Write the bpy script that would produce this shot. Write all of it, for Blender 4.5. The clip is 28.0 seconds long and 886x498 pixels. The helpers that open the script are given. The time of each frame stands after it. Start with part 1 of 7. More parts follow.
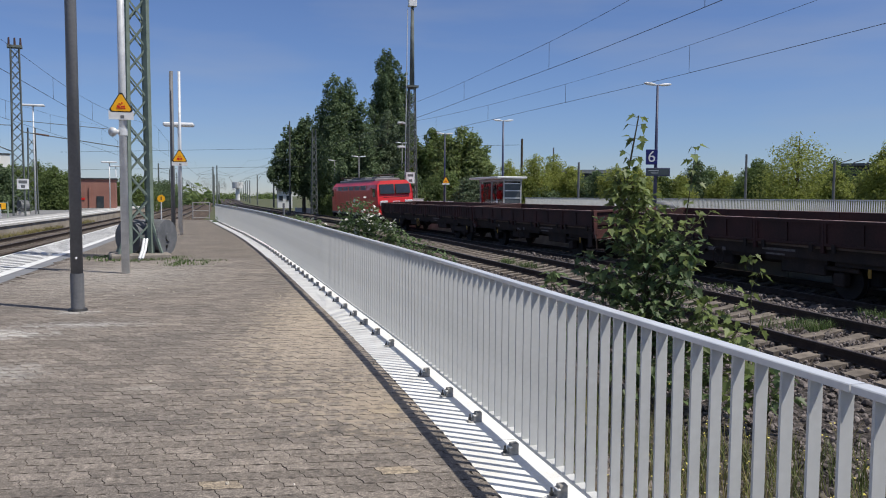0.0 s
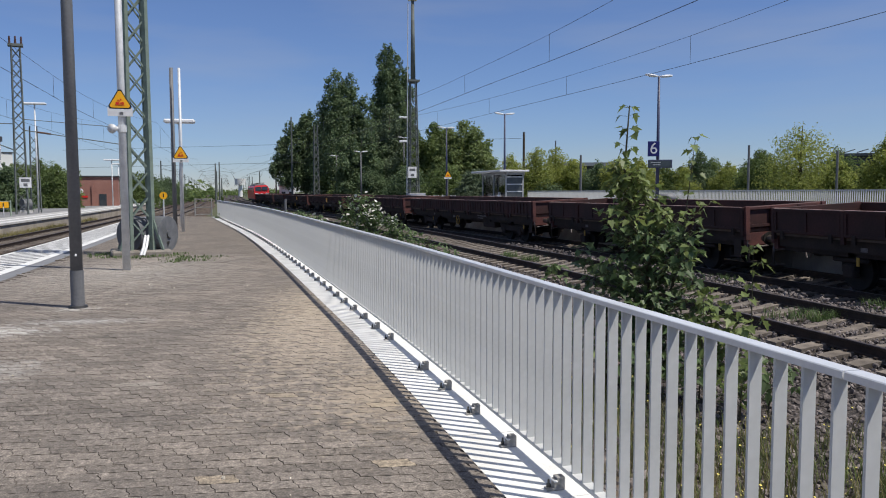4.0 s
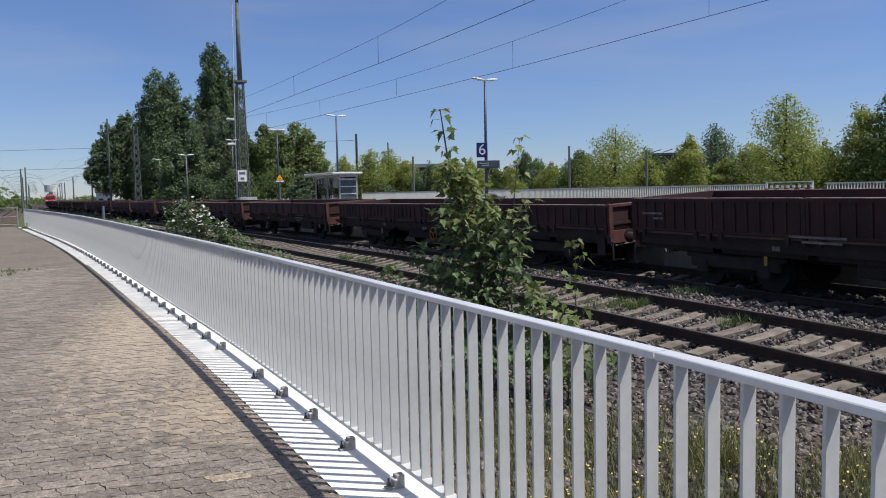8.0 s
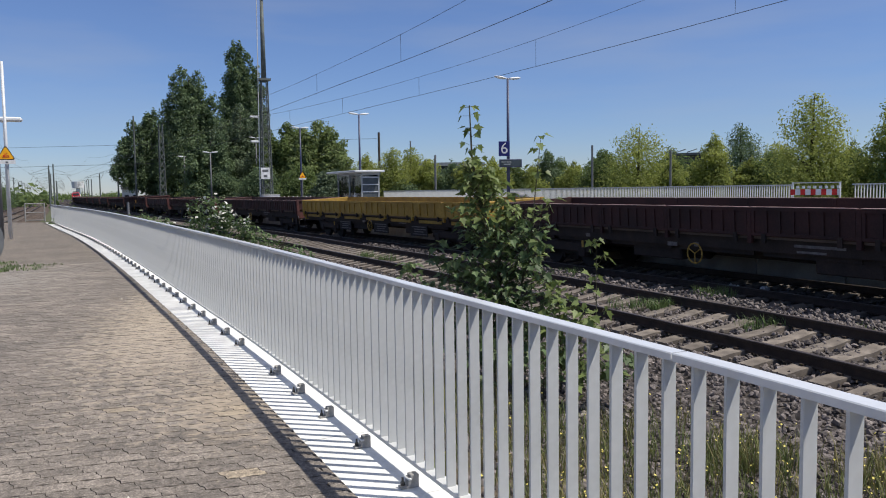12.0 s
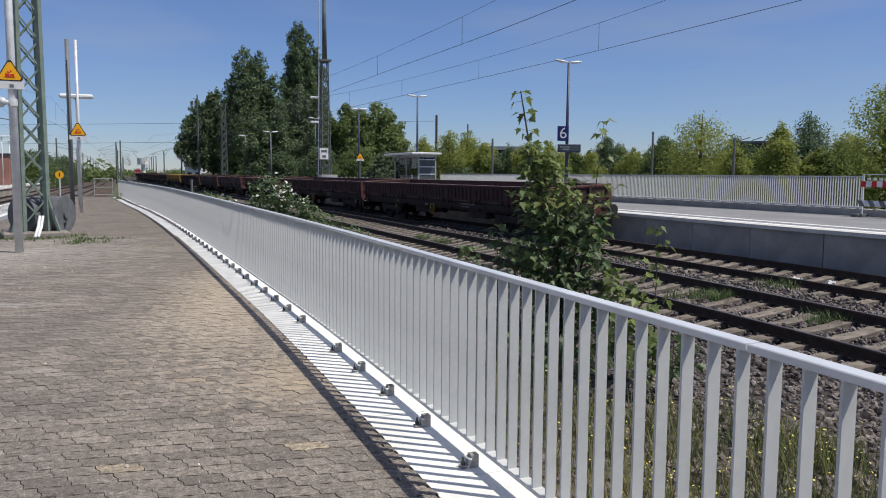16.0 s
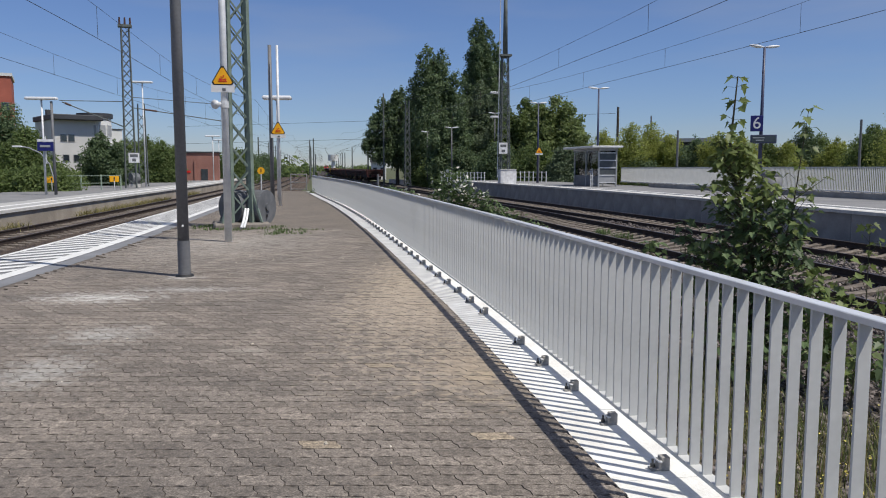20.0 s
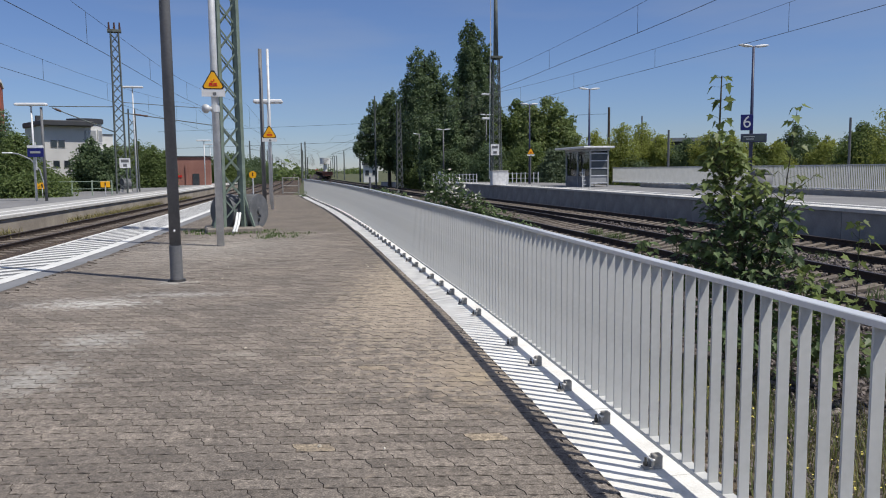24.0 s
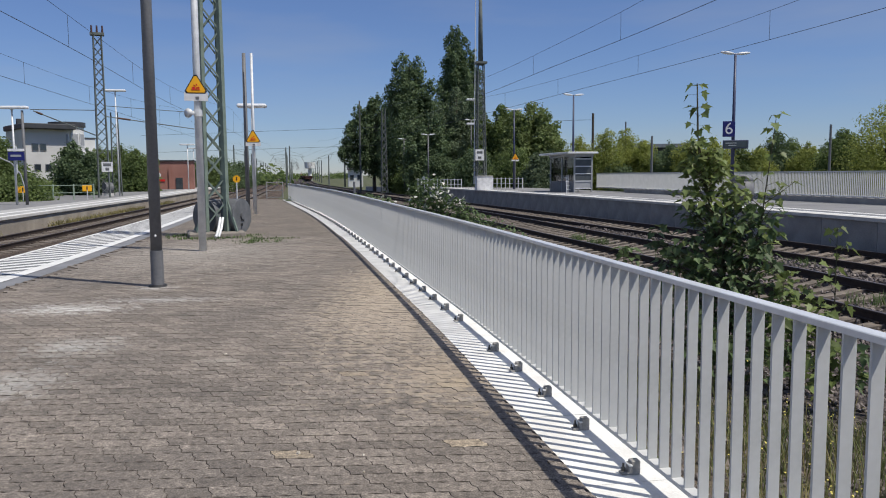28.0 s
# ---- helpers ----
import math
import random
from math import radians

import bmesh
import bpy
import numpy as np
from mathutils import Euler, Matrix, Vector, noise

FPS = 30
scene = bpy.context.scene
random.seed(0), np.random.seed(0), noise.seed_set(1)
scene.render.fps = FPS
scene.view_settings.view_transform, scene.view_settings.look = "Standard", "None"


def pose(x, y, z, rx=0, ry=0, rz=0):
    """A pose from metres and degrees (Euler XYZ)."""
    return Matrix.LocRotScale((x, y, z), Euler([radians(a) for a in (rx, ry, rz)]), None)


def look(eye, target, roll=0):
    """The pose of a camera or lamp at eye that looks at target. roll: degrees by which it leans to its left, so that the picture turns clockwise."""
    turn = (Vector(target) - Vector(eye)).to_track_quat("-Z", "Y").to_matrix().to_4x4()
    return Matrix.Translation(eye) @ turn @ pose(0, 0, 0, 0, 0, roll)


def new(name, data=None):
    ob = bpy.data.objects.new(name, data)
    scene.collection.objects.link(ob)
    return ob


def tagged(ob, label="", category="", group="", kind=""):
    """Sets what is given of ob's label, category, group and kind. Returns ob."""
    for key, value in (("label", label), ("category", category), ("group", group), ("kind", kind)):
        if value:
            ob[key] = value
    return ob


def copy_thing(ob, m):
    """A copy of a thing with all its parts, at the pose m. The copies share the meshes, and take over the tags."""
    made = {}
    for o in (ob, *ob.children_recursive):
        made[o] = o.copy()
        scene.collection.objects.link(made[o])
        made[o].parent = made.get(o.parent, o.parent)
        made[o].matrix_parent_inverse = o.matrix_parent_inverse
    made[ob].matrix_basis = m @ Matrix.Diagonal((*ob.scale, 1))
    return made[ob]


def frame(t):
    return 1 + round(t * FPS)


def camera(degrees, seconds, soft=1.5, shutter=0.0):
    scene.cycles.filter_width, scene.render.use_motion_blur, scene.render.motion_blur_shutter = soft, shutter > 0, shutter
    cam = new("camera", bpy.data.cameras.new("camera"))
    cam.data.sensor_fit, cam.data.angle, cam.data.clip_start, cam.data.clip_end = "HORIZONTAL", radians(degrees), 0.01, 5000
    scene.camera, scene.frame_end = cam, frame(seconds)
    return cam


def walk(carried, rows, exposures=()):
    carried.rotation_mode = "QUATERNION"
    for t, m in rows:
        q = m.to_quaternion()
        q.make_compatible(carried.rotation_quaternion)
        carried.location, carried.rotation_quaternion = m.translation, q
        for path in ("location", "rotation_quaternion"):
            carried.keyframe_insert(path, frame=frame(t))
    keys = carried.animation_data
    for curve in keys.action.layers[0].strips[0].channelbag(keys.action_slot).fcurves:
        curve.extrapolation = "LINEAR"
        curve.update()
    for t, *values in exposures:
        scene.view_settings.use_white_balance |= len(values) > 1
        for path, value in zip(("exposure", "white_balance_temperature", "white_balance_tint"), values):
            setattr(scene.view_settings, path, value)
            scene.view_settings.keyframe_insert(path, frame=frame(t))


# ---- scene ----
cam = camera(59.3, 28.0, soft=1.05)

PATH = [
    (0, (0.201, 0.024, 1.426), (0.462, 2.002, 1.292), 0.4),
    (0.5, (0.198, 0.001, 1.435), (0.438, 1.982, 1.291), 0.5),
    (1, (0.196, 0.006, 1.431), (0.422, 1.987, 1.281), 0.4),
    (1.5, (0.189, -0.004, 1.441), (0.391, 1.979, 1.285), 1.3),
    (2, (0.176, -0.011, 1.44), (0.364, 1.974, 1.291), 1.0),
    (2.5, (0.181, -0.018, 1.44), (0.356, 1.97, 1.304), 0.5),
    (4.5, (0.257, 0.053, 1.402), (0.574, 2.022, 1.248), -0.4),
    (5, (0.252, 0.049, 1.4), (0.644, 2.004, 1.244), -0.5),
    (5.5, (0.243, 0.053, 1.396), (0.67, 2.0, 1.236), -0.4),
    (6, (0.253, 0.053, 1.401), (0.697, 1.996, 1.238), -0.4),
    (6.5, (0.263, 0.056, 1.401), (0.77, 1.984, 1.24), -0.8),
    (7, (0.269, 0.054, 1.401), (0.861, 1.957, 1.242), -1.0),
    (7.5, (0.269, 0.047, 1.404), (0.915, 1.934, 1.254), -1.1),
    (8, (0.27, 0.055, 1.4), (0.93, 1.937, 1.252), -1.2),
    (8.5, (0.277, 0.057, 1.397), (0.927, 1.943, 1.253), -1.4),
    (9, (0.284, 0.061, 1.394), (0.935, 1.946, 1.251), -1.2),
    (9.5, (0.287, 0.065, 1.393), (0.932, 1.952, 1.246), -1.2),
    (10, (0.295, 0.059, 1.394), (0.93, 1.95, 1.249), -1.1),
    (10.5, (0.301, 0.065, 1.391), (0.927, 1.959, 1.245), -1.0),
    (11, (0.306, 0.08, 1.391), (0.92, 1.978, 1.245), -0.7),
    (11.5, (0.307, 0.083, 1.393), (0.922, 1.981, 1.245), -0.8),
    (13.5, (0.29, 0.089, 1.38), (0.83, 2.008, 1.213), -0.4),
    (14, (0.284, 0.084, 1.388), (0.804, 2.007, 1.211), -0.2),
    (14.5, (0.289, 0.099, 1.383), (0.814, 2.02, 1.2), -0.1),
    (15, (0.277, 0.093, 1.386), (0.778, 2.02, 1.198), 0.1),
    (15.5, (0.259, 0.086, 1.386), (0.744, 2.017, 1.196), 0.3),
    (16, (0.242, 0.075, 1.391), (0.715, 2.009, 1.199), 0.4),
    (16.5, (0.221, 0.065, 1.393), (0.645, 2.011, 1.208), 0.5),
    (17, (0.226, 0.073, 1.389), (0.573, 2.035, 1.212), 0.5),
    (17.5, (0.216, 0.07, 1.392), (0.485, 2.044, 1.217), 0.7),
    (18, (0.208, 0.07, 1.387), (0.407, 2.052, 1.212), 0.8),
    (18.5, (0.197, 0.059, 1.39), (0.34, 2.046, 1.211), 0.7),
    (19, (0.194, 0.074, 1.382), (0.287, 2.063, 1.196), 0.5),
    (19.5, (0.185, 0.078, 1.385), (0.241, 2.067, 1.185), 0.2),
    (20, (0.185, 0.093, 1.383), (0.21, 2.082, 1.175), 0.0),
    (20.5, (0.189, 0.101, 1.38), (0.191, 2.09, 1.169), -0.3),
    (21, (0.19, 0.097, 1.38), (0.212, 2.085, 1.166), -0.2),
    (21.5, (0.192, 0.103, 1.381), (0.226, 2.091, 1.163), -0.1),
    (23.5, (0.196, 0.089, 1.387), (0.231, 2.078, 1.18), -0.6),
    (24, (0.192, 0.081, 1.383), (0.235, 2.07, 1.18), -0.6),
    (24.5, (0.191, 0.068, 1.388), (0.245, 2.057, 1.189), -0.6),
    (25, (0.194, 0.061, 1.389), (0.264, 2.05, 1.194), -0.4),
    (25.5, (0.196, 0.068, 1.387), (0.268, 2.057, 1.193), -0.2),
    (26, (0.196, 0.069, 1.387), (0.266, 2.058, 1.194), -0.0),
    (26.5, (0.203, 0.076, 1.387), (0.271, 2.066, 1.192), 0.0),
    (27, (0.203, 0.066, 1.392), (0.272, 2.056, 1.198), -0.0),
    (27.5, (0.209, 0.073, 1.389), (0.283, 2.062, 1.197), -0.1),
    (28, (0.219, 0.073, 1.391), (0.301, 2.063, 1.2), -0.4),
]
walk(cam, [(t, look(eye, target, roll)) for t, eye, target, roll in PATH], [(0.0, -0.10), (5.0, -0.08), (6.5, -0.05), (8.0, 0.05), (11.0, 0.04), (14.0, -0.04), (18.0, -0.12), (20.0, -0.18), (28.0, -0.17)])

# ---- light ----
SUN_EL, SUN_AZ = 59.2, math.degrees(math.atan2(0.87, -0.5))   # azimuth from +y towards +x
sun_dir = Vector((math.sin(radians(SUN_AZ)) * math.cos(radians(SUN_EL)), math.cos(radians(SUN_AZ)) * math.cos(radians(SUN_EL)), math.sin(radians(SUN_EL))))
world = bpy.data.worlds.new("sky")
scene.world = world
world.use_nodes = True
wn, wl = world.node_tree.nodes, world.node_tree.links
wn.clear()
sky = wn.new("ShaderNodeTexSky")
sky.sky_type = "NISHITA"
sky.sun_disc = False
sky.sun_elevation = radians(SUN_EL)
sky.sun_rotation = radians(SUN_AZ)
sky.air_density, sky.dust_density, sky.ozone_density = 1.0, 0.0, 4.0
# thin high cloud wisps
wtc = wn.new("ShaderNodeTexCoord")
wmap = wn.new("ShaderNodeMapping")
wmap.inputs["Scale"].default_value = (1.0, 1.0, 6.0)
wnoise = wn.new("ShaderNodeTexNoise")
wnoise.inputs["Scale"].default_value = 3.0
wnoise.inputs["Detail"].default_value = 6.0
wramp = wn.new("ShaderNodeValToRGB")
wramp.color_ramp.elements[0].position, wramp.color_ramp.elements[0].color = 0.46, (0, 0, 0, 1)
wramp.color_ramp.elements[1].position, wramp.color_ramp.elements[1].color = 0.85, (0.25, 0.25, 0.25, 1)
wmix = wn.new("ShaderNodeMixRGB")
wmix.inputs["Color2"].default_value = (6.8, 6.4, 5.0, 1)
wbg = wn.new("ShaderNodeBackground")
wbg.inputs["Strength"].default_value = 0.105
wout = wn.new("ShaderNodeOutputWorld")
wl.new(wtc.outputs["Generated"], wmap.inputs["Vector"])
wl.new(wmap.outputs["Vector"], wnoise.inputs["Vector"])
wl.new(wnoise.outputs["Fac"], wramp.inputs["Fac"])
# unseen pale veil added towards the zenith to make the skylight less blue
wsep = wn.new("ShaderNodeSeparateXYZ")
wl.new(wtc.outputs["Generated"], wsep.inputs["Vector"])
wveil = wn.new("ShaderNodeMapRange")
wveil.interpolation_type = "SMOOTHSTEP"
wveil.inputs["From Min"].default_value, wveil.inputs["From Max"].default_value = 0.36, 0.85
wveil.inputs["To Min"].default_value, wveil.inputs["To Max"].default_value = 0.0, 0.42
wl.new(wsep.outputs["Z"], wveil.inputs["Value"])
wsum = wn.new("ShaderNodeMath")
wsum.operation, wsum.use_clamp = "ADD", True
wl.new(wramp.outputs["Color"], wsum.inputs[0])
wl.new(wveil.outputs["Result"], wsum.inputs[1])
wl.new(wsum.outputs["Value"], wmix.inputs["Fac"])
wl.new(sky.outputs["Color"], wmix.inputs["Color1"])
wtint = wn.new("ShaderNodeMixRGB")
wtint.blend_type, wtint.inputs["Fac"].default_value = "MULTIPLY", 1.0
wtint.inputs["Color2"].default_value = (0.685, 0.735, 0.96, 1)
wl.new(wmix.outputs["Color"], wtint.inputs["Color1"])
# bluer air low over the horizon
wlow = wn.new("ShaderNodeMapRange")
wlow.inputs["From Min"].default_value, wlow.inputs["From Max"].default_value = 0.0, 0.22
wl.new(wsep.outputs["Z"], wlow.inputs["Value"])
whor = wn.new("ShaderNodeMixRGB")
whor.inputs["Color1"].default_value, whor.inputs["Color2"].default_value = (0.86, 0.92, 0.97, 1), (1, 1, 1, 1)
wl.new(wlow.outputs["Result"], whor.inputs["Fac"])
wmul = wn.new("ShaderNodeMixRGB")
wmul.blend_type, wmul.inputs["Fac"].default_value = "MULTIPLY", 1.0
wl.new(wtint.outputs["Color"], wmul.inputs["Color1"])
wl.new(whor.outputs["Color"], wmul.inputs["Color2"])
wl.new(wmul.outputs["Color"], wbg.inputs["Color"])
wl.new(wbg.outputs["Background"], wout.inputs["Surface"])
sun = new("sun", bpy.data.lights.new("sun", "SUN"))
sun.data.energy, sun.data.angle, sun.data.color = 4.7, radians(0.53), (1.0, 0.95, 0.87)
sun.matrix_world = look((30, -20, 60), Vector((30, -20, 60)) - sun_dir)


# ---- materials ----
def mat(name, c1, c2=None, rough=0.7, metal=0.0, scale=4.0, fine=40.0, bump=0.15, dirt=0.25, per_object=0.0, island=0.0, spec=0.4, translucent=0.0, dist=0.01, world_space=False):
    """A surface with blotches, grain and relief. c1, c2: the two colours between which it varies."""
    m = bpy.data.materials.new(name)
    m.use_nodes = True
    nt = m.node_tree
    n, l = nt.nodes, nt.links
    bsdf = n["Principled BSDF"]
    c2 = c2 or tuple(v * 0.75 for v in c1)
    tc = n.new("ShaderNodeTexCoord")
    big = n.new("ShaderNodeTexNoise")
    big.inputs["Scale"].default_value, big.inputs["Detail"].default_value = scale, 5.0
    small = n.new("ShaderNodeTexNoise")
    small.inputs["Scale"].default_value, small.inputs["Detail"].default_value = fine, 3.0
    where = n.new("ShaderNodeNewGeometry").outputs["Position"] if world_space else tc.outputs["Object"]
    l.new(where, big.inputs["Vector"])
    l.new(where, small.inputs["Vector"])
    ramp = n.new("ShaderNodeValToRGB")
    ramp.color_ramp.elements[0].position, ramp.color_ramp.elements[1].position = 0.35, 0.68
    ramp.color_ramp.elements[0].color, ramp.color_ramp.elements[1].color = (*c2, 1), (*c1, 1)
    l.new(big.outputs["Fac"], ramp.inputs["Fac"])
    grain = n.new("ShaderNodeMixRGB")
    grain.blend_type, grain.inputs["Fac"].default_value = "OVERLAY", dirt
    l.new(ramp.outputs["Color"], grain.inputs["Color1"])
    l.new(small.outputs["Fac"], grain.inputs["Color2"])
    out = grain.outputs["Color"]
    if per_object or island:
        if per_object:
            src = n.new("ShaderNodeObjectInfo").outputs["Random"]
        else:
            src = n.new("ShaderNodeNewGeometry").outputs["Random Per Island"]
        mul = n.new("ShaderNodeMapRange")
        mul.inputs["To Min"].default_value, mul.inputs["To Max"].default_value = 1 - (per_object or island), 1 + (per_object or island)
        l.new(src, mul.inputs["Value"])
        hsv = n.new("ShaderNodeHueSaturation")
        l.new(mul.outputs["Result"], hsv.inputs["Value"])
        l.new(out, hsv.inputs["Color"])
        out = hsv.outputs["Color"]
    l.new(out, bsdf.inputs["Base Color"])
    bsdf.inputs["Roughness"].default_value, bsdf.inputs["Metallic"].default_value = rough, metal
    bsdf.inputs["Specular IOR Level"].default_value = spec
    if bump:
        b = n.new("ShaderNodeBump")
        b.inputs["Strength"].default_value, b.inputs["Distance"].default_value = bump, dist
        l.new(small.outputs["Fac"], b.inputs["Height"])
        l.new(b.outputs["Normal"], bsdf.inputs["Normal"])
    if translucent:
        tr = n.new("ShaderNodeBsdfTranslucent")
        l.new(out, tr.inputs["Color"])
        mx = n.new("ShaderNodeMixShader")
        mx.inputs["Fac"].default_value = translucent
        l.new(bsdf.outputs["BSDF"], mx.inputs[1])
        l.new(tr.outputs["BSDF"], mx.inputs[2])
        l.new(mx.outputs["Shader"], n["Material Output"].inputs["Surface"])
    return m


def paver_far(name):
    """Paving seen from afar: the joint pattern as relief and tone."""
    m = mat(name, (0.225, 0.192, 0.157), (0.165, 0.143, 0.120), rough=0.9, scale=0.8, fine=60, bump=0.3, dirt=0.35)
    n, l = m.node_tree.nodes, m.node_tree.links
    tc = n.new("ShaderNodeTexCoord")
    br = n.new("ShaderNodeTexBrick")
    br.inputs["Scale"].default_value = 1.0
    br.inputs["Brick Width"].default_value, br.inputs["Row Height"].default_value = 0.195, 0.1125
    br.inputs["Mortar Size"].default_value = 0.009
    br.inputs["Color1"].default_value, br.inputs["Color2"].default_value = (1, 1, 1, 1), (0.82, 0.82, 0.82, 1)
    br.inputs["Mortar"].default_value = (0.34, 0.32, 0.30, 1)
    l.new(tc.outputs["Object"], br.inputs["Vector"])
    mul = n.new("ShaderNodeMixRGB")
    mul.blend_type, mul.inputs["Fac"].default_value = "MULTIPLY", 1.0
    bsdf = n["Principled BSDF"]
    src = bsdf.inputs["Base Color"].links[0].from_socket
    l.new(src, mul.inputs["Color1"])
    l.new(br.outputs["Color"], mul.inputs["Color2"])
    l.new(mul.outputs["Color"], bsdf.inputs["Base Color"])
    return m


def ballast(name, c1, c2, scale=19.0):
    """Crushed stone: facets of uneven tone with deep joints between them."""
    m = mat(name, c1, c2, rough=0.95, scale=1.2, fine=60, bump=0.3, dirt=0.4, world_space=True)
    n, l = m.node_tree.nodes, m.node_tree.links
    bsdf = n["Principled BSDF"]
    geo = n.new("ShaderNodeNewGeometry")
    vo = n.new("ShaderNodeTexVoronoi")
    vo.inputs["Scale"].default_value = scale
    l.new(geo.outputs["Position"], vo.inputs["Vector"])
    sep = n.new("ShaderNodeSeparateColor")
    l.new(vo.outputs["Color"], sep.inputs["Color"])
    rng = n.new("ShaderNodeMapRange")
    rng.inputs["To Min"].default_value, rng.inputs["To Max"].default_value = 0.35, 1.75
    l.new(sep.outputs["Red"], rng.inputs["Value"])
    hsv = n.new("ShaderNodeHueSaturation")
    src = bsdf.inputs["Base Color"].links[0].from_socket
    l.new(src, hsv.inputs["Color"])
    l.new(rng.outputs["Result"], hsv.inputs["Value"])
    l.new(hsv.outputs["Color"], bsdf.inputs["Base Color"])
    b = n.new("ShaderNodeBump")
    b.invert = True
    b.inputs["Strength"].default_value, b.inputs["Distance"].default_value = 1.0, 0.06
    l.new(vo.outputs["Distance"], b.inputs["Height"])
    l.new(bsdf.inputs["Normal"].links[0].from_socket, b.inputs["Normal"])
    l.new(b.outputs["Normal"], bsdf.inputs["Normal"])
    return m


# worn places of the paving: centre, half widths, colour, strength
STAINS = [((-3.4, 8.35), (0.85, 0.45), (0.60, 0.585, 0.55), 1.0), ((-2.6, 8.9), (0.9, 0.25), (0.52, 0.50, 0.47), 0.8), ((-2.55, 6.5), (0.5, 0.5), (0.46, 0.45, 0.42), 0.75), ((-2.5, 5.3), (0.45, 0.6), (0.46, 0.45, 0.42), 0.75), ((-1.2, 5.9), (0.22, 0.12), (0.40, 0.37, 0.32), 0.6), ((-1.7, 3.4), (2.2, 1.3), (0.10, 0.089, 0.081), 0.62), ((-0.15, 9.2), (0.85, 4.2), (0.47, 0.39, 0.29), 0.95), ((0.45, 5.4), (0.5, 1.1), (0.44, 0.355, 0.255), 0.75), ((0.1, 7.6), (0.95, 3.2), (0.40, 0.335, 0.265), 0.75), ((-3.6, 14.5), (2.2, 4.0), (0.44, 0.41, 0.365), 0.68), ((-2.98, 9.85), (0.34, 0.26), (0.58, 0.565, 0.53), 0.8)]


def weathered(m):
    """Scuffed stone grain and stains with ragged outlines, laid over a paving material."""
    n, l = m.node_tree.nodes, m.node_tree.links
    bsdf = n["Principled BSDF"]
    geo = n.new("ShaderNodeNewGeometry").outputs["Position"]
    out = bsdf.inputs["Base Color"].links[0].from_socket
    for sc, lo, hi, amount in ((6.5, 0.5, 1.5, 0.25), (30.0, 0.55, 1.5, 0.6), (110.0, 0.5, 1.6, 0.85)):
        t = n.new("ShaderNodeTexNoise")
        t.inputs["Scale"].default_value, t.inputs["Detail"].default_value, t.inputs["Roughness"].default_value = sc, 4.0, 0.65
        l.new(geo, t.inputs["Vector"])
        r = n.new("ShaderNodeMapRange")
        r.inputs["From Min"].default_value, r.inputs["From Max"].default_value = 0.36, 0.66
        r.inputs["To Min"].default_value, r.inputs["To Max"].default_value = 1 - amount * 0.5, 1 + amount * 0.7
        l.new(t.outputs["Fac"], r.inputs["Value"])
        mu = n.new("ShaderNodeMixRGB")
        mu.blend_type, mu.inputs["Fac"].default_value = "MULTIPLY", 1.0
        l.new(out, mu.inputs["Color1"])
        l.new(r.outputs["Result"], mu.inputs["Color2"])
        out = mu.outputs["Color"]
    ragged = n.new("ShaderNodeTexNoise")
    ragged.inputs["Scale"].default_value, ragged.inputs["Detail"].default_value = 9.0, 10.0
    ragged.inputs["Roughness"].default_value = 0.78
    l.new(geo, ragged.inputs["Vector"])
    for (cx, cy), (rx, ry), col, amount in STAINS:
        mp = n.new("ShaderNodeMapping")
        mp.inputs["Location"].default_value = (-cx / rx, -cy / ry, 0)
        mp.inputs["Scale"].default_value = (1 / rx, 1 / ry, 0)
        l.new(geo, mp.inputs["Vector"])
        ln = n.new("ShaderNodeVectorMath")
        ln.operation = "LENGTH"
        l.new(mp.outputs["Vector"], ln.inputs[0])
        ad = n.new("ShaderNodeMath")
        ad.operation = "MULTIPLY_ADD"
        ad.inputs[1].default_value, ad.inputs[2].default_value = 5.0, -2.6
        l.new(ragged.outputs["Fac"], ad.inputs[0])
        sm = n.new("ShaderNodeMath")
        sm.operation = "SUBTRACT"
        l.new(ln.outputs["Value"], sm.inputs[0])
        l.new(ad.outputs["Value"], sm.inputs[1])
        fr = n.new("ShaderNodeMapRange")
        fr.inputs["From Min"].default_value, fr.inputs["From Max"].default_value = 1.0, -0.2
        fr.inputs["To Min"].default_value, fr.inputs["To Max"].default_value = 0.0, amount
        l.new(sm.outputs["Value"], fr.inputs["Value"])
        mx = n.new("ShaderNodeMixRGB")
        mx.inputs["Color2"].default_value = (*col, 1)
        l.new(fr.outputs["Result"], mx.inputs["Fac"])
        l.new(out, mx.inputs["Color1"])
        out = mx.outputs["Color"]
    l.new(out, bsdf.inputs["Base Color"])
    return m


M = {}
M["paver"] = mat("paver_stone", (0.218, 0.187, 0.157), (0.155, 0.135, 0.116), rough=0.92, scale=0.9, fine=90, bump=0.5, dirt=0.45, island=0.2, world_space=True)
M["paver_one"] = mat("single_paver_stone", (0.218, 0.187, 0.157), (0.155, 0.135, 0.116), rough=0.92, scale=0.9, fine=90, bump=0.5, dirt=0.45, per_object=0.2, world_space=True)
M["paver_pale"] = mat("pale_paver_stone", (0.31, 0.255, 0.185), (0.26, 0.215, 0.16), rough=0.92, scale=5, fine=90, bump=0.5, dirt=0.4, per_object=0.1)
M["paver_far"] = paver_far("distant_paving")
for k in ("paver", "paver_one", "paver_far", "paver_pale"):
    weathered(M[k])
M["joint"] = mat("joint_sand", (0.17, 0.145, 0.122), (0.115, 0.098, 0.084), rough=1.0, scale=6, fine=120, bump=0.3)
M["concrete"] = mat("pale_concrete", (0.62, 0.60, 0.56), (0.48, 0.47, 0.44), rough=0.85, scale=2.5, fine=60, bump=0.25)
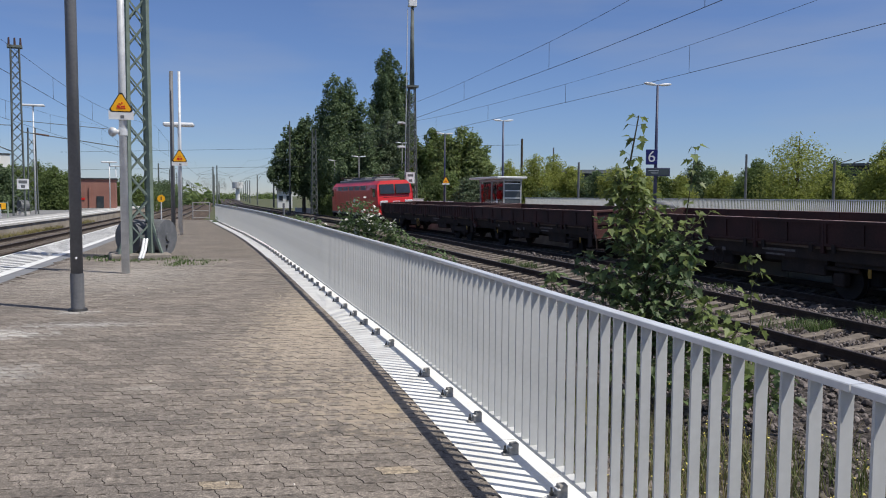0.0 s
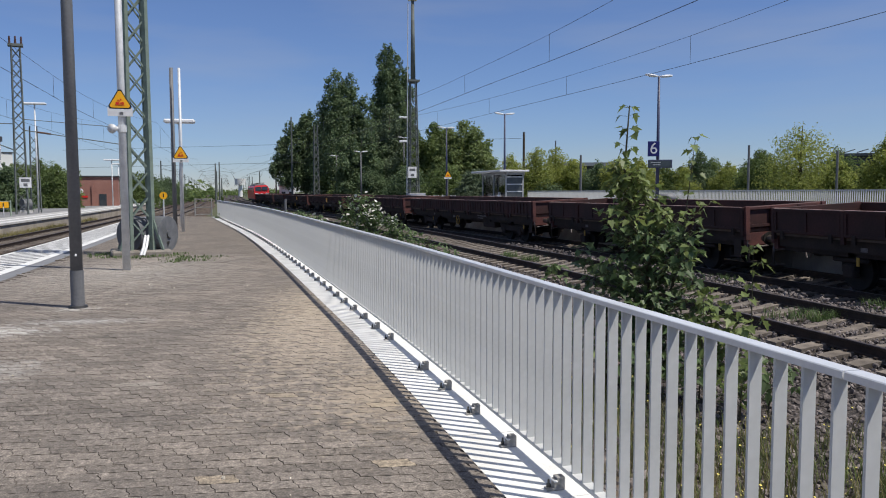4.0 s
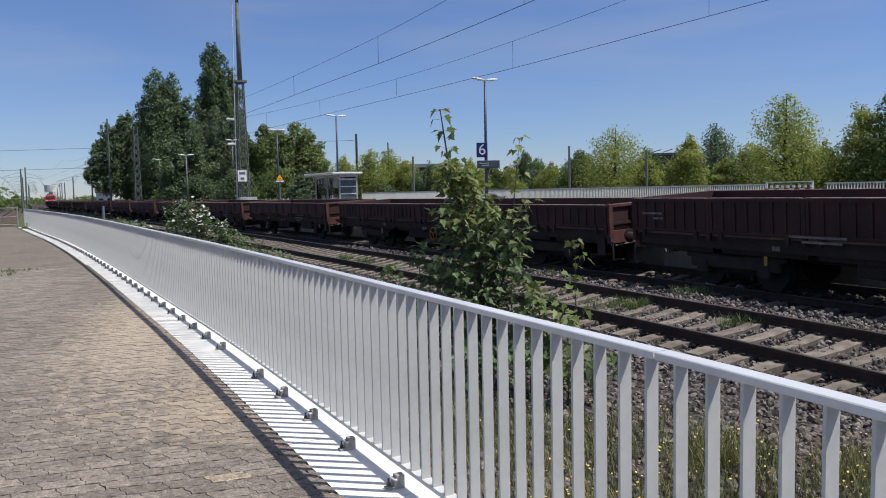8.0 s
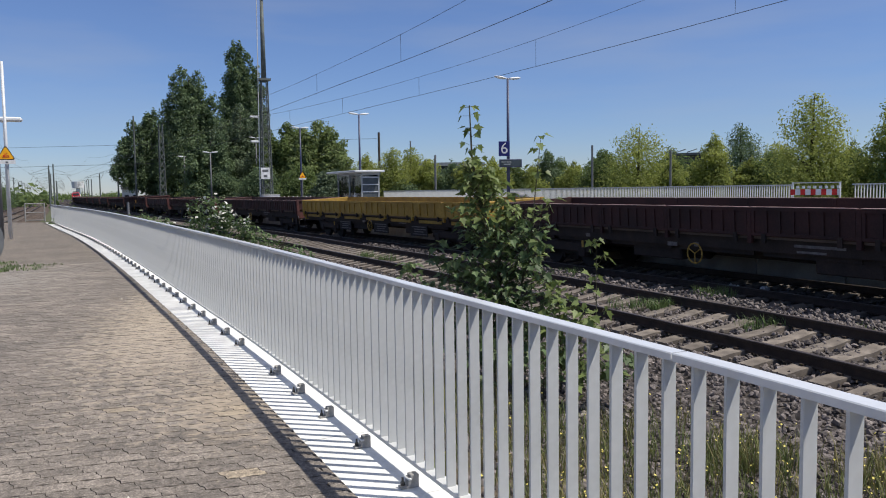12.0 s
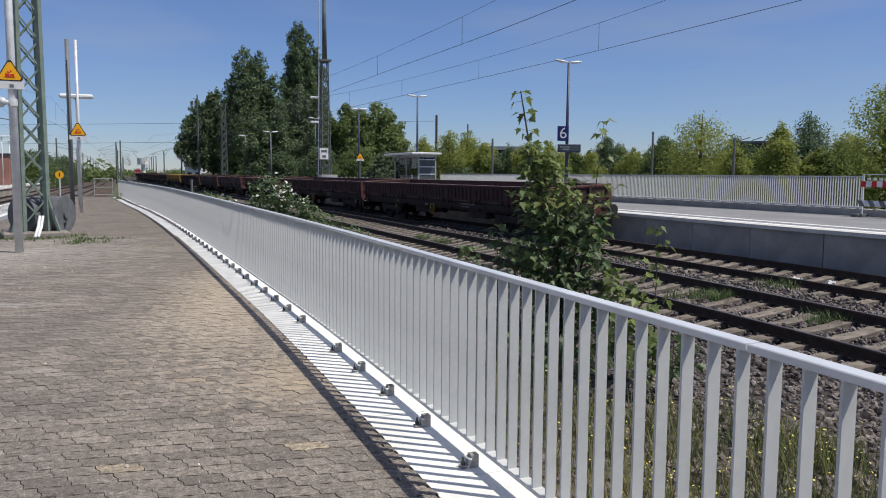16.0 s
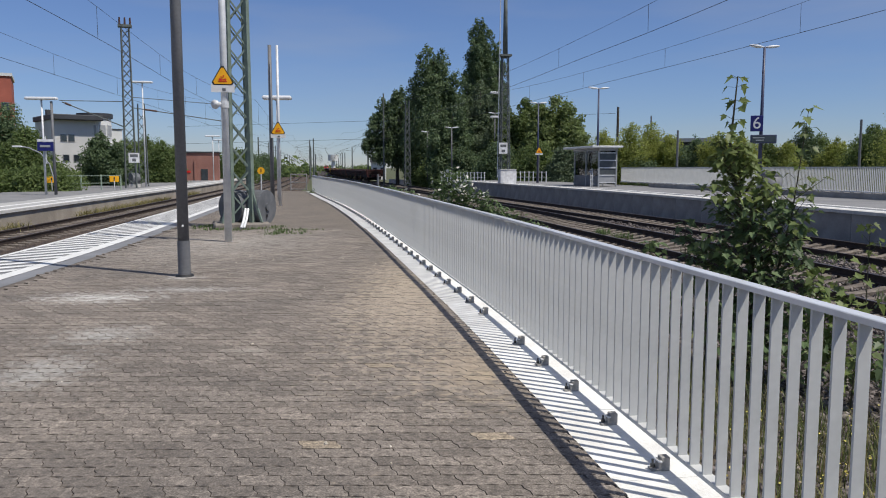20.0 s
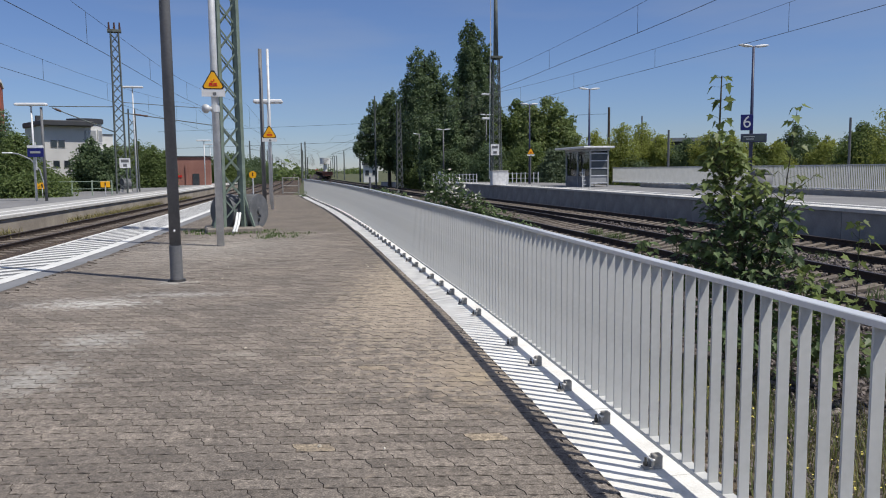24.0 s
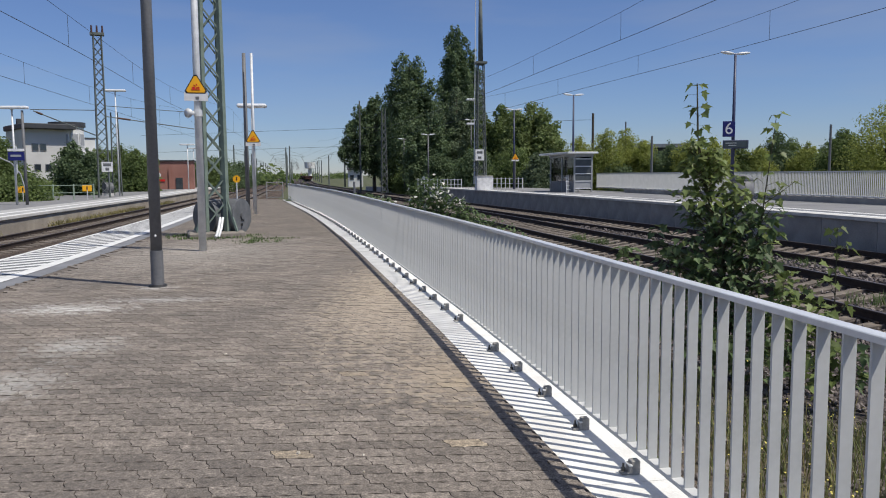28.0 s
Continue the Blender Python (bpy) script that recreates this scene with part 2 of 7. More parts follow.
M["old_concrete"] = mat("weathered_concrete", (0.30, 0.27, 0.235), (0.19, 0.17, 0.145), rough=0.95, scale=4, fine=50, bump=0.4, dirt=0.4)
M["coping"] = mat("white_concrete_coping", (0.88, 0.87, 0.83), (0.70, 0.69, 0.65), rough=0.85, scale=3.5, fine=70, bump=0.3, dirt=0.38)
M["wall_concrete"] = mat("grey_wall_concrete", (0.355, 0.34, 0.315), (0.25, 0.24, 0.225), rough=0.85, scale=1.4, fine=40, bump=0.2)
M["tan_concrete"] = mat("tan_stained_concrete", (0.42, 0.37, 0.30), (0.28, 0.245, 0.20), rough=0.9, scale=0.8, fine=30, bump=0.3, dirt=0.4)
M["pale_paving"] = mat("pale_platform_paving", (0.46, 0.455, 0.44), (0.36, 0.355, 0.345), rough=0.9, scale=1.0, fine=50, bump=0.2)
M["asphalt"] = mat("grey_platform_asphalt", (0.25, 0.25, 0.25), (0.19, 0.19, 0.195), rough=0.9, scale=0.6, fine=90, bump=0.3)
M["white_line"] = mat("white_marking_paint", (0.80, 0.80, 0.78), (0.66, 0.66, 0.64), rough=0.7, scale=3, fine=60, bump=0.1, dirt=0.2)
M["grey_paint"] = mat("dark_grey_strip", (0.23, 0.235, 0.25), (0.18, 0.185, 0.195), rough=0.85, scale=2, fine=60)
M["fence"] = mat("light_grey_powder_coat", (0.58, 0.583, 0.568), (0.52, 0.525, 0.51), rough=0.45, scale=3, fine=30, bump=0.03, dirt=0.1, spec=0.5)
# paler than the bars' paint: the brightness of the sunlit top is coloured in
M["handrail"] = mat("sunlit_handrail_coat", (0.76, 0.77, 0.78), (0.64, 0.65, 0.66), rough=0.26, metal=0.1, scale=3, fine=45, bump=0.04, dirt=0.15, spec=0.6)
M["fence_white"] = mat("white_painted_steel", (0.78, 0.78, 0.78), (0.68, 0.68, 0.67), rough=0.5, scale=5, fine=40, bump=0.05, dirt=0.15)
M["bracket"] = mat("grey_bracket_steel", (0.40, 0.385, 0.36), (0.25, 0.24, 0.225), rough=0.7, metal=0.1, scale=14, fine=60)
M["dark_bolt"] = mat("dark_bolt_steel", (0.09, 0.088, 0.085), (0.05, 0.05, 0.05), rough=0.5, metal=0.6, scale=20)
M["rail_rust"] = mat("rusty_rail_web", (0.055, 0.037, 0.028), (0.03, 0.022, 0.018), rough=0.85, scale=5, fine=50, bump=0.3)
M["rail_head"] = mat("worn_rail_head", (0.19, 0.155, 0.13), (0.12, 0.095, 0.08), rough=0.42, metal=0.6, scale=2, fine=60)
M["sleeper"] = mat("concrete_sleeper", (0.245, 0.208, 0.172), (0.135, 0.114, 0.095), rough=0.95, scale=5, fine=60, bump=0.4, per_object=0.15)
# bed darkened so its colour carries the shade in gaps between loose stones
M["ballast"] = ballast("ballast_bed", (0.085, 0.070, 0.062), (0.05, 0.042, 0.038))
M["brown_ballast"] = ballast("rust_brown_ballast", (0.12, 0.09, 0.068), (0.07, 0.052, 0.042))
M["verge_soil"] = mat("brown_verge_soil", (0.15, 0.115, 0.085), (0.085, 0.075, 0.045), rough=1.0, scale=2.2, fine=30, bump=0.7, dirt=0.5, dist=0.04)
# pale colour standing for the sun's glint along the wagons' top edges
M["edge_glint"] = mat("sun_glint_top_edge", (0.42, 0.30, 0.26), (0.25, 0.14, 0.12), rough=0.6, scale=4, fine=20, bump=0.05)
M["stones"] = mat("ballast_stones", (0.225, 0.194, 0.178), (0.108, 0.092, 0.086), rough=0.9, scale=7, fine=60, bump=0.3, island=0.45)
M["litter"] = mat("pale_litter", (0.66, 0.62, 0.54), (0.40, 0.34, 0.26), rough=0.9, scale=30, bump=0.1, island=0.4)
M["soil"] = mat("weedy_soil", (0.12, 0.115, 0.07), (0.06, 0.08, 0.03), rough=1.0, scale=0.5, fine=14, bump=0.6, dirt=0.5, dist=0.05)
M["grass"] = mat("grass_blades", (0.19, 0.21, 0.07), (0.11, 0.145, 0.045), rough=0.7, scale=1.5, fine=20, bump=0, island=0.35, translucent=0.3)
M["weed_green"] = mat("green_weed_leaf", (0.13, 0.19, 0.065), (0.08, 0.13, 0.04), rough=0.7, scale=1.5, fine=20, bump=0, island=0.3, translucent=0.3)
M["dry_grass"] = mat("dry_weeds", (0.27, 0.23, 0.10), (0.17, 0.16, 0.06), rough=0.8, scale=1.5, fine=20, bump=0, island=0.3, translucent=0.2)
M["yellow_flower"] = mat("yellow_blossom", (0.72, 0.62, 0.14), rough=0.7, bump=0)
M["white_flower"] = mat("white_blossom", (0.75, 0.74, 0.66), rough=0.7, bump=0, translucent=0.2)
M["maple"] = mat("maple_leaf", (0.155, 0.215, 0.09), (0.095, 0.148, 0.058), rough=0.5, scale=2.5, fine=20, bump=0, island=0.3, translucent=0.35)
M["maple_young"] = mat("young_maple_leaf", (0.235, 0.285, 0.095), (0.155, 0.21, 0.065), rough=0.5, scale=2.5, fine=20, bump=0, island=0.3, translucent=0.4)
M["leaf_dark"] = mat("dark_foliage", (0.172, 0.238, 0.118), (0.112, 0.164, 0.077), rough=0.6, scale=0.35, fine=4, bump=0, island=0.2, translucent=0.42)
M["leaf_grey"] = mat("grey_green_foliage", (0.175, 0.225, 0.13), (0.115, 0.158, 0.085), rough=0.6, scale=0.35, fine=4, bump=0, island=0.2, translucent=0.42)
M["leaf_fresh"] = mat("fresh_green_foliage", (0.26, 0.315, 0.12), (0.17, 0.225, 0.08), rough=0.62, scale=0.4, fine=4, bump=0, island=0.3, translucent=0.5)
M["leaf_mid"] = mat("green_foliage", (0.185, 0.245, 0.08), (0.12, 0.17, 0.055), rough=0.65, scale=0.4, fine=4, bump=0, island=0.28, translucent=0.5)
M["leaf_lime"] = mat("yellow_green_foliage", (0.395, 0.425, 0.115), (0.275, 0.32, 0.088), rough=0.65, scale=0.4, fine=4, bump=0, island=0.24, translucent=0.6)
M["bark"] = mat("grey_brown_bark", (0.11, 0.09, 0.07), (0.06, 0.05, 0.04), rough=0.95, scale=6, fine=30, bump=0.6)
M["stem"] = mat("green_brown_stem", (0.10, 0.09, 0.05), rough=0.8, scale=10, bump=0.2)
M["pole_dark"] = mat("dark_grey_lacquer", (0.17, 0.172, 0.178), (0.13, 0.133, 0.14), rough=0.6, scale=3, fine=30, bump=0.04, spec=0.5)
M["pole_zinc"] = mat("galvanised_steel", (0.70, 0.71, 0.71), (0.56, 0.57, 0.58), rough=0.5, metal=0.15, scale=6, fine=40, bump=0.05)
M["fence_green"] = mat("pale_green_tube_paint", (0.36, 0.44, 0.34), (0.28, 0.35, 0.27), rough=0.5, bump=0.03)
M["pole_blue"] = mat("dark_blue_lacquer", (0.05, 0.06, 0.12), (0.04, 0.045, 0.09), rough=0.45, scale=3, bump=0.04)
M["lattice"] = mat("grey_green_lattice_paint", (0.20, 0.25, 0.21), (0.14, 0.18, 0.15), rough=0.6, scale=4, fine=40, bump=0.1)
M["lattice_far"] = mat("weathered_lattice_paint", (0.14, 0.16, 0.15), (0.09, 0.10, 0.095), rough=0.7, scale=2, bump=0.05)
M["weight"] = mat("grey_painted_iron", (0.15, 0.155, 0.165), (0.10, 0.105, 0.11), rough=0.6, scale=5, fine=40, bump=0.1)
M["lamp_white"] = mat("white_lamp_housing", (0.78, 0.79, 0.80), (0.70, 0.71, 0.72), rough=0.4, bump=0.02, dirt=0.08)
M["sign_yellow"] = mat("yellow_sign_sheet", (0.85, 0.42, 0.01), (0.80, 0.38, 0.01), rough=0.45, bump=0.02, dirt=0.06)
M["sign_black"] = mat("black_sign_print", (0.02, 0.02, 0.02), rough=0.5, bump=0)
M["sign_blue"] = mat("blue_sign_sheet", (0.015, 0.018, 0.14), (0.012, 0.015, 0.12), rough=0.4, bump=0.02, dirt=0.06)
M["sign_white"] = mat("white_sign_sheet", (0.80, 0.80, 0.80), rough=0.45, bump=0.02, dirt=0.06)
M["sign_red"] = mat("red_sign_print", (0.62, 0.02, 0.015), rough=0.45, bump=0.02, dirt=0.06)
M["wagon"] = mat("oxide_red_wagon_paint", (0.060, 0.0195, 0.0175), (0.030, 0.0125, 0.0115), rough=0.7, scale=1.2, fine=18, bump=0.12, dirt=0.45)
# lighter copy of the wagon red, with the sun on the ends painted in
M["wagon_end"] = mat("sunlit_red_wagon_paint", (0.13, 0.045, 0.038), (0.068, 0.027, 0.025), rough=0.7, scale=2.5, fine=18, bump=0.12, dirt=0.45)
M["wagon_rust"] = mat("rusty_wagon_frame", (0.048, 0.032, 0.026), (0.027, 0.021, 0.018), rough=0.85, scale=2.5, fine=25, bump=0.2, dirt=0.5)
M["wagon_floor"] = mat("worn_plank_floor", (0.17, 0.12, 0.09), (0.10, 0.075, 0.06), rough=0.9, scale=2, fine=30, bump=0.3)
M["wagon_yellow"] = mat("ochre_yellow_wagon_paint", (0.44, 0.275, 0.05), (0.32, 0.19, 0.035), rough=0.65, scale=1.6, fine=20, bump=0.1, dirt=0.45)
M["wheel"] = mat("dark_wheel_steel", (0.035, 0.03, 0.027), (0.022, 0.02, 0.018), rough=0.7, metal=0.3, scale=5, fine=30)
M["loco_red"] = mat("traffic_red_loco_paint", (0.72, 0.028, 0.030), (0.60, 0.022, 0.025), rough=0.35, scale=1.2, fine=15, bump=0.02, dirt=0.12, spec=0.5)
M["loco_grey"] = mat("grey_loco_roof", (0.20, 0.20, 0.21), (0.14, 0.14, 0.15), rough=0.6, scale=2, fine=20, bump=0.05)
M["glass_dark"] = mat("dark_window_glass", (0.03, 0.04, 0.05), rough=0.08, bump=0, dirt=0, spec=0.8)
M["brick"] = mat("red_brick_wall", (0.33, 0.165, 0.13), (0.25, 0.12, 0.095), rough=0.9, scale=0.6, fine=12, bump=0.2, dirt=0.35)
M["brick_orange"] = mat("orange_red_brick_wall", (0.42, 0.125, 0.085), (0.34, 0.10, 0.07), rough=0.9, scale=0.6, fine=12, bump=0.1, dirt=0.25)
M["render_white"] = mat("white_render", (0.72, 0.72, 0.70), (0.64, 0.64, 0.62), rough=0.85, scale=0.4, fine=10, bump=0.05, dirt=0.12)
M["render_grey"] = mat("beige_grey_render", (0.60, 0.585, 0.56), (0.53, 0.52, 0.50), rough=0.85, scale=0.4, fine=10, bump=0.05, dirt=0.12)
M["roof_dark"] = mat("dark_roof_sheet", (0.06, 0.062, 0.07), (0.045, 0.047, 0.05), rough=0.6, scale=1, bump=0.05)
M["wire"] = mat("weathered_copper_wire", (0.05, 0.055, 0.06), rough=0.6, bump=0)
M["insulator"] = mat("brown_porcelain", (0.10, 0.05, 0.035), rough=0.3, bump=0)
M["lettering"] = mat("faded_pale_lettering", (0.22, 0.20, 0.19), (0.13, 0.11, 0.105), rough=0.8, scale=8, fine=30, bump=0)
M["shelter_glass"] = mat("dull_shelter_glass", (0.085, 0.095, 0.10), (0.06, 0.07, 0.075), rough=0.38, bump=0, dirt=0.1, spec=0.4)
M["panel"] = mat("grey_shelter_panel", (0.36, 0.37, 0.38), (0.30, 0.31, 0.32), rough=0.5, bump=0.02, dirt=0.1)


def glass_pane(name):
    m = bpy.data.materials.new(name)
    m.use_nodes = True
    n, l = m.node_tree.nodes, m.node_tree.links
    gl = n.new("ShaderNodeBsdfGlossy")
    gl.inputs["Roughness"].default_value = 0.03
    tr = n.new("ShaderNodeBsdfTransparent")
    tr.inputs["Color"].default_value = (0.72, 0.78, 0.80, 1)
    mx = n.new("ShaderNodeMixShader")
    fr = n.new("ShaderNodeFresnel")
    l.new(fr.outputs["Fac"], mx.inputs["Fac"])
    l.new(tr.outputs["BSDF"], mx.inputs[1])
    l.new(gl.outputs["BSDF"], mx.inputs[2])
    l.new(mx.outputs["Shader"], n["Material Output"].inputs["Surface"])
    return m


M["glass"] = glass_pane("clear_shelter_glass")


# ---- mesh helpers ----
def link_mesh(name, bm, material):
    me = bpy.data.meshes.new(name)
    bm.to_mesh(me)
    bm.free()
    me.materials.append(material)
    return me


def part(name, bm, material, parent, label="", smooth=False):
    ob = new(name, link_mesh(name, bm, material))
    ob.parent = parent
    if smooth:
        for p in ob.data.polygons:
            p.use_smooth = True
    if label:
        ob["label"] = label
    return ob


def thing(name, label, category, m=None, group="", kind=""):
    ob = new(name)
    ob.empty_display_size = 0.3
    if m is not None:
        ob.matrix_world = m
    return tagged(ob, label, category, group, kind)


def solid(name, bm, material, label, category, group="", kind="", smooth=False):
    ob = new(name, link_mesh(name, bm, material))
    if smooth:
        for p in ob.data.polygons:
            p.use_smooth = True
    return tagged(ob, label, category, group, kind)


def box(bm, c, s, m=None, bevel=0.0):
    """A box with its middle at c and the sizes s."""
    r = bmesh.ops.create_cube(bm, size=1.0, matrix=(m or Matrix()) @ Matrix.Translation(c) @ Matrix.Diagonal((*s, 1)))
    if bevel:
        vs = set(r["verts"])
        es = [e for e in bm.edges if e.verts[0] in vs and e.verts[1] in vs]
        bmesh.ops.bevel(bm, geom=es, offset=bevel, segments=1, affect="EDGES")
    return bm


def rod(bm, a, b, r, r2=None, n=10, caps=True):
    """A round bar from a to b."""
    a, b = Vector(a), Vector(b)
    d = b - a
    m = Matrix.Translation((a + b) / 2) @ d.to_track_quat("Z", "Y").to_matrix().to_4x4()
    bmesh.ops.create_cone(bm, cap_ends=caps, segments=n, radius1=r, radius2=r if r2 is None else r2, depth=d.length, matrix=m)
    return bm


def bar(bm, a, b, w, h):
    """A square bar from a to b."""
    a, b = Vector(a), Vector(b)
    d = b - a
    m = Matrix.Translation((a + b) / 2) @ d.to_track_quat("Z", "Y").to_matrix().to_4x4() @ Matrix.Diagonal((w, h, d.length, 1))
    bmesh.ops.create_cube(bm, size=1.0, matrix=m)
    return bm


def prism(bm, outline, z0, z1):
    """An upright prism over a plan outline."""
    lo = [bm.verts.new((x, y, z0)) for x, y in outline]
    hi = [bm.verts.new((x, y, z1)) for x, y in outline]
    n = len(outline)
    bm.faces.new(hi)
    bm.faces.new(lo[::-1])
    for i in range(n):
        bm.faces.new((lo[i], lo[(i + 1) % n], hi[(i + 1) % n], hi[i]))
    return bm


def from_arrays(name, verts, faces, material):
    me = bpy.data.meshes.new(name)
    me.from_pydata(verts, [], faces)
    me.materials.append(material)
    return me


class Way:
    """A smooth line in plan through the given points, known by its length s."""

    def __init__(self, pts, step=0.5):
        p = np.array(pts, float)
        y = np.arange(p[0, 1], p[-1, 1], step) if p[-1, 1] > p[0, 1] else None
        # cubic Hermite in y with averaged slopes
        h = np.diff(p[:, 1])
        d = np.diff(p[:, 0]) / h
        m = np.r_[d[0], (d[:-1] * h[1:] + d[1:] * h[:-1]) / (h[1:] + h[:-1]), d[-1]]
        i = np.clip(np.searchsorted(p[:, 1], y, side="right") - 1, 0, len(h) - 1)
        t = (y - p[i, 1]) / h[i]
        x = (2 * t**3 - 3 * t**2 + 1) * p[i, 0] + (t**3 - 2 * t**2 + t) * h[i] * m[i] + (-2 * t**3 + 3 * t**2) * p[i + 1, 0] + (t**3 - t**2) * h[i] * m[i + 1]
        self.x, self.y = x, y
        self.s = np.r_[0, np.cumsum(np.hypot(np.diff(x), np.diff(y)))]

    def at(self, s, side=0.0):
        """The plan point s metres along, side metres to the right, and the heading's unit vector."""
        x, y = np.interp(s, self.s, self.x), np.interp(s, self.s, self.y)
        x2, y2 = np.interp(s + 0.6, self.s, self.x), np.interp(s + 0.6, self.s, self.y)
        x1, y1 = np.interp(s - 0.6, self.s, self.x), np.interp(s - 0.6, self.s, self.y)
        d = np.array((x2 - x1, y2 - y1))
        d /= np.hypot(*d)
        return x + side * d[1], y - side * d[0], d

    def s_of(self, y):
        return float(np.interp(y, self.y, self.s))

    def turn(self, s):
        d = self.at(s)[2]
        return math.degrees(math.atan2(-d[0], d[1]))

    def line(self, y0, y1, side=0.0, step=1.0):
        s0, s1 = self.s_of(y0), self.s_of(y1)
        return [self.at(s, side)[:2] for s in np.linspace(s0, s1, max(2, int((s1 - s0) / step) + 1))]


def sweep(bm, way, y0, y1, profile, step=1.0, closed=True):
    """A profile of (side, z) pushed along a way."""
    s0, s1 = way.s_of(y0), way.s_of(y1)
    rings = []
    for s in np.linspace(s0, s1, max(2, int((s1 - s0) / step) + 1)):
        x, y, d = way.at(s)
        rings.append([bm.verts.new((x + q * d[1], y - q * d[0], z)) for q, z in profile])
    n = len(profile)
    for a, b in zip(rings, rings[1:]):
        for i in range(n if closed else n - 1):
            bm.faces.new((a[i], a[(i + 1) % n], b[(i + 1) % n], b[i]))
    if closed:
        bm.faces.new(rings[0][::-1])
        bm.faces.new(rings[-1])
    bmesh.ops.recalc_face_normals(bm, faces=bm.faces) if closed else None
    return bm


def strip(bm, a, b, z):
    """A flat band between two plan lines of equal length."""
    va = [bm.verts.new((x, y, z)) for x, y in a]
    vb = [bm.verts.new((x, y, z)) for x, y in b]
    for i in range(len(a) - 1):
        f = bm.faces.new((va[i], vb[i], vb[i + 1], va[i + 1]))
    bmesh.ops.recalc_face_normals(bm, faces=bm.faces)
    if bm.faces[:] and bm.faces[:][0].normal.z < 0:
        bmesh.ops.reverse_faces(bm, faces=bm.faces[:])
    return bm


# ---- the plan: lines of the railing, the tracks and the platform edges ----
RAILING = Way([(1.80, -8), (1.752, -2), (1.676, 0.6), (1.577, 1.6), (1.441, 2.6), (1.272, 3.8), (1.074, 5.2), (0.743, 7.4), (0.265, 10.3), (-0.709, 16.066), (-1.709, 21.628), (-3.142, 28.838), (-4.85, 36.563), (-7.03, 46.554), (-7.5, 48.717)], 0.1)
TRACK_B = Way([(16.2, -560), (16.0, -45), (15.5, -12), (14.85, 0), (13.7, 11.7), (11.85, 23.7), (8.64, 39.4), (2.25, 69.7), (-10.0, 128.9), (-27.0, 219.7), (-42.8, 334), (-73.5, 542), (-125, 900)])
TRACK_A = Way([(9.6, -60), (9.4, -10), (9.1, 3), (8.78, 9.3), (8.45, 12.5), (6.98, 24), (6.1, 29.2), (4.6, 38.5), (-1.9, 69.7), (-14.1, 128.9), (-31.0, 219.7), (-46.8, 334), (-77.5, 542)])
TRACK_C = Way([(-11.5, -40), (-11.9, -5), (-12.2, 5), (-12.7, 15), (-13.6, 25), (-14.85, 36), (-17.7, 60), (-23.2, 100), (-32, 160), (-44.5, 240), (-68, 390), (-92, 542)])
TRACK_D = Way([(-7.3, -40), (-7.7, -5), (-8.0, 5), (-8.55, 13), (-9.35, 20), (-11.75, 37), (-14.1, 60), (-19.3, 100), (-28, 160), (-40.4, 240), (-64, 390), (-88, 542)])
EDGE_LEFT = Way([(-5.6, -40), (-6.0, -5), (-6.2, 5), (-6.72, 12.6), (-7.5, 18.9), (-9.96, 36.4), (-11.4, 46), (-11.8, 48.5)])
EDGE_P6 = Way([(17.2, -40), (16.8, -8), (16.3, 0), (15.2, 11.7), (14.05, 18.2), (13.45, 23.0), (12.4, 31), (11.1, 40), (9.4, 49.6), (7.7, 58), (4.9, 71), (1.2, 86)])
BACK_P6 = Way([(25.5, -40), (24, -5), (22.4, 12), (20.6, 22.5), (19.6, 28), (18.3, 35), (16.6, 45), (15.0, 55.5), (12.6, 68), (9.0, 84)])
EDGE_P2 = Way([(-13.2, -40), (-13.6, -5), (-14.0, 5), (-14.5, 15), (-15.4, 26), (-16.6, 36), (-19.4, 59), (-24.9, 100), (-30, 135)])
PLATFORM_END = 47.2

# ---- ground and platforms ----
P6 = 0.05          # height of the far platform
P2 = -0.20         # height of the platform across the main tracks
bm = bmesh.new()
bmesh.ops.create_grid(bm, x_segments=8, y_segments=8, size=2600, matrix=Matrix.Translation((0, 900, -1.45)))
solid("ground", bm, M["soil"], "weedy brown-green soil reaching to the horizon", "ground", kind="structure")

for nm, way, y1 in (("ballast_bed_a", TRACK_A, 540), ("ballast_bed_b", TRACK_B, 540), ("ballast_bed_c", TRACK_C, 540), ("ballast_bed_d", TRACK_D, 540)):
    canted = way in (TRACK_A, TRACK_B)
    prof = [(-2.6, -1.5), (-2.0, -1.18), (-1.45, -1.115), (1.45, -0.825), (1.75, -0.88), (2.6, -1.5)] if canted else [(-2.9, -1.5), (-1.75, -0.96), (1.75, -0.96), (2.9, -1.5)]
    if way is TRACK_B:
        prof = [(q, z - 0.165) for q, z in prof]
    elif canted:
        prof = [(q, z - 0.055) for q, z in prof]
    bm = sweep(bmesh.new(), way, -38, y1, prof, step=4.0)
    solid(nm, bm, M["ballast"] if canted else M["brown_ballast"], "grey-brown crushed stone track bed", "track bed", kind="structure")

# own platform: body, paving base and end face
left = EDGE_LEFT.line(-30, PLATFORM_END, 0.0, 1.2)
right = RAILING.line(-7.5, 46.2, 0.16, 1.2)
outline = [(a, b) for a, b in left] + [(a, b) for a, b in right[::-1]] + [(1.95, -30)]
bm = prism(bmesh.new(), outline, -1.15, -0.060)
platform = solid("platform", bm, M["joint"], "block-paved railway platform with concrete edge", "platform", kind="structure")

bed_l = [EDGE_LEFT.at(EDGE_LEFT.s_of(y), 0.0)[:2] for y in np.linspace(-30, PLATFORM_END, 66)]
bed_r = [RAILING.at(RAILING.s_of(max(y, -7.5)), -0.352)[:2] if y > -7.5 else (1.44, y) for y in np.linspace(-30, 46.2, 66)]
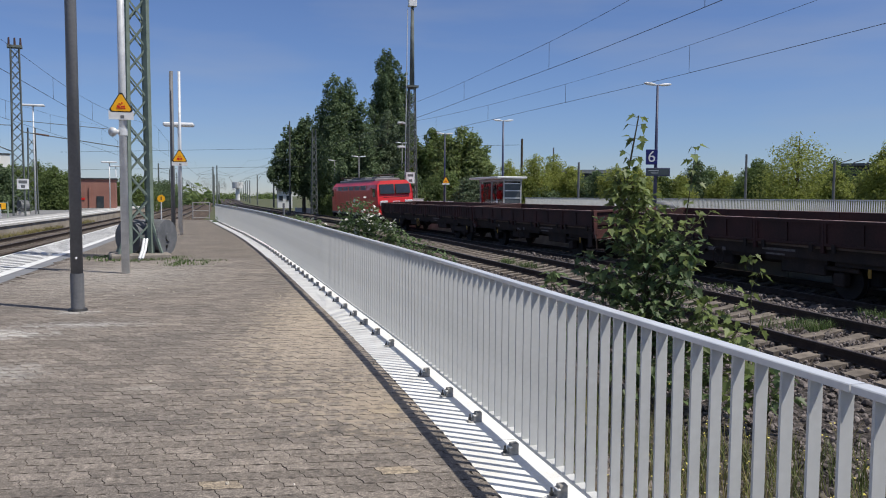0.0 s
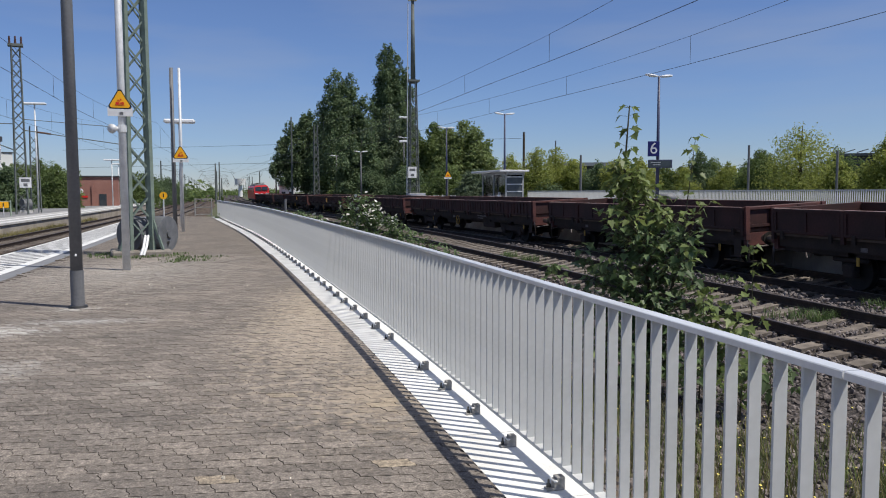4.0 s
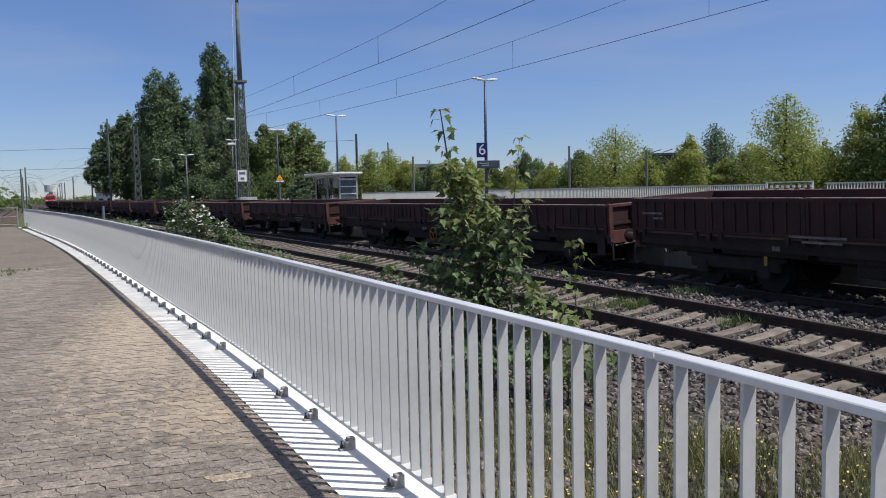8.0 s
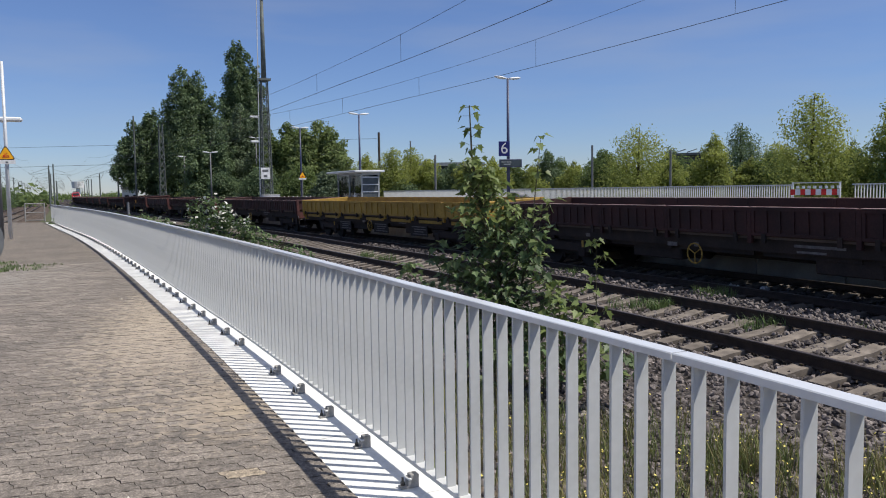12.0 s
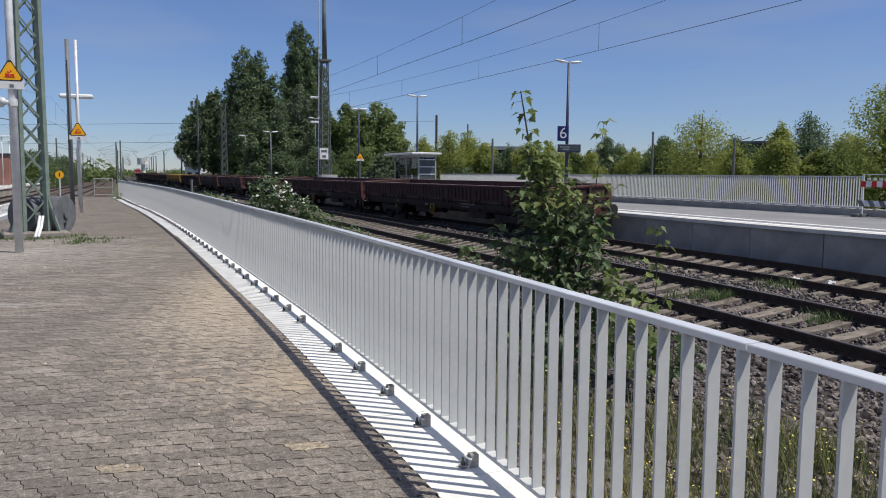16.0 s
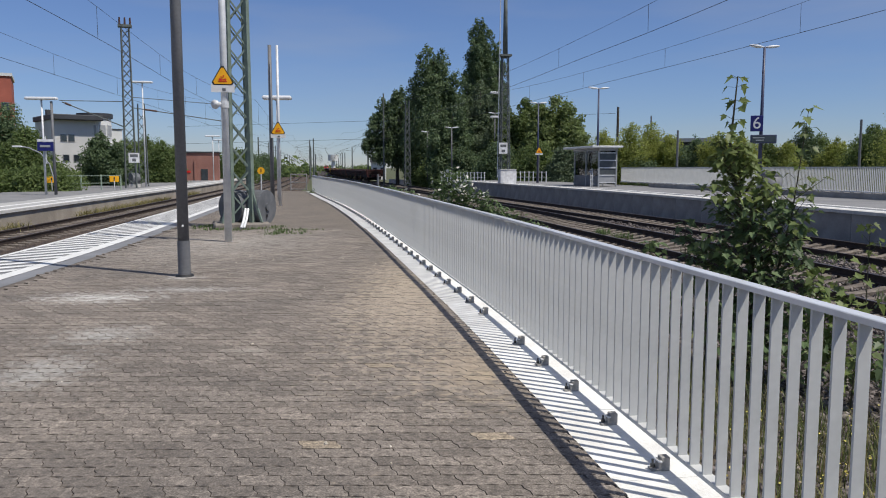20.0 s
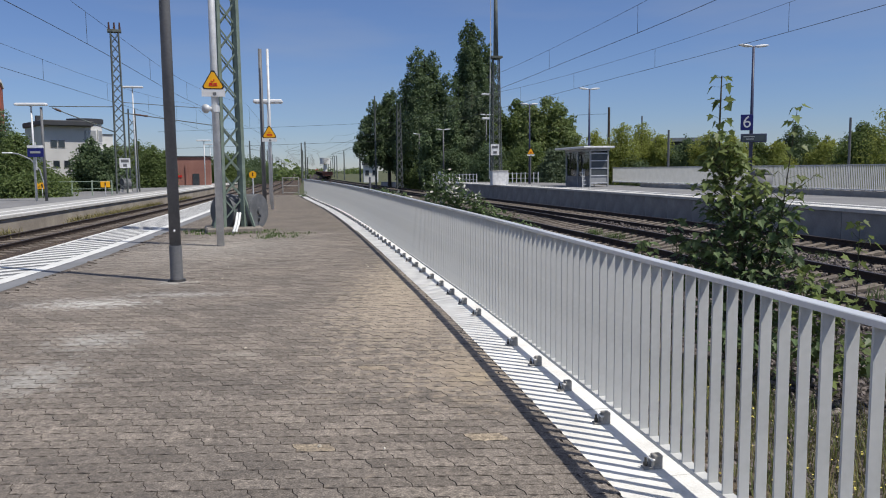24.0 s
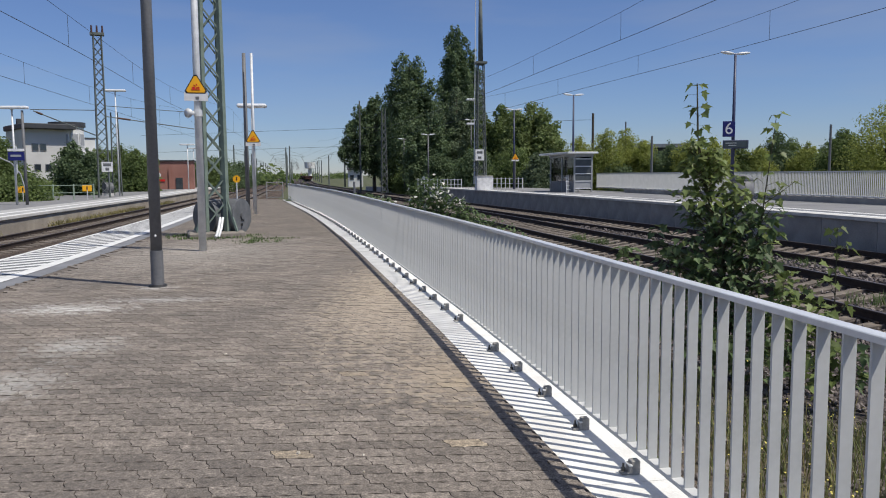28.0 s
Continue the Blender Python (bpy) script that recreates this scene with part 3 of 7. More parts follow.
part("paving_bed", prism(bmesh.new(), bed_l + bed_r[::-1], -0.055, -0.016), M["joint"], platform, "sandy bed and edge of the paving")
# distant paving, laid as one sheet behind the near blocks
PAVED_TO = 18.0
l2 = [EDGE_LEFT.at(EDGE_LEFT.s_of(y), 1.55)[:2] for y in np.linspace(PAVED_TO - 0.12, PLATFORM_END, 40)]
r2 = [RAILING.at(RAILING.s_of(y), -0.365)[:2] for y in np.linspace(PAVED_TO - 0.12, 46.0, 40)]
ys = np.linspace(0.5, PAVED_TO, 30)
la = [RAILING.at(RAILING.s_of(y), -0.66)[:2] for y in ys]
lb = [RAILING.at(RAILING.s_of(y), -0.335)[:2] for y in ys]
part("paving_margin", strip(bmesh.new(), la, lb, -0.007), M["paver_far"], platform, "cut paving blocks along the coping")
part("paving_far", strip(bmesh.new(), l2, r2, -0.003), M["paver_far"], platform, "brown-grey concrete block paving")
# paving behind the camera
ys = np.linspace(-30, -0.02, 20)
la = [EDGE_LEFT.at(EDGE_LEFT.s_of(y), 1.55)[:2] for y in ys]
lb = [RAILING.at(RAILING.s_of(max(y, -7.5)), -0.35)[:2] if y > -7.5 else (1.44, y) for y in ys]
bm = strip(bmesh.new(), [(a[0], y) for a, y in zip(la, ys)], [(b[0], y) for b, y in zip(lb, ys)], -0.004)
part("paving_behind", bm, M["paver_far"], platform)

# safety strip along the track edge: grey ground, white hatching, inner line, edge slabs
def side_strip(name, way, y0, y1, a, b, z, material, label=""):
    n = max(2, int((y1 - y0) / 1.2))
    ys = np.linspace(y0, y1, n)
    la = [way.at(way.s_of(y), a)[:2] for y in ys]
    lb = [way.at(way.s_of(y), b)[:2] for y in ys]
    return part(name, strip(bmesh.new(), la, lb, z), material, platform, label)

side_strip("edge_band", EDGE_LEFT, -30, PLATFORM_END, 0.0, 1.55, -0.012, M["grey_paint"], "grey edge slabs")
side_strip("inner_line", EDGE_LEFT, -30, 38.5, 1.06, 1.27, -0.006, M["white_line"], "solid white safety line")
side_strip("outer_line", EDGE_LEFT, -30, 38.5, 0.02, 0.12, -0.006, M["white_line"], "thin white edge line")
bm = bmesh.new()
for s in np.arange(EDGE_LEFT.s_of(4), EDGE_LEFT.s_of(38), 0.52):
    q = [EDGE_LEFT.at(s + ds, w)[:2] for ds, w in ((0, 0.14), (0.26, 0.14), (1.06, 1.05), (0.80, 1.05))]
    bm.faces.new([bm.verts.new((x, y, -0.006)) for x, y in (q[0], q[3], q[2], q[1])])
bmesh.ops.recalc_face_normals(bm, faces=bm.faces)
tagged(part("hatching", bm, M["white_line"], platform, "white diagonal hatching"), kind="stuff")

# coping under the railing
g = random.Random(3)
y = -7.5
while y < 46.0:
    bm = sweep(bmesh.new(), RAILING, y, min(y + 0.992, 46.2), [(-0.36, -0.08), (-0.36, -0.025), (-0.355, -0.021), (0.15, -0.021), (0.16, -0.027), (0.16, -0.08)], step=0.35)
    ob = part("coping_block", bm, M["coping"], platform)
    ob.location.z = g.uniform(-0.002, 0.0015)
    y += 1.0
bm = sweep(bmesh.new(), RAILING, -7.5, 46.2, [(0.10, -1.15), (0.10, -0.08), (0.155, -0.08), (0.155, -1.15)], step=1.0)
part("retaining_wall", bm, M["wall_concrete"], platform)

# weedy strip between railing and siding
bm = bmesh.new()
ys = np.linspace(-6, 60, 60)
la = [RAILING.at(RAILING.s_of(min(y, 46)), 0.15)[:2] if y < 46 else (-7.0 - (y - 46) * 0.22, y) for y in ys]
lb = [TRACK_A.at(TRACK_A.s_of(y), -1.95)[:2] for y in ys]
va = [bm.verts.new((x, y, -1.0)) for x, y in la]
vb = [bm.verts.new((x, y, -1.19)) for x, y in lb]
for i in range(len(va) - 1):
    bm.faces.new((va[i], vb[i], vb[i + 1], va[i + 1]))
bm2 = bmesh.new()
ys = np.linspace(-20, 140, 90)
va = [bm2.verts.new((*TRACK_A.at(TRACK_A.s_of(y), 1.5)[:2], -1.0)) for y in ys]
vb = [bm2.verts.new((*TRACK_B.at(TRACK_B.s_of(y), -1.5)[:2], -1.21)) for y in ys]
for k in range(len(ys) - 1):
    bm2.faces.new((va[k], vb[k], vb[k + 1], va[k + 1]))
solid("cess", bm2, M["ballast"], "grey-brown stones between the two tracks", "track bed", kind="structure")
soil = bmesh.new()
rows = []
for y in np.arange(-6, 45, 0.25):
    k = min(58, max(0, int((y + 6) / 66 * 59)))
    x0, x1 = RAILING.at(RAILING.s_of(y), 0.16)[0], TRACK_A.at(TRACK_A.s_of(y), -1.95)[0]
    w = 0.30 + 0.07 * math.sin(y * 1.3) + 0.05 * math.sin(y * 3.1 + 1)
    rows.append((soil.verts.new((x0, y, -0.994)), soil.verts.new((x0 + (x1 - x0) * w, y, -0.994 - 0.19 * w))))
for a, b in zip(rows, rows[1:]):
    soil.faces.new((a[0], a[1], b[1], b[0]))
solid("soil", soil, M["verge_soil"], "brown weedy soil strip below the railing", "soil", kind="structure")
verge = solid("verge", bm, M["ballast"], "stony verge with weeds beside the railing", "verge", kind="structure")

# far platform six
def level_platform(name, edge, back, y0, y1, z, label):
    ys = np.linspace(y0, y1, 50)
    a = [edge.at(edge.s_of(y), 0.0)[:2] for y in ys]
    b = [back.at(back.s_of(y), 0.6)[:2] for y in ys]
    ob = solid(name, prism(bmesh.new(), [(float(x), float(y)) for x, y in a] + [(float(x), float(y)) for x, y in b[::-1]], -1.15, z), M["asphalt"], label, "platform", kind="structure")
    return ob

plat6 = level_platform("platform_far", EDGE_P6, BACK_P6, -30, 82, P6, "grey asphalt platform with a concrete edge wall")
s = EDGE_P6.s_of(2.0)
while s < EDGE_P6.s_of(80):
    x, y, d = EDGE_P6.at(s + 1.24)
    bm = box(bmesh.new(), (0, 0, 0), (0.12, 2.465, P6 + 1.18), bevel=0.012)
    ob = part("wall_panel", bm, M["wall_concrete"], plat6)
    ob.matrix_world = pose(x - 0.06, y, (P6 - 1.36) / 2, 0, 0, math.degrees(math.atan2(-d[0], d[1])))
    s += 2.48
bm = sweep(bmesh.new(), EDGE_P6, -30, 82, [(-0.20, P6 - 0.09), (-0.20, P6 + 0.012), (0.28, P6 + 0.012), (0.28, P6 - 0.09)], step=1.5)
part("edge_slab", bm, M["concrete"], plat6, "pale concrete edge slab")
for a, b, mt in ((0.32, 0.62, "white_line"), (0.62, 1.25, "grey_paint"), (1.25, 1.55, "white_line")):
    n = 50
    la = [EDGE_P6.at(EDGE_P6.s_of(y), a)[:2] for y in np.linspace(-30, 80, n)]
    lb = [EDGE_P6.at(EDGE_P6.s_of(y), b)[:2] for y in np.linspace(-30, 80, n)]
    part("tactile_line" if mt == "white_line" else "slab_row", strip(bmesh.new(), la, lb, P6 + (0.008 if mt == "white_line" else 0.004)), M[mt], plat6)
bm = sweep(bmesh.new(), BACK_P6, -30, 54, [(-0.15, P6 - 0.05), (-0.15, P6 + 0.24), (0.45, P6 + 0.24), (0.45, P6 - 0.05)], step=1.5)
part("kerb", bm, M["wall_concrete"], plat6, "grey concrete kerb under the fence")

# platform across the main tracks
bm = sweep(bmesh.new(), EDGE_P2, -30, 134, [(0, -1.15), (0, P2), (-9.0, P2), (-9.0, -1.15)], step=2.0)
plat2 = solid("platform_across", bm, M["asphalt"], "grey platform across the main tracks with a white edge line", "platform", kind="structure")
bm = sweep(bmesh.new(), EDGE_P2, -30, 134, [(-0.05, P2 - 0.10), (-0.05, P2 + 0.012), (0.12, P2 + 0.012), (0.12, P2 - 0.10)], step=2.0)
part("edge_slab", bm, M["concrete"], plat2)
bm = sweep(bmesh.new(), EDGE_P2, -30, 134, [(0.0, -1.14), (0.0, P2 - 0.10), (0.035, P2 - 0.10), (0.035, -1.14)], step=2.0)
part("wall_face", bm, M["tan_concrete"], plat2, "weathered tan concrete wall")
la = [EDGE_P2.at(EDGE_P2.s_of(y), -2.6)[:2] for y in np.linspace(-20, 133, 70)]
lb = [EDGE_P2.at(EDGE_P2.s_of(y), -0.05)[:2] for y in np.linspace(-20, 133, 70)]
part("edge_paving", strip(bmesh.new(), la, lb, P2 + 0.003), M["pale_paving"], plat2, "pale grey edge paving")
for a, b in ((-0.35, -0.1), (-1.45, -1.15)):
    la = [EDGE_P2.at(EDGE_P2.s_of(y), a)[:2] for y in np.linspace(-20, 133, 70)]
    lb = [EDGE_P2.at(EDGE_P2.s_of(y), b)[:2] for y in np.linspace(-20, 133, 70)]
    part("white_line", strip(bmesh.new(), la, lb, P2 + 0.006), M["white_line"], plat2)


# ---- tracks ----
RAIL = [(-0.06, 0.0), (-0.06, 0.012), (-0.012, 0.028), (-0.012, 0.125), (-0.036, 0.135), (-0.036, 0.165), (0.036, 0.165), (0.036, 0.135), (0.012, 0.125), (0.012, 0.028), (0.06, 0.012), (0.06, 0.0)]


def track(name, way, y0, y1, top_near, top_far, near_y):
    """Two rails on sleepers; top_near and top_far are the heads of the left and right rail."""
    ob = thing(name, "rusty steel rails on pale concrete sleepers", "railway track", kind="structure")
    slope = math.degrees(math.atan2(top_far - top_near, 1.5))
    for side, top in ((-0.752, top_near), (0.752, top_far)):
        bm = sweep(bmesh.new(), way, y0, y1, [(side + a, top - 0.172 + b) for a, b in RAIL], step=1.6)
        part("rail", bm, M["rail_rust"], ob)
        bm = sweep(bmesh.new(), way, y0, y1, [(side - 0.034, top - 0.009), (side - 0.030, top), (side + 0.030, top), (side + 0.034, top - 0.009)], step=1.6)
        part("rail_head", bm, M["rail_head"], ob, "worn running surface of the rail")
    mid = (top_near + top_far) / 2 - 0.172
    bm = bmesh.new()
    prof = [(-1.3, -0.16), (-1.27, 0.0), (-1.05, 0.015), (-0.55, 0.012), (-0.3, -0.015), (0.3, -0.015), (0.55, 0.012), (1.05, 0.015), (1.27, 0.0), (1.3, -0.16)]
    lo = [bm.verts.new((q, -0.13, z)) for q, z in prof]
    lo2 = [bm.verts.new((q, 0.13, z)) for q, z in prof]
    for i in range(len(prof) - 1):
        bm.faces.new((lo[i], lo[i + 1], lo2[i + 1], lo2[i]))
    bm.faces.new(lo[::-1])
    bm.faces.new(lo2)
    me = link_mesh("sleeper", bm, M["sleeper"])
    clip = bmesh.new()
    for q in (-0.752, 0.752):
        for e in (-0.1, 0.1):
            box(clip, (q + e, 0, 0.025), (0.05, 0.07, 0.035))
    clip_me = link_mesh("rail_fastening", clip, M["rail_rust"])
    s, count = way.s_of(near_y[0]), 0
    while s < way.s_of(near_y[1]):
        x, y, d = way.at(s)
        z = mid + random.uniform(-0.012, 0.012)
        m = pose(x, y, z, 0, -slope, math.degrees(math.atan2(-d[0], d[1])) + random.uniform(-0.8, 0.8))
        sl = new("sleeper", me)
        sl.parent, sl.matrix_world = ob, m
        if count < 45:
            cl = new("rail_fastening", clip_me)
            cl.parent, cl.matrix_world = ob, m
        s += 0.61
        count += 1
    return ob


track("track_siding", TRACK_A, -38, 540, -0.86, -0.71, (3, 90))
track("track_freight", TRACK_B, -38, 540, -0.965, -0.835, (8, 110))
track("track_main", TRACK_C, -38, 540, -0.76, -0.76, (18, 110))
track("track_platform", TRACK_D, -38, 540, -0.76, -0.76, (22, 110))


# ---- railing beside the camera ----
RAIL_TOP = 0.946
railing = thing("railing", "light grey steel railing with flat upright bars on the platform edge", "railing", kind="structure")
Y_A, Y_B = -7.3, 46.0
HEAD = 0.022        # depth of the handrail
# handrail in lengths of 4.6 m with narrow joints
y = Y_A
while y < Y_B:
    y2 = min(y + 4.58, Y_B)
    bm = sweep(bmesh.new(), RAILING, y, y2, [(-0.028, RAIL_TOP - HEAD), (-0.028, RAIL_TOP - 0.003), (-0.025, RAIL_TOP), (0.025, RAIL_TOP), (0.028, RAIL_TOP - 0.003), (0.028, RAIL_TOP - HEAD)], step=0.25)
    part("handrail", bm, M["handrail"], railing, "light grey flat handrail")
    y += 4.586
bm = sweep(bmesh.new(), RAILING, Y_A, Y_B, [(-0.024, 0.066), (-0.024, 0.086), (0.026, 0.086), (0.026, 0.066)], step=0.25)
part("bottom_rail", bm, M["fence"], railing)


def baluster_box(bm, m=None):
    """A flat bar with slightly broken edges, 45 by 10 mm."""
    z0, z1 = 0.086, RAIL_TOP - HEAD
    ring = [(-0.0225, -0.0035), (-0.021, -0.005), (0.021, -0.005), (0.0225, -0.0035), (0.0225, 0.0035), (0.021, 0.005), (-0.021, 0.005), (-0.0225, 0.0035)]
    m = m or Matrix()
    lo = [bm.verts.new(m @ Vector((a, b, z0))) for a, b in ring]
    hi = [bm.verts.new(m @ Vector((a, b, z1))) for a, b in ring]
    for k in range(8):
        bm.faces.new((lo[k], lo[(k + 1) % 8], hi[(k + 1) % 8], hi[k]))
    return bm


bar_me = link_mesh("baluster", baluster_box(bmesh.new()), M["fence"])
PITCH = 0.1145
s, far_bars = RAILING.s_of(2.250) - 80 * PITCH, []
count = 0
g = random.Random(12)
while s < RAILING.s_of(Y_B):
    x, y, d = RAILING.at(s)
    rz = math.degrees(math.atan2(-d[0], d[1])) + g.uniform(-0.8, 0.8)
    if y > 0.2 and count < 300:
        count += 1
        b = new("baluster", bar_me)
        b.parent, b.matrix_world = railing, pose(x, y, 0, 0, 0, rz)
    elif s > 0.7:
        far_bars.append((x, y, rz))
    s += PITCH
bm = bmesh.new()
for x, y, rz in far_bars:
    baluster_box(bm, pose(x, y, 0, 0, 0, rz))
tagged(part("far_balusters", bm, M["fence"], railing), kind="stuff")
foot = bmesh.new()
box(foot, (-0.040, 0, 0.012), (0.044, 0.044, 0.066), bevel=0.003)
box(foot, (-0.086, 0, -0.014), (0.050, 0.040, 0.010), bevel=0.003)
box(foot, (-0.066, 0, 0.006), (0.016, 0.042, 0.050), bevel=0.003)
foot_me = link_mesh("bracket", foot, M["bracket"])
flap = bmesh.new()
box(flap, (-0.068, 0, 0.026), (0.018, 0.060, 0.008), bevel=0.002)
flap_me = link_mesh("clip_plate", flap, M["fence_white"])
nut = bmesh.new()
rod(nut, (-0.092, 0.006, -0.010), (-0.092, 0.006, 0.030), 0.0055, n=6)
rod(nut, (-0.092, 0.006, -0.008), (-0.092, 0.006, 0.008), 0.011, n=6)
nut_me = link_mesh("bolt", nut, M["dark_bolt"])
s = RAILING.s_of(3.60) - 16 * 0.6548
while s < RAILING.s_of(Y_B):
    x, y, d = RAILING.at(s)
    m = pose(x, y, 0, 0, 0, math.degrees(math.atan2(-d[0], d[1])))
    s += 0.6548
    if 6.8 < y < 7.15:
        continue          # one bracket is missing
    b = new("bracket", foot_me)
    b.parent, b.matrix_world = railing, m
    for nm, me in (("bolt", nut_me), ("clip_plate", flap_me)):
        k = new(nm, me)
        k.parent, k.matrix_parent_inverse = b, Matrix()


# ---- poles, signs and lamps ----
def warning_sign(parent, z, m_front, w=0.62):
    """A yellow triangle with black border on a white plate."""
    bm = bmesh.new()
    box(bm, (0, 0, z - 0.05), (w * 1.10, 0.02, 0.15), m_front)
    part("plate", bm, M["sign_white"], parent, "white plate below the warning triangle")
    for k, (mt, sc, off, nm) in enumerate((("sign_black", 1.0, 0.0, "border"), ("sign_yellow", 0.86, -0.008, "triangle"))):
        bm = bmesh.new()
        r = w * 0.5 * sc
        c = z + 0.02 + w * 0.30
        pts = []
        for i in range(3):
            a = radians(90 + 120 * i)
            for da in (-0.12, 0.12):
                pts.append((math.cos(a + da) * r * 1.13, math.sin(a + da) * r * 1.13))
        v0 = [bm.verts.new(m_front @ Vector((px, -0.012 + off, c + pz))) for px, pz in pts]
        v1 = [bm.verts.new(m_front @ Vector((px, 0.0 + off * 0.5, c + pz))) for px, pz in pts]
        bm.faces.new(v0)
        bm.faces.new(v1[::-1])
        for i in range(6):
            bm.faces.new((v0[i], v1[i], v1[(i + 1) % 6], v0[(i + 1) % 6]))
        bmesh.ops.recalc_face_normals(bm, faces=bm.faces)
        part(nm, bm, M[mt], parent)
    bm = bmesh.new()
    c = z + 0.02 + w * 0.22
    k = w / 0.42
    for qx, qz, sx, sz, tilt in ((0.0, -0.035, 0.17, 0.014, 0), (-0.045, 0.0, 0.06, 0.040, 8), (0.035, 0.005, 0.075, 0.022, -14), (-0.02, 0.05, 0.05, 0.016, 35), (0.02, 0.072, 0.022, 0.03, 0), (0.062, -0.012, 0.02, 0.03, 20)):
        box(bm, (0, 0, 0), (sx * k, 0.006, sz * k), m_front @ pose(qx * k, -0.024, c + qz * k, 0, tilt, 0))
    part("symbol", bm, M["sign_red"], parent, "red pictogram on the triangle")
    bm = bmesh.new()
    box(bm, (0.02, -0.012, z - 0.075), (w * 0.16, 0.006, 0.05), m_front)
    part("mark_bar", bm, M["weight"], parent)


# the dark pole closest to the camera
p = thing("lamp_pole", "dark grey lacquered tapered steel lamp pole on the paving", "pole", pose(-2.995, 10.0, 0, 0, 0, 0))
part("shaft", rod(bmesh.new(), (0, 0, 0.45), (0, 0, 7.2), 0.070, 0.060, 20), M["pole_dark"], p, smooth=True)
part("sleeve", rod(bmesh.new(), (0, 0, 0), (0, 0, 0.46), 0.078, 0.078, 28), M["pole_dark"], p)
part("bolt", rod(bmesh.new(), (0.02, -0.085, 0.64), (0.02, -0.07, 0.66), 0.012), M["pole_zinc"], p)
part("base_ring", rod(bmesh.new(), (0, 0, 0), (0, 0, 0.03), 0.115, 0.105, 20), M["dark_bolt"], p)

# galvanised pole with a warning triangle and a loudspeaker
p = thing("sign_pole", "galvanised steel pole with a yellow warning triangle and loudspeaker", "sign pole", pose(-3.66, 14.7, 0, 0, 0, 0))
part("shaft", rod(bmesh.new(), (0, 0, 0), (0, 0, 7.4), 0.070, 0.056, 20), M["pole_zinc"], p, smooth=True)
warning_sign(p, 2.88, pose(0, -0.09, 0, 0, 0, 12), 0.375)
horn = bmesh.new()
rod(horn, (-0.05, -0.03, 2.54), (-0.10, -0.07, 2.54), 0.03, 0.045, 12)
rod(horn, (-0.10, -0.07, 2.54), (-0.13, -0.17, 2.53), 0.045, 0.085, 16)
part("loudspeaker", horn, M["pole_zinc"], p, "small grey horn loudspeaker", smooth=True)
part("clamp", rod(bmesh.new(), (0, 0, 2.48), (0, 0, 2.60), 0.080, 0.080, 16), M["pole_zinc"], p)


def lattice(name, label, m, height, w0, w1, material, step=0.62, leg=0.07, parts=True, kind_cat="catenary mast", brace=0.028, singly=False):
    """A square lattice mast with four angle legs and crossing braces."""
    ob = thing(name, label, kind_cat, m)
    half = lambda z: (w0 + (w1 - w0) * z / height) / 2
    for sx, sy in ((-1, -1), (1, -1), (1, 1), (-1, 1)):
        bm = bar(bmesh.new(), (sx * half(0), sy * half(0), 0), (sx * half(height), sy * half(height), height), leg, leg)
        part("leg", bm, material, ob)
    joined = bmesh.new()
    for f in range(4):
        z = 0.15
        while z < height - step:
            c0 = [(-1, -1), (1, -1), (1, 1), (-1, 1)][f]
            c1 = [(1, -1), (1, 1), (-1, 1), (-1, -1)][f]
            h0, h1 = half(z), half(z + step)
            for p, q in ((c0, c1), (c1, c0)):
                bm = bmesh.new() if singly else joined
                bar(bm, (p[0] * h0, p[1] * h0, z), (q[0] * h1, q[1] * h1, z + step), brace, brace)
                if singly:
                    part("brace", bm, material, ob)
            z += step
    if not singly:
        tagged(part("bracing", joined, material, ob), kind="stuff")
    return ob


# green lattice mast with tension weights on its concrete plinth
lat = lattice("catenary_mast", "grey-green steel lattice mast with round tension weights on a concrete plinth", pose(-4.30, 18.3, 0.10, 0, 0, 18), 9.5, 0.46, 0.36, M["lattice"], step=0.55, leg=0.105, brace=0.034, singly=True)
part("plinth", box(bmesh.new(), (0, 0, -0.06), (1.25, 1.15, 0.16), bevel=0.03), M["old_concrete"], lat, "weathered brown-grey concrete plinth")
for sx in (-1, 1):
    for sy in (-1, 1):
        part("gusset", bar(bmesh.new(), (sx * 0.44, sy * 0.38, 0.02), (sx * 0.21, sy * 0.21, 0.85), 0.05, 0.05), M["lattice"], lat)
for cx, cy, ax in ((-0.14, 0.14, -1), (0.50, 0.05, 1)):
    bm = bmesh.new()
    rod(bm, (cx - ax * 0.16, cy + 0.12, 0.36), (cx + ax * 0.10, cy - 0.08, 0.36), 0.40, 0.40, 28)
    rod(bm, (cx - ax * 0.20, cy + 0.15, 0.36), (cx + ax * 0.13, cy - 0.10, 0.36), 0.09, 0.09, 12)
    part("tension_drum", bm, M["weight"], lat, "grey round tension drum")
part("drum_slot", box(bmesh.new(), (0.59, -0.04, 0.16), (0.03, 0.14, 0.07)), M["dark_bolt"], lat)
for k in range(2):
    bm = bmesh.new()
    pts = [(0.08 + 0.06 * k, -0.30, 0.34), (0.02 + 0.06 * k, -0.50, 0.10), (-0.06 + 0.06 * k, -0.72, -0.07)]
    for a, b in zip(pts, pts[1:]):
        rod(bm, a, b, 0.03, 0.03, 8)
    part("white_cable_duct", bm, M["pole_zinc"], lat, "white plastic cable duct")

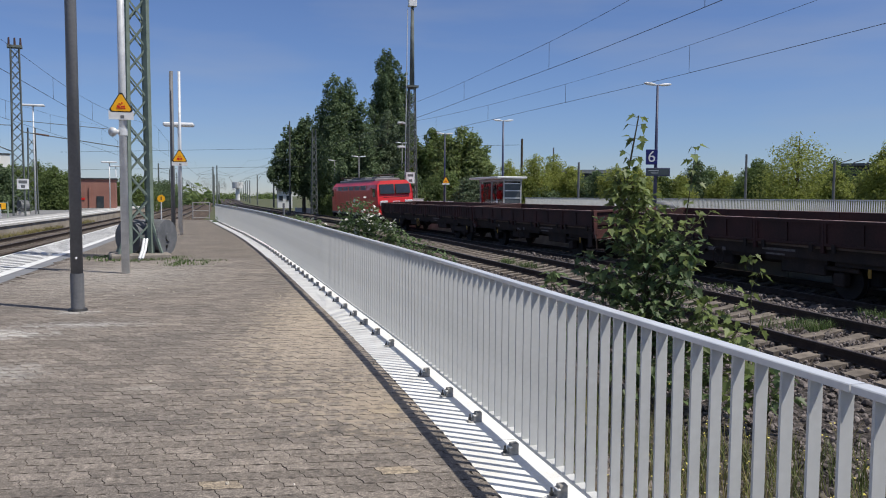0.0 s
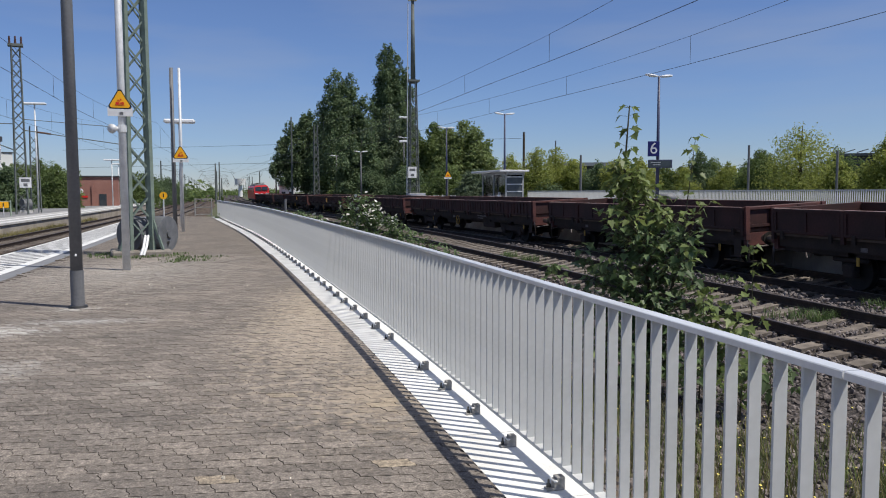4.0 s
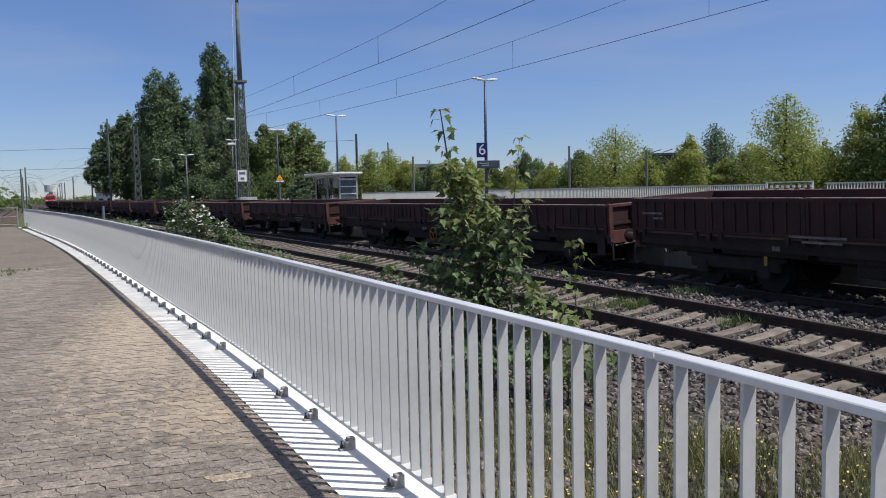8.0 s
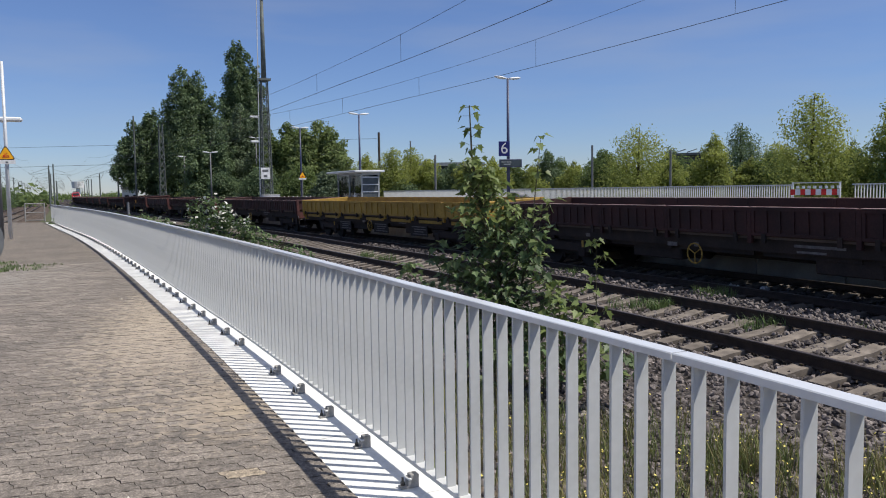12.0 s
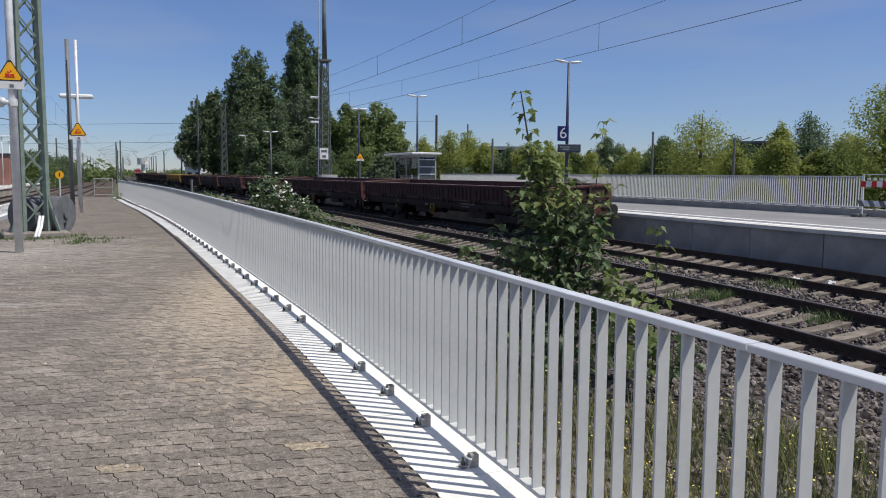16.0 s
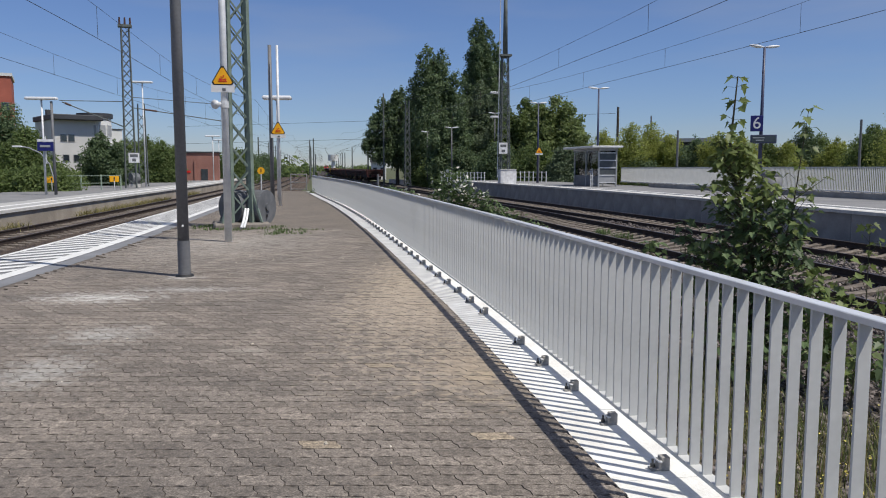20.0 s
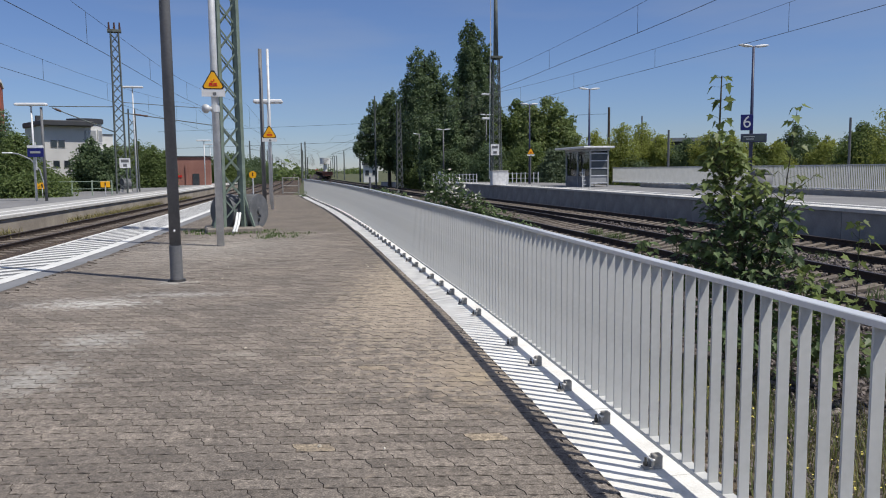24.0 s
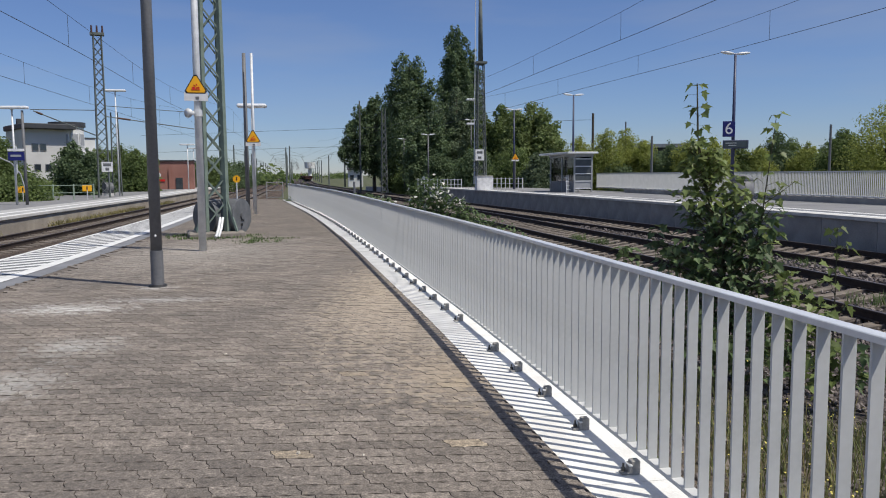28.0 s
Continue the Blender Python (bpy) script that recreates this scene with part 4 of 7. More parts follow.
# second pair of poles, lamp and sign
p = thing("lamp_pole", "dark grey steel pole on the platform", "pole", pose(-5.75, 29.0, 0))
part("shaft", rod(bmesh.new(), (0, 0, 0), (0, 0, 5.8), 0.078, 0.066, 16), M["pole_dark"], p, smooth=True)
p = thing("sign_pole", "galvanised pole with yellow warning triangle", "sign pole", pose(-5.42, 28.7, 0))
part("shaft", rod(bmesh.new(), (0, 0, 0), (0, 0, 5.75), 0.054, 0.046, 16), M["pole_zinc"], p, smooth=True)
warning_sign(p, 2.58, pose(0, -0.11, 0, 0, 0, 10), 0.48)


def tee_lamp(m, height, label, arm=0.75, group="platform lamps"):
    """A lamp post with one long flat white lamp across its top."""
    ob = thing("platform_lamp", label, "street lamp", m, group)
    part("post", rod(bmesh.new(), (0, 0, 0), (0, 0, height), 0.07, 0.05, 12), M["pole_zinc"], ob, smooth=True)
    part("arm", rod(bmesh.new(), (-0.1, 0, height), (0.1, 0, height), 0.05, 0.05, 8), M["pole_zinc"], ob)
    part("head", box(bmesh.new(), (0, 0, height + 0.07), (arm * 2, 0.42, 0.16), bevel=0.05), M["lamp_white"], ob, "flat white lamp housing")
    part("diffuser", box(bmesh.new(), (0, 0, height + 0.012), (arm * 1.8, 0.34, 0.03)), M["sign_white"], ob)
    return ob


tee_lamp(pose(-6.3, 33.0, 0, 0, 0, 5), 4.20, "white flat lamp on a galvanised post on the paving", 0.60)


def wing_lamp(x, y, z, height, pole="pole_blue", rz=0, label="slim dark lamp post with two small white wing lamps"):
    ob = thing("platform_lamp", label, "street lamp", pose(x, y, z, 0, 0, rz), "platform lamps")
    part("post", rod(bmesh.new(), (0, 0, 0), (0, 0, height), 0.10, 0.055, 12), M[pole], ob, smooth=True)
    for sx in (-1, 1):
        bm = bmesh.new()
        bmesh.ops.create_uvsphere(bm, u_segments=12, v_segments=6, radius=1, matrix=pose(sx * 0.42, 0, height + 0.02, 0, sx * -6, 0) @ Matrix.Diagonal((0.38, 0.15, 0.07, 1)))
        part("head", bm, M["lamp_white"], ob, "small white wing-shaped lamp", smooth=True)
    part("arm", rod(bmesh.new(), (-0.3, 0, height - 0.01), (0.3, 0, height - 0.01), 0.025, 0.025, 8), M["pole_zinc"], ob)
    return ob


# platform six: lamps, number sign, shelter, mast, fence
wing_lamp(15.7, 37.1, P6, 6.95, rz=10)
wing_lamp(12.0, 56.3, P6, 6.95, rz=10)
wing_lamp(9.4, 69.0, P6, 6.95, rz=10)
wing_lamp(2.6, 109.3, -0.9, 7.9, "pole_dark", 10)
wing_lamp(-0.95, 124.9, -0.9, 7.9, "pole_dark", 10)
wing_lamp(7.4, 92.0, -0.9, 8.6, "pole_dark", 10)

# platform number on its post
p = thing("platform_sign", "blue platform sign with a white six hanging on the lamp post", "sign", pose(15.42, 36.95, 3.45, 0, 0, -14))
part("board", box(bmesh.new(), (0, 0, 0.0), (0.56, 0.07, 0.74), bevel=0.01), M["sign_blue"], p)
txt = bpy.data.curves.new("digit", "FONT")
txt.body, txt.size, txt.align_x, txt.align_y, txt.extrude = "6", 0.78, "CENTER", "CENTER", 0.002
tmp = bpy.data.objects.new("digit_tmp", txt)
scene.collection.objects.link(tmp)
bpy.context.view_layer.update()
dig = bpy.data.meshes.new_from_object(tmp.evaluated_get(bpy.context.evaluated_depsgraph_get()))
bpy.data.objects.remove(tmp)
dig.materials.append(M["sign_white"])
d = new("digit", dig)
d.parent = p
d.matrix_basis = pose(0, -0.039, 0.0, 90, 0, 0)
d["label"] = "white number six"
p = thing("train_indicator", "dark blue flat train indicator board on the lamp post", "display board", pose(15.75, 36.92, 2.72, 0, 0, -14))
part("case", box(bmesh.new(), (0, 0, 0), (1.15, 0.16, 0.40), bevel=0.02), M["pole_blue"], p)
part("screen", box(bmesh.new(), (0, -0.083, 0.0), (1.05, 0.01, 0.30)), M["glass_dark"], p)
for k, w in enumerate((0.5, 0.35)):
    part("text_bar", box(bmesh.new(), (-0.22 + 0.05 * k, -0.09, 0.06 - 0.11 * k), (w, 0.004, 0.04)), M["panel"], p)
p = thing("platform_bin", "dark round litter bin on the far platform", "litter bin", pose(14.6, 33.4, P6, 0, 0, 0))
part("bin_body", rod(bmesh.new(), (0, 0, 0.1), (0, 0, 0.95), 0.48, 0.52, 20), M["pole_dark"], p, smooth=True)
part("bin_lid", rod(bmesh.new(), (0, 0, 0.95), (0, 0, 1.22), 0.52, 0.30, 20), M["pole_dark"], p, smooth=True)
part("foot", rod(bmesh.new(), (0, 0, 0), (0, 0, 0.12), 0.3, 0.3, 16), M["weight"], p)

# shelter
p = thing("shelter", "glazed grey waiting shelter with a flat roof", "shelter", pose(12.45, 55.0, P6, 0, 0, 10))
part("roof", box(bmesh.new(), (-0.25, 2.4, 2.78), (2.3, 6.0, 0.14), bevel=0.03), M["pole_zinc"], p, "flat pale metal roof")
part("fascia", box(bmesh.new(), (0.0, 2.4, 2.62), (1.4, 5.2, 0.20)), M["panel"], p)
for x, y in ((-0.65, 0), (0.65, 0), (-0.65, 4.8), (0.65, 4.8), (-0.65, 2.4), (0.65, 2.4)):
    part("post", box(bmesh.new(), (x, y, 1.3), (0.10, 0.10, 2.6)), M["panel"], p)
for k in range(5):
    z = 0.28 + 0.52 * k
    part("cross_bar", box(bmesh.new(), (0.0, -0.02, z), (1.25, 0.06, 0.07)), M["pole_zinc"], p)
    if k < 4:
        part("pane", box(bmesh.new(), (0.0, 0.0, z + 0.26), (1.2, 0.012, 0.45)), M["shelter_glass"] if k in (1, 2, 3) else M["panel"], p)
for k in range(2):
    part("side_pane", box(bmesh.new(), (-0.65, 1.2 + 2.4 * k, 1.45), (0.012, 2.2, 2.1)), M["glass"], p)
    part("back_pane", box(bmesh.new(), (0.65, 1.2 + 2.4 * k, 1.35), (0.012, 2.2, 2.4)), M["glass"], p)
part("lower_panel", box(bmesh.new(), (-0.65, 2.4, 0.4), (0.04, 4.7, 0.75)), M["pole_dark"], p)
part("bench", box(bmesh.new(), (0.35, 2.4, 0.45), (0.4, 3.6, 0.06), bevel=0.01), M["weight"], p)
bm = bmesh.new()
for x in (-0.25, 0.25):
    bar(bm, (-1.25 + x * 0.2, -0.2, 0), (-1.05 + x * 0.2, 0.3, 1.25), 0.04, 0.04)
for k in range(4):
    bar(bm, (-1.30, -0.15 + 0.12 * k, 0.2 + 0.28 * k), (-1.0, -0.15 + 0.12 * k, 0.2 + 0.28 * k), 0.03, 0.03)
part("ladder_frame", bm, M["pole_zinc"], p)

# tall mast
lat6 = lattice("radio_mast", "tall slim lattice mast with a tube on top", pose(6.2, 66.2, P6, 0, 0, 8), 10.6, 0.80, 0.48, M["lattice_far"], step=0.7, leg=0.075, brace=0.035, kind_cat="mast")
part("tube", rod(bmesh.new(), (0, 0, 10.4), (0, 0, 17.4), 0.22, 0.13, 12), M["lattice_far"], lat6, smooth=True)
part("top_box", box(bmesh.new(), (0, 0, 17.6), (0.7, 0.5, 0.75), bevel=0.03), M["lamp_white"], lat6, "white box on the mast top")
part("collar", box(bmesh.new(), (0, 0, 10.6), (0.95, 0.95, 0.16)), M["lattice_far"], lat6)
part("cable_duct", rod(bmesh.new(), (-0.62, -0.1, 0.5), (-0.42, -0.1, 17.0), 0.045, 0.035, 8), M["pole_zinc"], lat6, "pale cable duct")
for z in (7.55, 5.55):
    part("floodlight", box(bmesh.new(), (-0.95, -0.2, z), (0.62, 0.3, 0.16), bevel=0.03), M["lamp_white"], lat6, "white floodlight on a short arm")
    part("floodlight_arm", rod(bmesh.new(), (-0.9, -0.1, z - 0.1), (-0.3, 0, z - 0.1), 0.03), M["lattice_far"], lat6)
part("kilometre_plate", box(bmesh.new(), (-0.25, -0.62, 2.95), (0.72, 0.03, 0.92)), M["sign_white"], lat6, "white plate with unreadable dark marks")
for k, (w, z) in enumerate(((0.5, 3.15), (0.3, 2.72))):
    part("mark_bar", box(bmesh.new(), (-0.25, -0.64, z), (w, 0.01, 0.2)), M["weight"], lat6)
p = thing("cabinet", "white box cabinet at the foot of the mast", "cabinet", pose(6.35, 65.2, P6, 0, 0, 10))
part("body", box(bmesh.new(), (0, 0, 0.58), (1.35, 0.7, 1.16), bevel=0.02), M["sign_white"], p)
part("cap", box(bmesh.new(), (0, 0, 1.18), (1.42, 0.78, 0.06)), M["concrete"], p)
p = thing("sign_pole", "slim pole with a small yellow warning triangle on the far platform", "sign pole", pose(9.25, 67.2, P6, 0, 0, 8))
part("shaft", rod(bmesh.new(), (0, 0, 0), (0, 0, 3.1), 0.045, 0.045, 8), M["pole_dark"], p)
warning_sign(p, 2.55, pose(0, -0.06, 0, 0, 0, 0), 0.6)


def post_fence(name, label, a, b, n, h, material, group="", w=0.07):
    """A fence of posts with two rails between two plan points."""
    ob = thing(name, label, "fence", kind="structure")
    a, b = Vector(a), Vector(b)
    for i in range(n):
        q = a.lerp(b, i / (n - 1))
        part("post", box(bmesh.new(), (q.x, q.y, q.z + h / 2), (w, w, h)), material, ob)
    for k in (0.45, 0.92):
        part("rail", bar(bmesh.new(), a + Vector((0, 0, h * k)), b + Vector((0, 0, h * k)), w * 0.5, w * 0.5), material, ob)
    return ob


post_fence("white_fence", "low white post fence at the end of the far platform", (1.0, 80, P6 - 0.1), (5.2, 76.2, P6 - 0.1), 14, 1.0, M["sign_white"])
post_fence("white_fence", "low white post fence beside the mast", (7.6, 73.5, P6), (10.6, 72.0, P6), 9, 1.0, M["sign_white"])
post_fence("white_fence", "low white post fence at the platform ramp", (-3.9, 116, -0.40), (-1.2, 110.3, -0.40), 14, 1.05, M["sign_white"])
solid("ramp_wall", bar(bmesh.new(), (-6.6, 122, -0.95), (-1.1, 110, -0.95), 0.3, 1.1), M["concrete"], "low pale concrete wall at the platform ramp", "wall", kind="structure")
wing_lamp(-0.5, 95.5, -0.2, 5.9, "pole_dark", 8)
wing_lamp(2.2, 85.5, -0.1, 5.8, "pole_dark", 8)

# fence along the back of the far platform
TOP6 = 1.42
back_fence = thing("back_fence", "pale grey steel bar fence along the far platform", "fence", kind="structure")
bar6 = link_mesh("fence_bar", box(bmesh.new(), (0, 0, (TOP6 + P6 + 0.30) / 2), (0.05, 0.012, TOP6 - P6 - 0.30)), M["fence"])
GAP6 = (20.42, 22.66)
for y0, y1 in ((2, GAP6[0]), (GAP6[1], 59.0)):
    bm = sweep(bmesh.new(), BACK_P6, y0, y1, [(-0.03, TOP6 - 0.04), (-0.03, TOP6), (0.03, TOP6), (0.03, TOP6 - 0.04)], step=1.0)
    part("handrail", bm, M["fence"], back_fence)
    bm = sweep(bmesh.new(), BACK_P6, y0, y1, [(-0.05, P6 + 0.27), (-0.05, P6 + 0.32), (0.05, P6 + 0.32), (0.05, P6 + 0.27)], step=1.0)
    part("bottom_rail", bm, M["fence_white"], back_fence)
far6, count = [], 0
s = BACK_P6.s_of(16.5)
while s < BACK_P6.s_of(59):
    x, y, d = BACK_P6.at(s)
    if not GAP6[0] < y < GAP6[1]:
        rz = math.degrees(math.atan2(-d[0], d[1]))
        if count < 250:
            b = new("fence_bar", bar6)
            b.parent, b.matrix_world = back_fence, pose(x, y, 0, 0, 0, rz)
            count += 1
        else:
            far6.append((x, y, rz))
    s += 0.105
bm = bmesh.new()
for x, y, rz in far6:
    box(bm, (0, 0, (TOP6 + P6 + 0.30) / 2), (0.05, 0.012, TOP6 - P6 - 0.30), pose(x, y, 0, 0, 0, rz))
tagged(part("far_fence_bars", bm, M["fence"], back_fence), kind="stuff")
s = BACK_P6.s_of(16.5)
clip6 = link_mesh("fence_foot", box(bmesh.new(), (-0.08, 0, P6 + 0.26), (0.14, 0.09, 0.06)), M["bracket"])
while s < BACK_P6.s_of(59):
    x, y, d = BACK_P6.at(s)
    b = new("fence_foot", clip6)
    b.parent, b.matrix_world = back_fence, pose(x, y, 0, 0, 0, math.degrees(math.atan2(-d[0], d[1])))
    s += 0.63

# red and white road-works barrier in the gap of the fence
bx, by, bd = BACK_P6.at(BACK_P6.s_of(21.54), -0.35)
p = thing("works_barrier", "red and white striped works barrier closing the fence gap", "barrier", pose(bx, by, P6, 0, 0, math.degrees(math.atan2(-bd[0], bd[1]))))
for k, z in enumerate((1.10, 0.45)):
    part("board", box(bmesh.new(), (0, 0, z), (0.03, 1.9, 0.20)), M["sign_white"], p)
    for j in range(5):
        bm = bmesh.new()
        y0 = -0.85 + j * 0.40
        for xx in (-0.019, 0.019):
            v = [bm.verts.new((xx, y0 + a, z + b)) for a, b in ((0, -0.10), (0.19, -0.10), (0.19 + (0.0 if k == 0 else 0.12), 0.10), (0.0 + (0.0 if k == 0 else 0.12), 0.10))]
            bm.faces.new(v if xx < 0 else v[::-1])
        part("red_stripe", bm, M["sign_red"] if k == 0 else M["pole_dark"], p)
for y in (-0.9, 0.9):
    part("post", box(bmesh.new(), (0.05, y, 0.72), (0.05, 0.05, 1.44)), M["pole_zinc"], p)
    part("foot", box(bmesh.new(), (0.05, y, 0.05), (0.75, 0.28, 0.10), bevel=0.02), M["weight"], p)
for j in range(9):
    part("cap_block", box(bmesh.new(), (0, -0.88 + j * 0.22, 1.27), (0.04, 0.09, 0.09)), M["sign_white"], p)
part("top_rail", box(bmesh.new(), (0.05, 0, 1.42), (0.03, 1.85, 0.03)), M["pole_zinc"], p)


# ---- overhead line ----
def wires(name, way, y0, y1, z, sup, side=0.0, label="contact wire and messenger wire with droppers"):
    ob = thing(name, label, "overhead line")
    n = int((y1 - y0) / 2.0)
    ys = np.linspace(y0, y1, n)
    def sag(y):
        i = max(k for k in range(len(sup) - 1) if sup[k] <= y + 1e-6)
        t = (y - sup[i]) / (sup[i + 1] - sup[i])
        return 1.75 - 1.1 * 4 * t * (1 - t) * 0.9
    for kind, r in (("contact_wire", 0.008), ("messenger_wire", 0.006)):
        bm = bmesh.new()
        pts = []
        for y in ys:
            x, yy, d = way.at(way.s_of(y), side)
            pts.append((x, yy, z + (sag(y) if kind == "messenger_wire" else 0)))
        for a, b in zip(pts, pts[1:]):
            rod(bm, a, b, r * (1 + 0.004 * max(0, a[1] - 25)), n=5, caps=False)
        part(kind, bm, M["wire"], ob)
    y = y0 + 3
    while y < min(y1, 75):
        x, yy, d = way.at(way.s_of(y), side)
        part("dropper", rod(bmesh.new(), (x, yy, z), (x, yy, z + sag(y)), 0.006, n=4), M["wire"], ob)
        y += 8.3
    return ob


wires("overhead_line", TRACK_A, -12, 190, 5.45, (-40, 0.5, 66, 130, 200), side=-0.25)
wires("overhead_line", TRACK_B, -12, 190, 5.45, (-40, 4, 66, 130, 200), side=-0.45)
wires("overhead_line", TRACK_C, 2, 190, 4.85, (-40, 0, 61, 125, 200), side=0.15)
wires("overhead_line", TRACK_D, 2, 190, 4.85, (-40, 0, 61, 125, 200), side=0.7)


def cantilever(parent, x0, x1, z):
    """An arm that carries the wires, from the mast at 0 to x1."""
    part("arm_tube", rod(bmesh.new(), (x0, 0, z + 1.3), (x1, 0, z + 0.35), 0.035), M["lattice_far"], parent)
    part("stay_tube", rod(bmesh.new(), (x0, 0, z + 2.1), (x1, 0, z + 1.7), 0.025), M["lattice_far"], parent)
    part("insulator", rod(bmesh.new(), (x0 + (x1 - x0) * 0.12, 0, z + 1.19), (x0 + (x1 - x0) * 0.25, 0, z + 1.07), 0.07), M["insulator"], parent)


# masts on the other side and along the line
lp = lattice("catenary_mast", "tall weathered lattice mast with insulators on top", pose(-23.4, 61.4, P2, 0, 0, 20), 12.3, 0.78, 0.55, M["lattice_far"], step=0.75, leg=0.09, brace=0.04)
part("head_frame", box(bmesh.new(), (0, 0, 12.35), (1.0, 0.7, 0.18)), M["lattice_far"], lp)
for x in (-0.38, 0.0, 0.38):
    part("insulator", rod(bmesh.new(), (x, 0, 12.4), (x, 0, 13.0), 0.09, 0.06), M["insulator"], lp)
part("number_plate", box(bmesh.new(), (0.28, -0.45, 2.34), (0.78, 0.03, 0.76)), M["sign_white"], lp, "white plate with unreadable dark marks")
for k, (w, z) in enumerate(((0.56, 2.50), (0.26, 2.17))):
    part("mark_bar", box(bmesh.new(), (0.28, -0.47, z), (w, 0.01, 0.22)), M["weight"], lp)
cantilever(lp, 0.3, 7.5, 4.9)
part("arm_tube", rod(bmesh.new(), (-0.3, 0, 4.7), (-4.6, 0, 6.5), 0.04, n=8), M["lattice_far"], lp)
part("stay_tube", rod(bmesh.new(), (-0.3, 0, 6.65), (-4.8, 0, 6.6), 0.03, n=8), M["lattice_far"], lp)
part("insulator", rod(bmesh.new(), (-4.0, 0, 6.25), (-4.4, 0, 6.42), 0.08, n=8), M["insulator"], lp)
lp = lattice("catenary_mast", "short lattice mast with a lamp post beside it", pose(-24.4, 66.8, P2, 0, 0, 20), 6.9, 0.72, 0.5, M["lattice_far"], step=0.75, leg=0.08, brace=0.04)
tee_lamp(pose(-23.9, 65.9, P2, 0, 0, 8), 8.55, "white flat lamp on a tall grey post", 0.85)
p = thing("tension_drum", "round grey tension drum at the mast foot", "tension weight", pose(-24.65, 65.4, P2))
part("drum", rod(bmesh.new(), (-0.22, -0.22, 0.66), (0.22, 0.22, 0.66), 0.46, 0.46, 20), M["weight"], p)
part("stand", box(bmesh.new(), (0, 0, 0.12), (0.7, 0.7, 0.24)), M["concrete"], p)
tee_lamp(pose(-22.5, 46.1, P2, 0, 0, 6), 5.50, "white flat lamp on a post with a station sign", 0.88)
tee_lamp(pose(-25.8, 93.0, P2, 0, 0, 6), 5.2, "white flat lamp on a grey post", 0.85)
tee_lamp(pose(-33.0, 122.0, P2, 0, 0, 6), 5.75, "white flat lamp on a grey post", 0.85)
p = thing("station_sign", "blue station name sign on the lamp post", "sign", pose(-22.3, 45.9, P2, 0, 0, 10))
part("board", box(bmesh.new(), (0, 0, 2.80), (0.85, 0.12, 0.50)), M["sign_blue"], p)
part("white_band", box(bmesh.new(), (0, -0.005, 3.15), (0.85, 0.12, 0.14)), M["sign_white"], p)
part("name_bar", box(bmesh.new(), (0, -0.07, 2.82), (0.55, 0.01, 0.12)), M["panel"], p)
part("hanger", box(bmesh.new(), (0, 0.05, 2.6), (0.06, 0.06, 1.6)), M["pole_zinc"], p)
p = thing("lamp_pole", "dark grey steel pole on the platform across the tracks", "pole", pose(-21.93, 46.1, P2))
part("shaft", rod(bmesh.new(), (0, 0, 0), (0, 0, 5.4), 0.085, 0.07, 12), M["pole_dark"], p, smooth=True)
post_fence("green_fence", "grey-green tubular fence across the platform end", (-27.6, 52.6, P2), (-22.3, 56.6, P2), 6, 1.1, M["fence_green"])
for x, y in ((-22.6, 56.2), (-25.3, 52.6)):
    p = thing("signal_board", "small yellow round board on a post", "sign", pose(x, y, P2, 0, 0, 20))
    part("post", rod(bmesh.new(), (0, 0, 0), (0, 0, 0.75), 0.03, n=8), M["pole_zinc"], p)
    part("board", box(bmesh.new(), (0, 0, 0.78), (0.62, 0.04, 0.42), bevel=0.015), M["sign_yellow"], p)
    part("mark_bar", box(bmesh.new(), (0, -0.024, 0.78), (0.08, 0.006, 0.28)), M["sign_black"], p)
p = thing("signal_board", "yellow round board on a grey post between the tracks", "sign", pose(-12.7, 58.8, -1.1, 0, 0, 12))
part("post", rod(bmesh.new(), (0, 0, 0), (0, 0, 2.0), 0.05, n=10), M["pole_zinc"], p)
part("board", rod(bmesh.new(), (0, 0.02, 2.25), (0, -0.02, 2.25), 0.27, n=20), M["sign_yellow"], p)
part("mark_bar", box(bmesh.new(), (0, -0.026, 2.27), (0.07, 0.006, 0.26)), M["sign_black"], p)
p = thing("street_lamp", "curved grey street lamp beyond the platform", "street lamp", pose(-25.0, 50.5, -1.1, 0, 0, 10))
bm = bmesh.new()
pts = [(0.9, 0, 0), (0.85, 0, 1.6), (0.6, 0, 2.7), (0.1, 0, 3.4), (-0.6, 0, 3.75), (-1.0, 0, 3.8)]
for a, b in zip(pts, pts[1:]):
    rod(bm, a, b, 0.04, 0.04, 8)
part("post", bm, M["panel"], p)
part("head", box(bmesh.new(), (-1.25, 0, 3.82), (0.6, 0.2, 0.1), bevel=0.03), M["lamp_white"], p)

# gate at the platform end
p = thing("end_gate", "low grey-brown tubular gate at the platform end", "gate", pose(-7.95, 47.6, 0, 0, 0, 4))
for x in (-0.5, 0.45):
    part("post", rod(bmesh.new(), (x, 0, 0), (x, 0, 1.02), 0.035), M["bracket"], p)
for z in (0.98, 0.5, 0.08):
    part("rail", rod(bmesh.new(), (-0.5, 0, z), (0.45, 0, z), 0.025), M["bracket"], p)

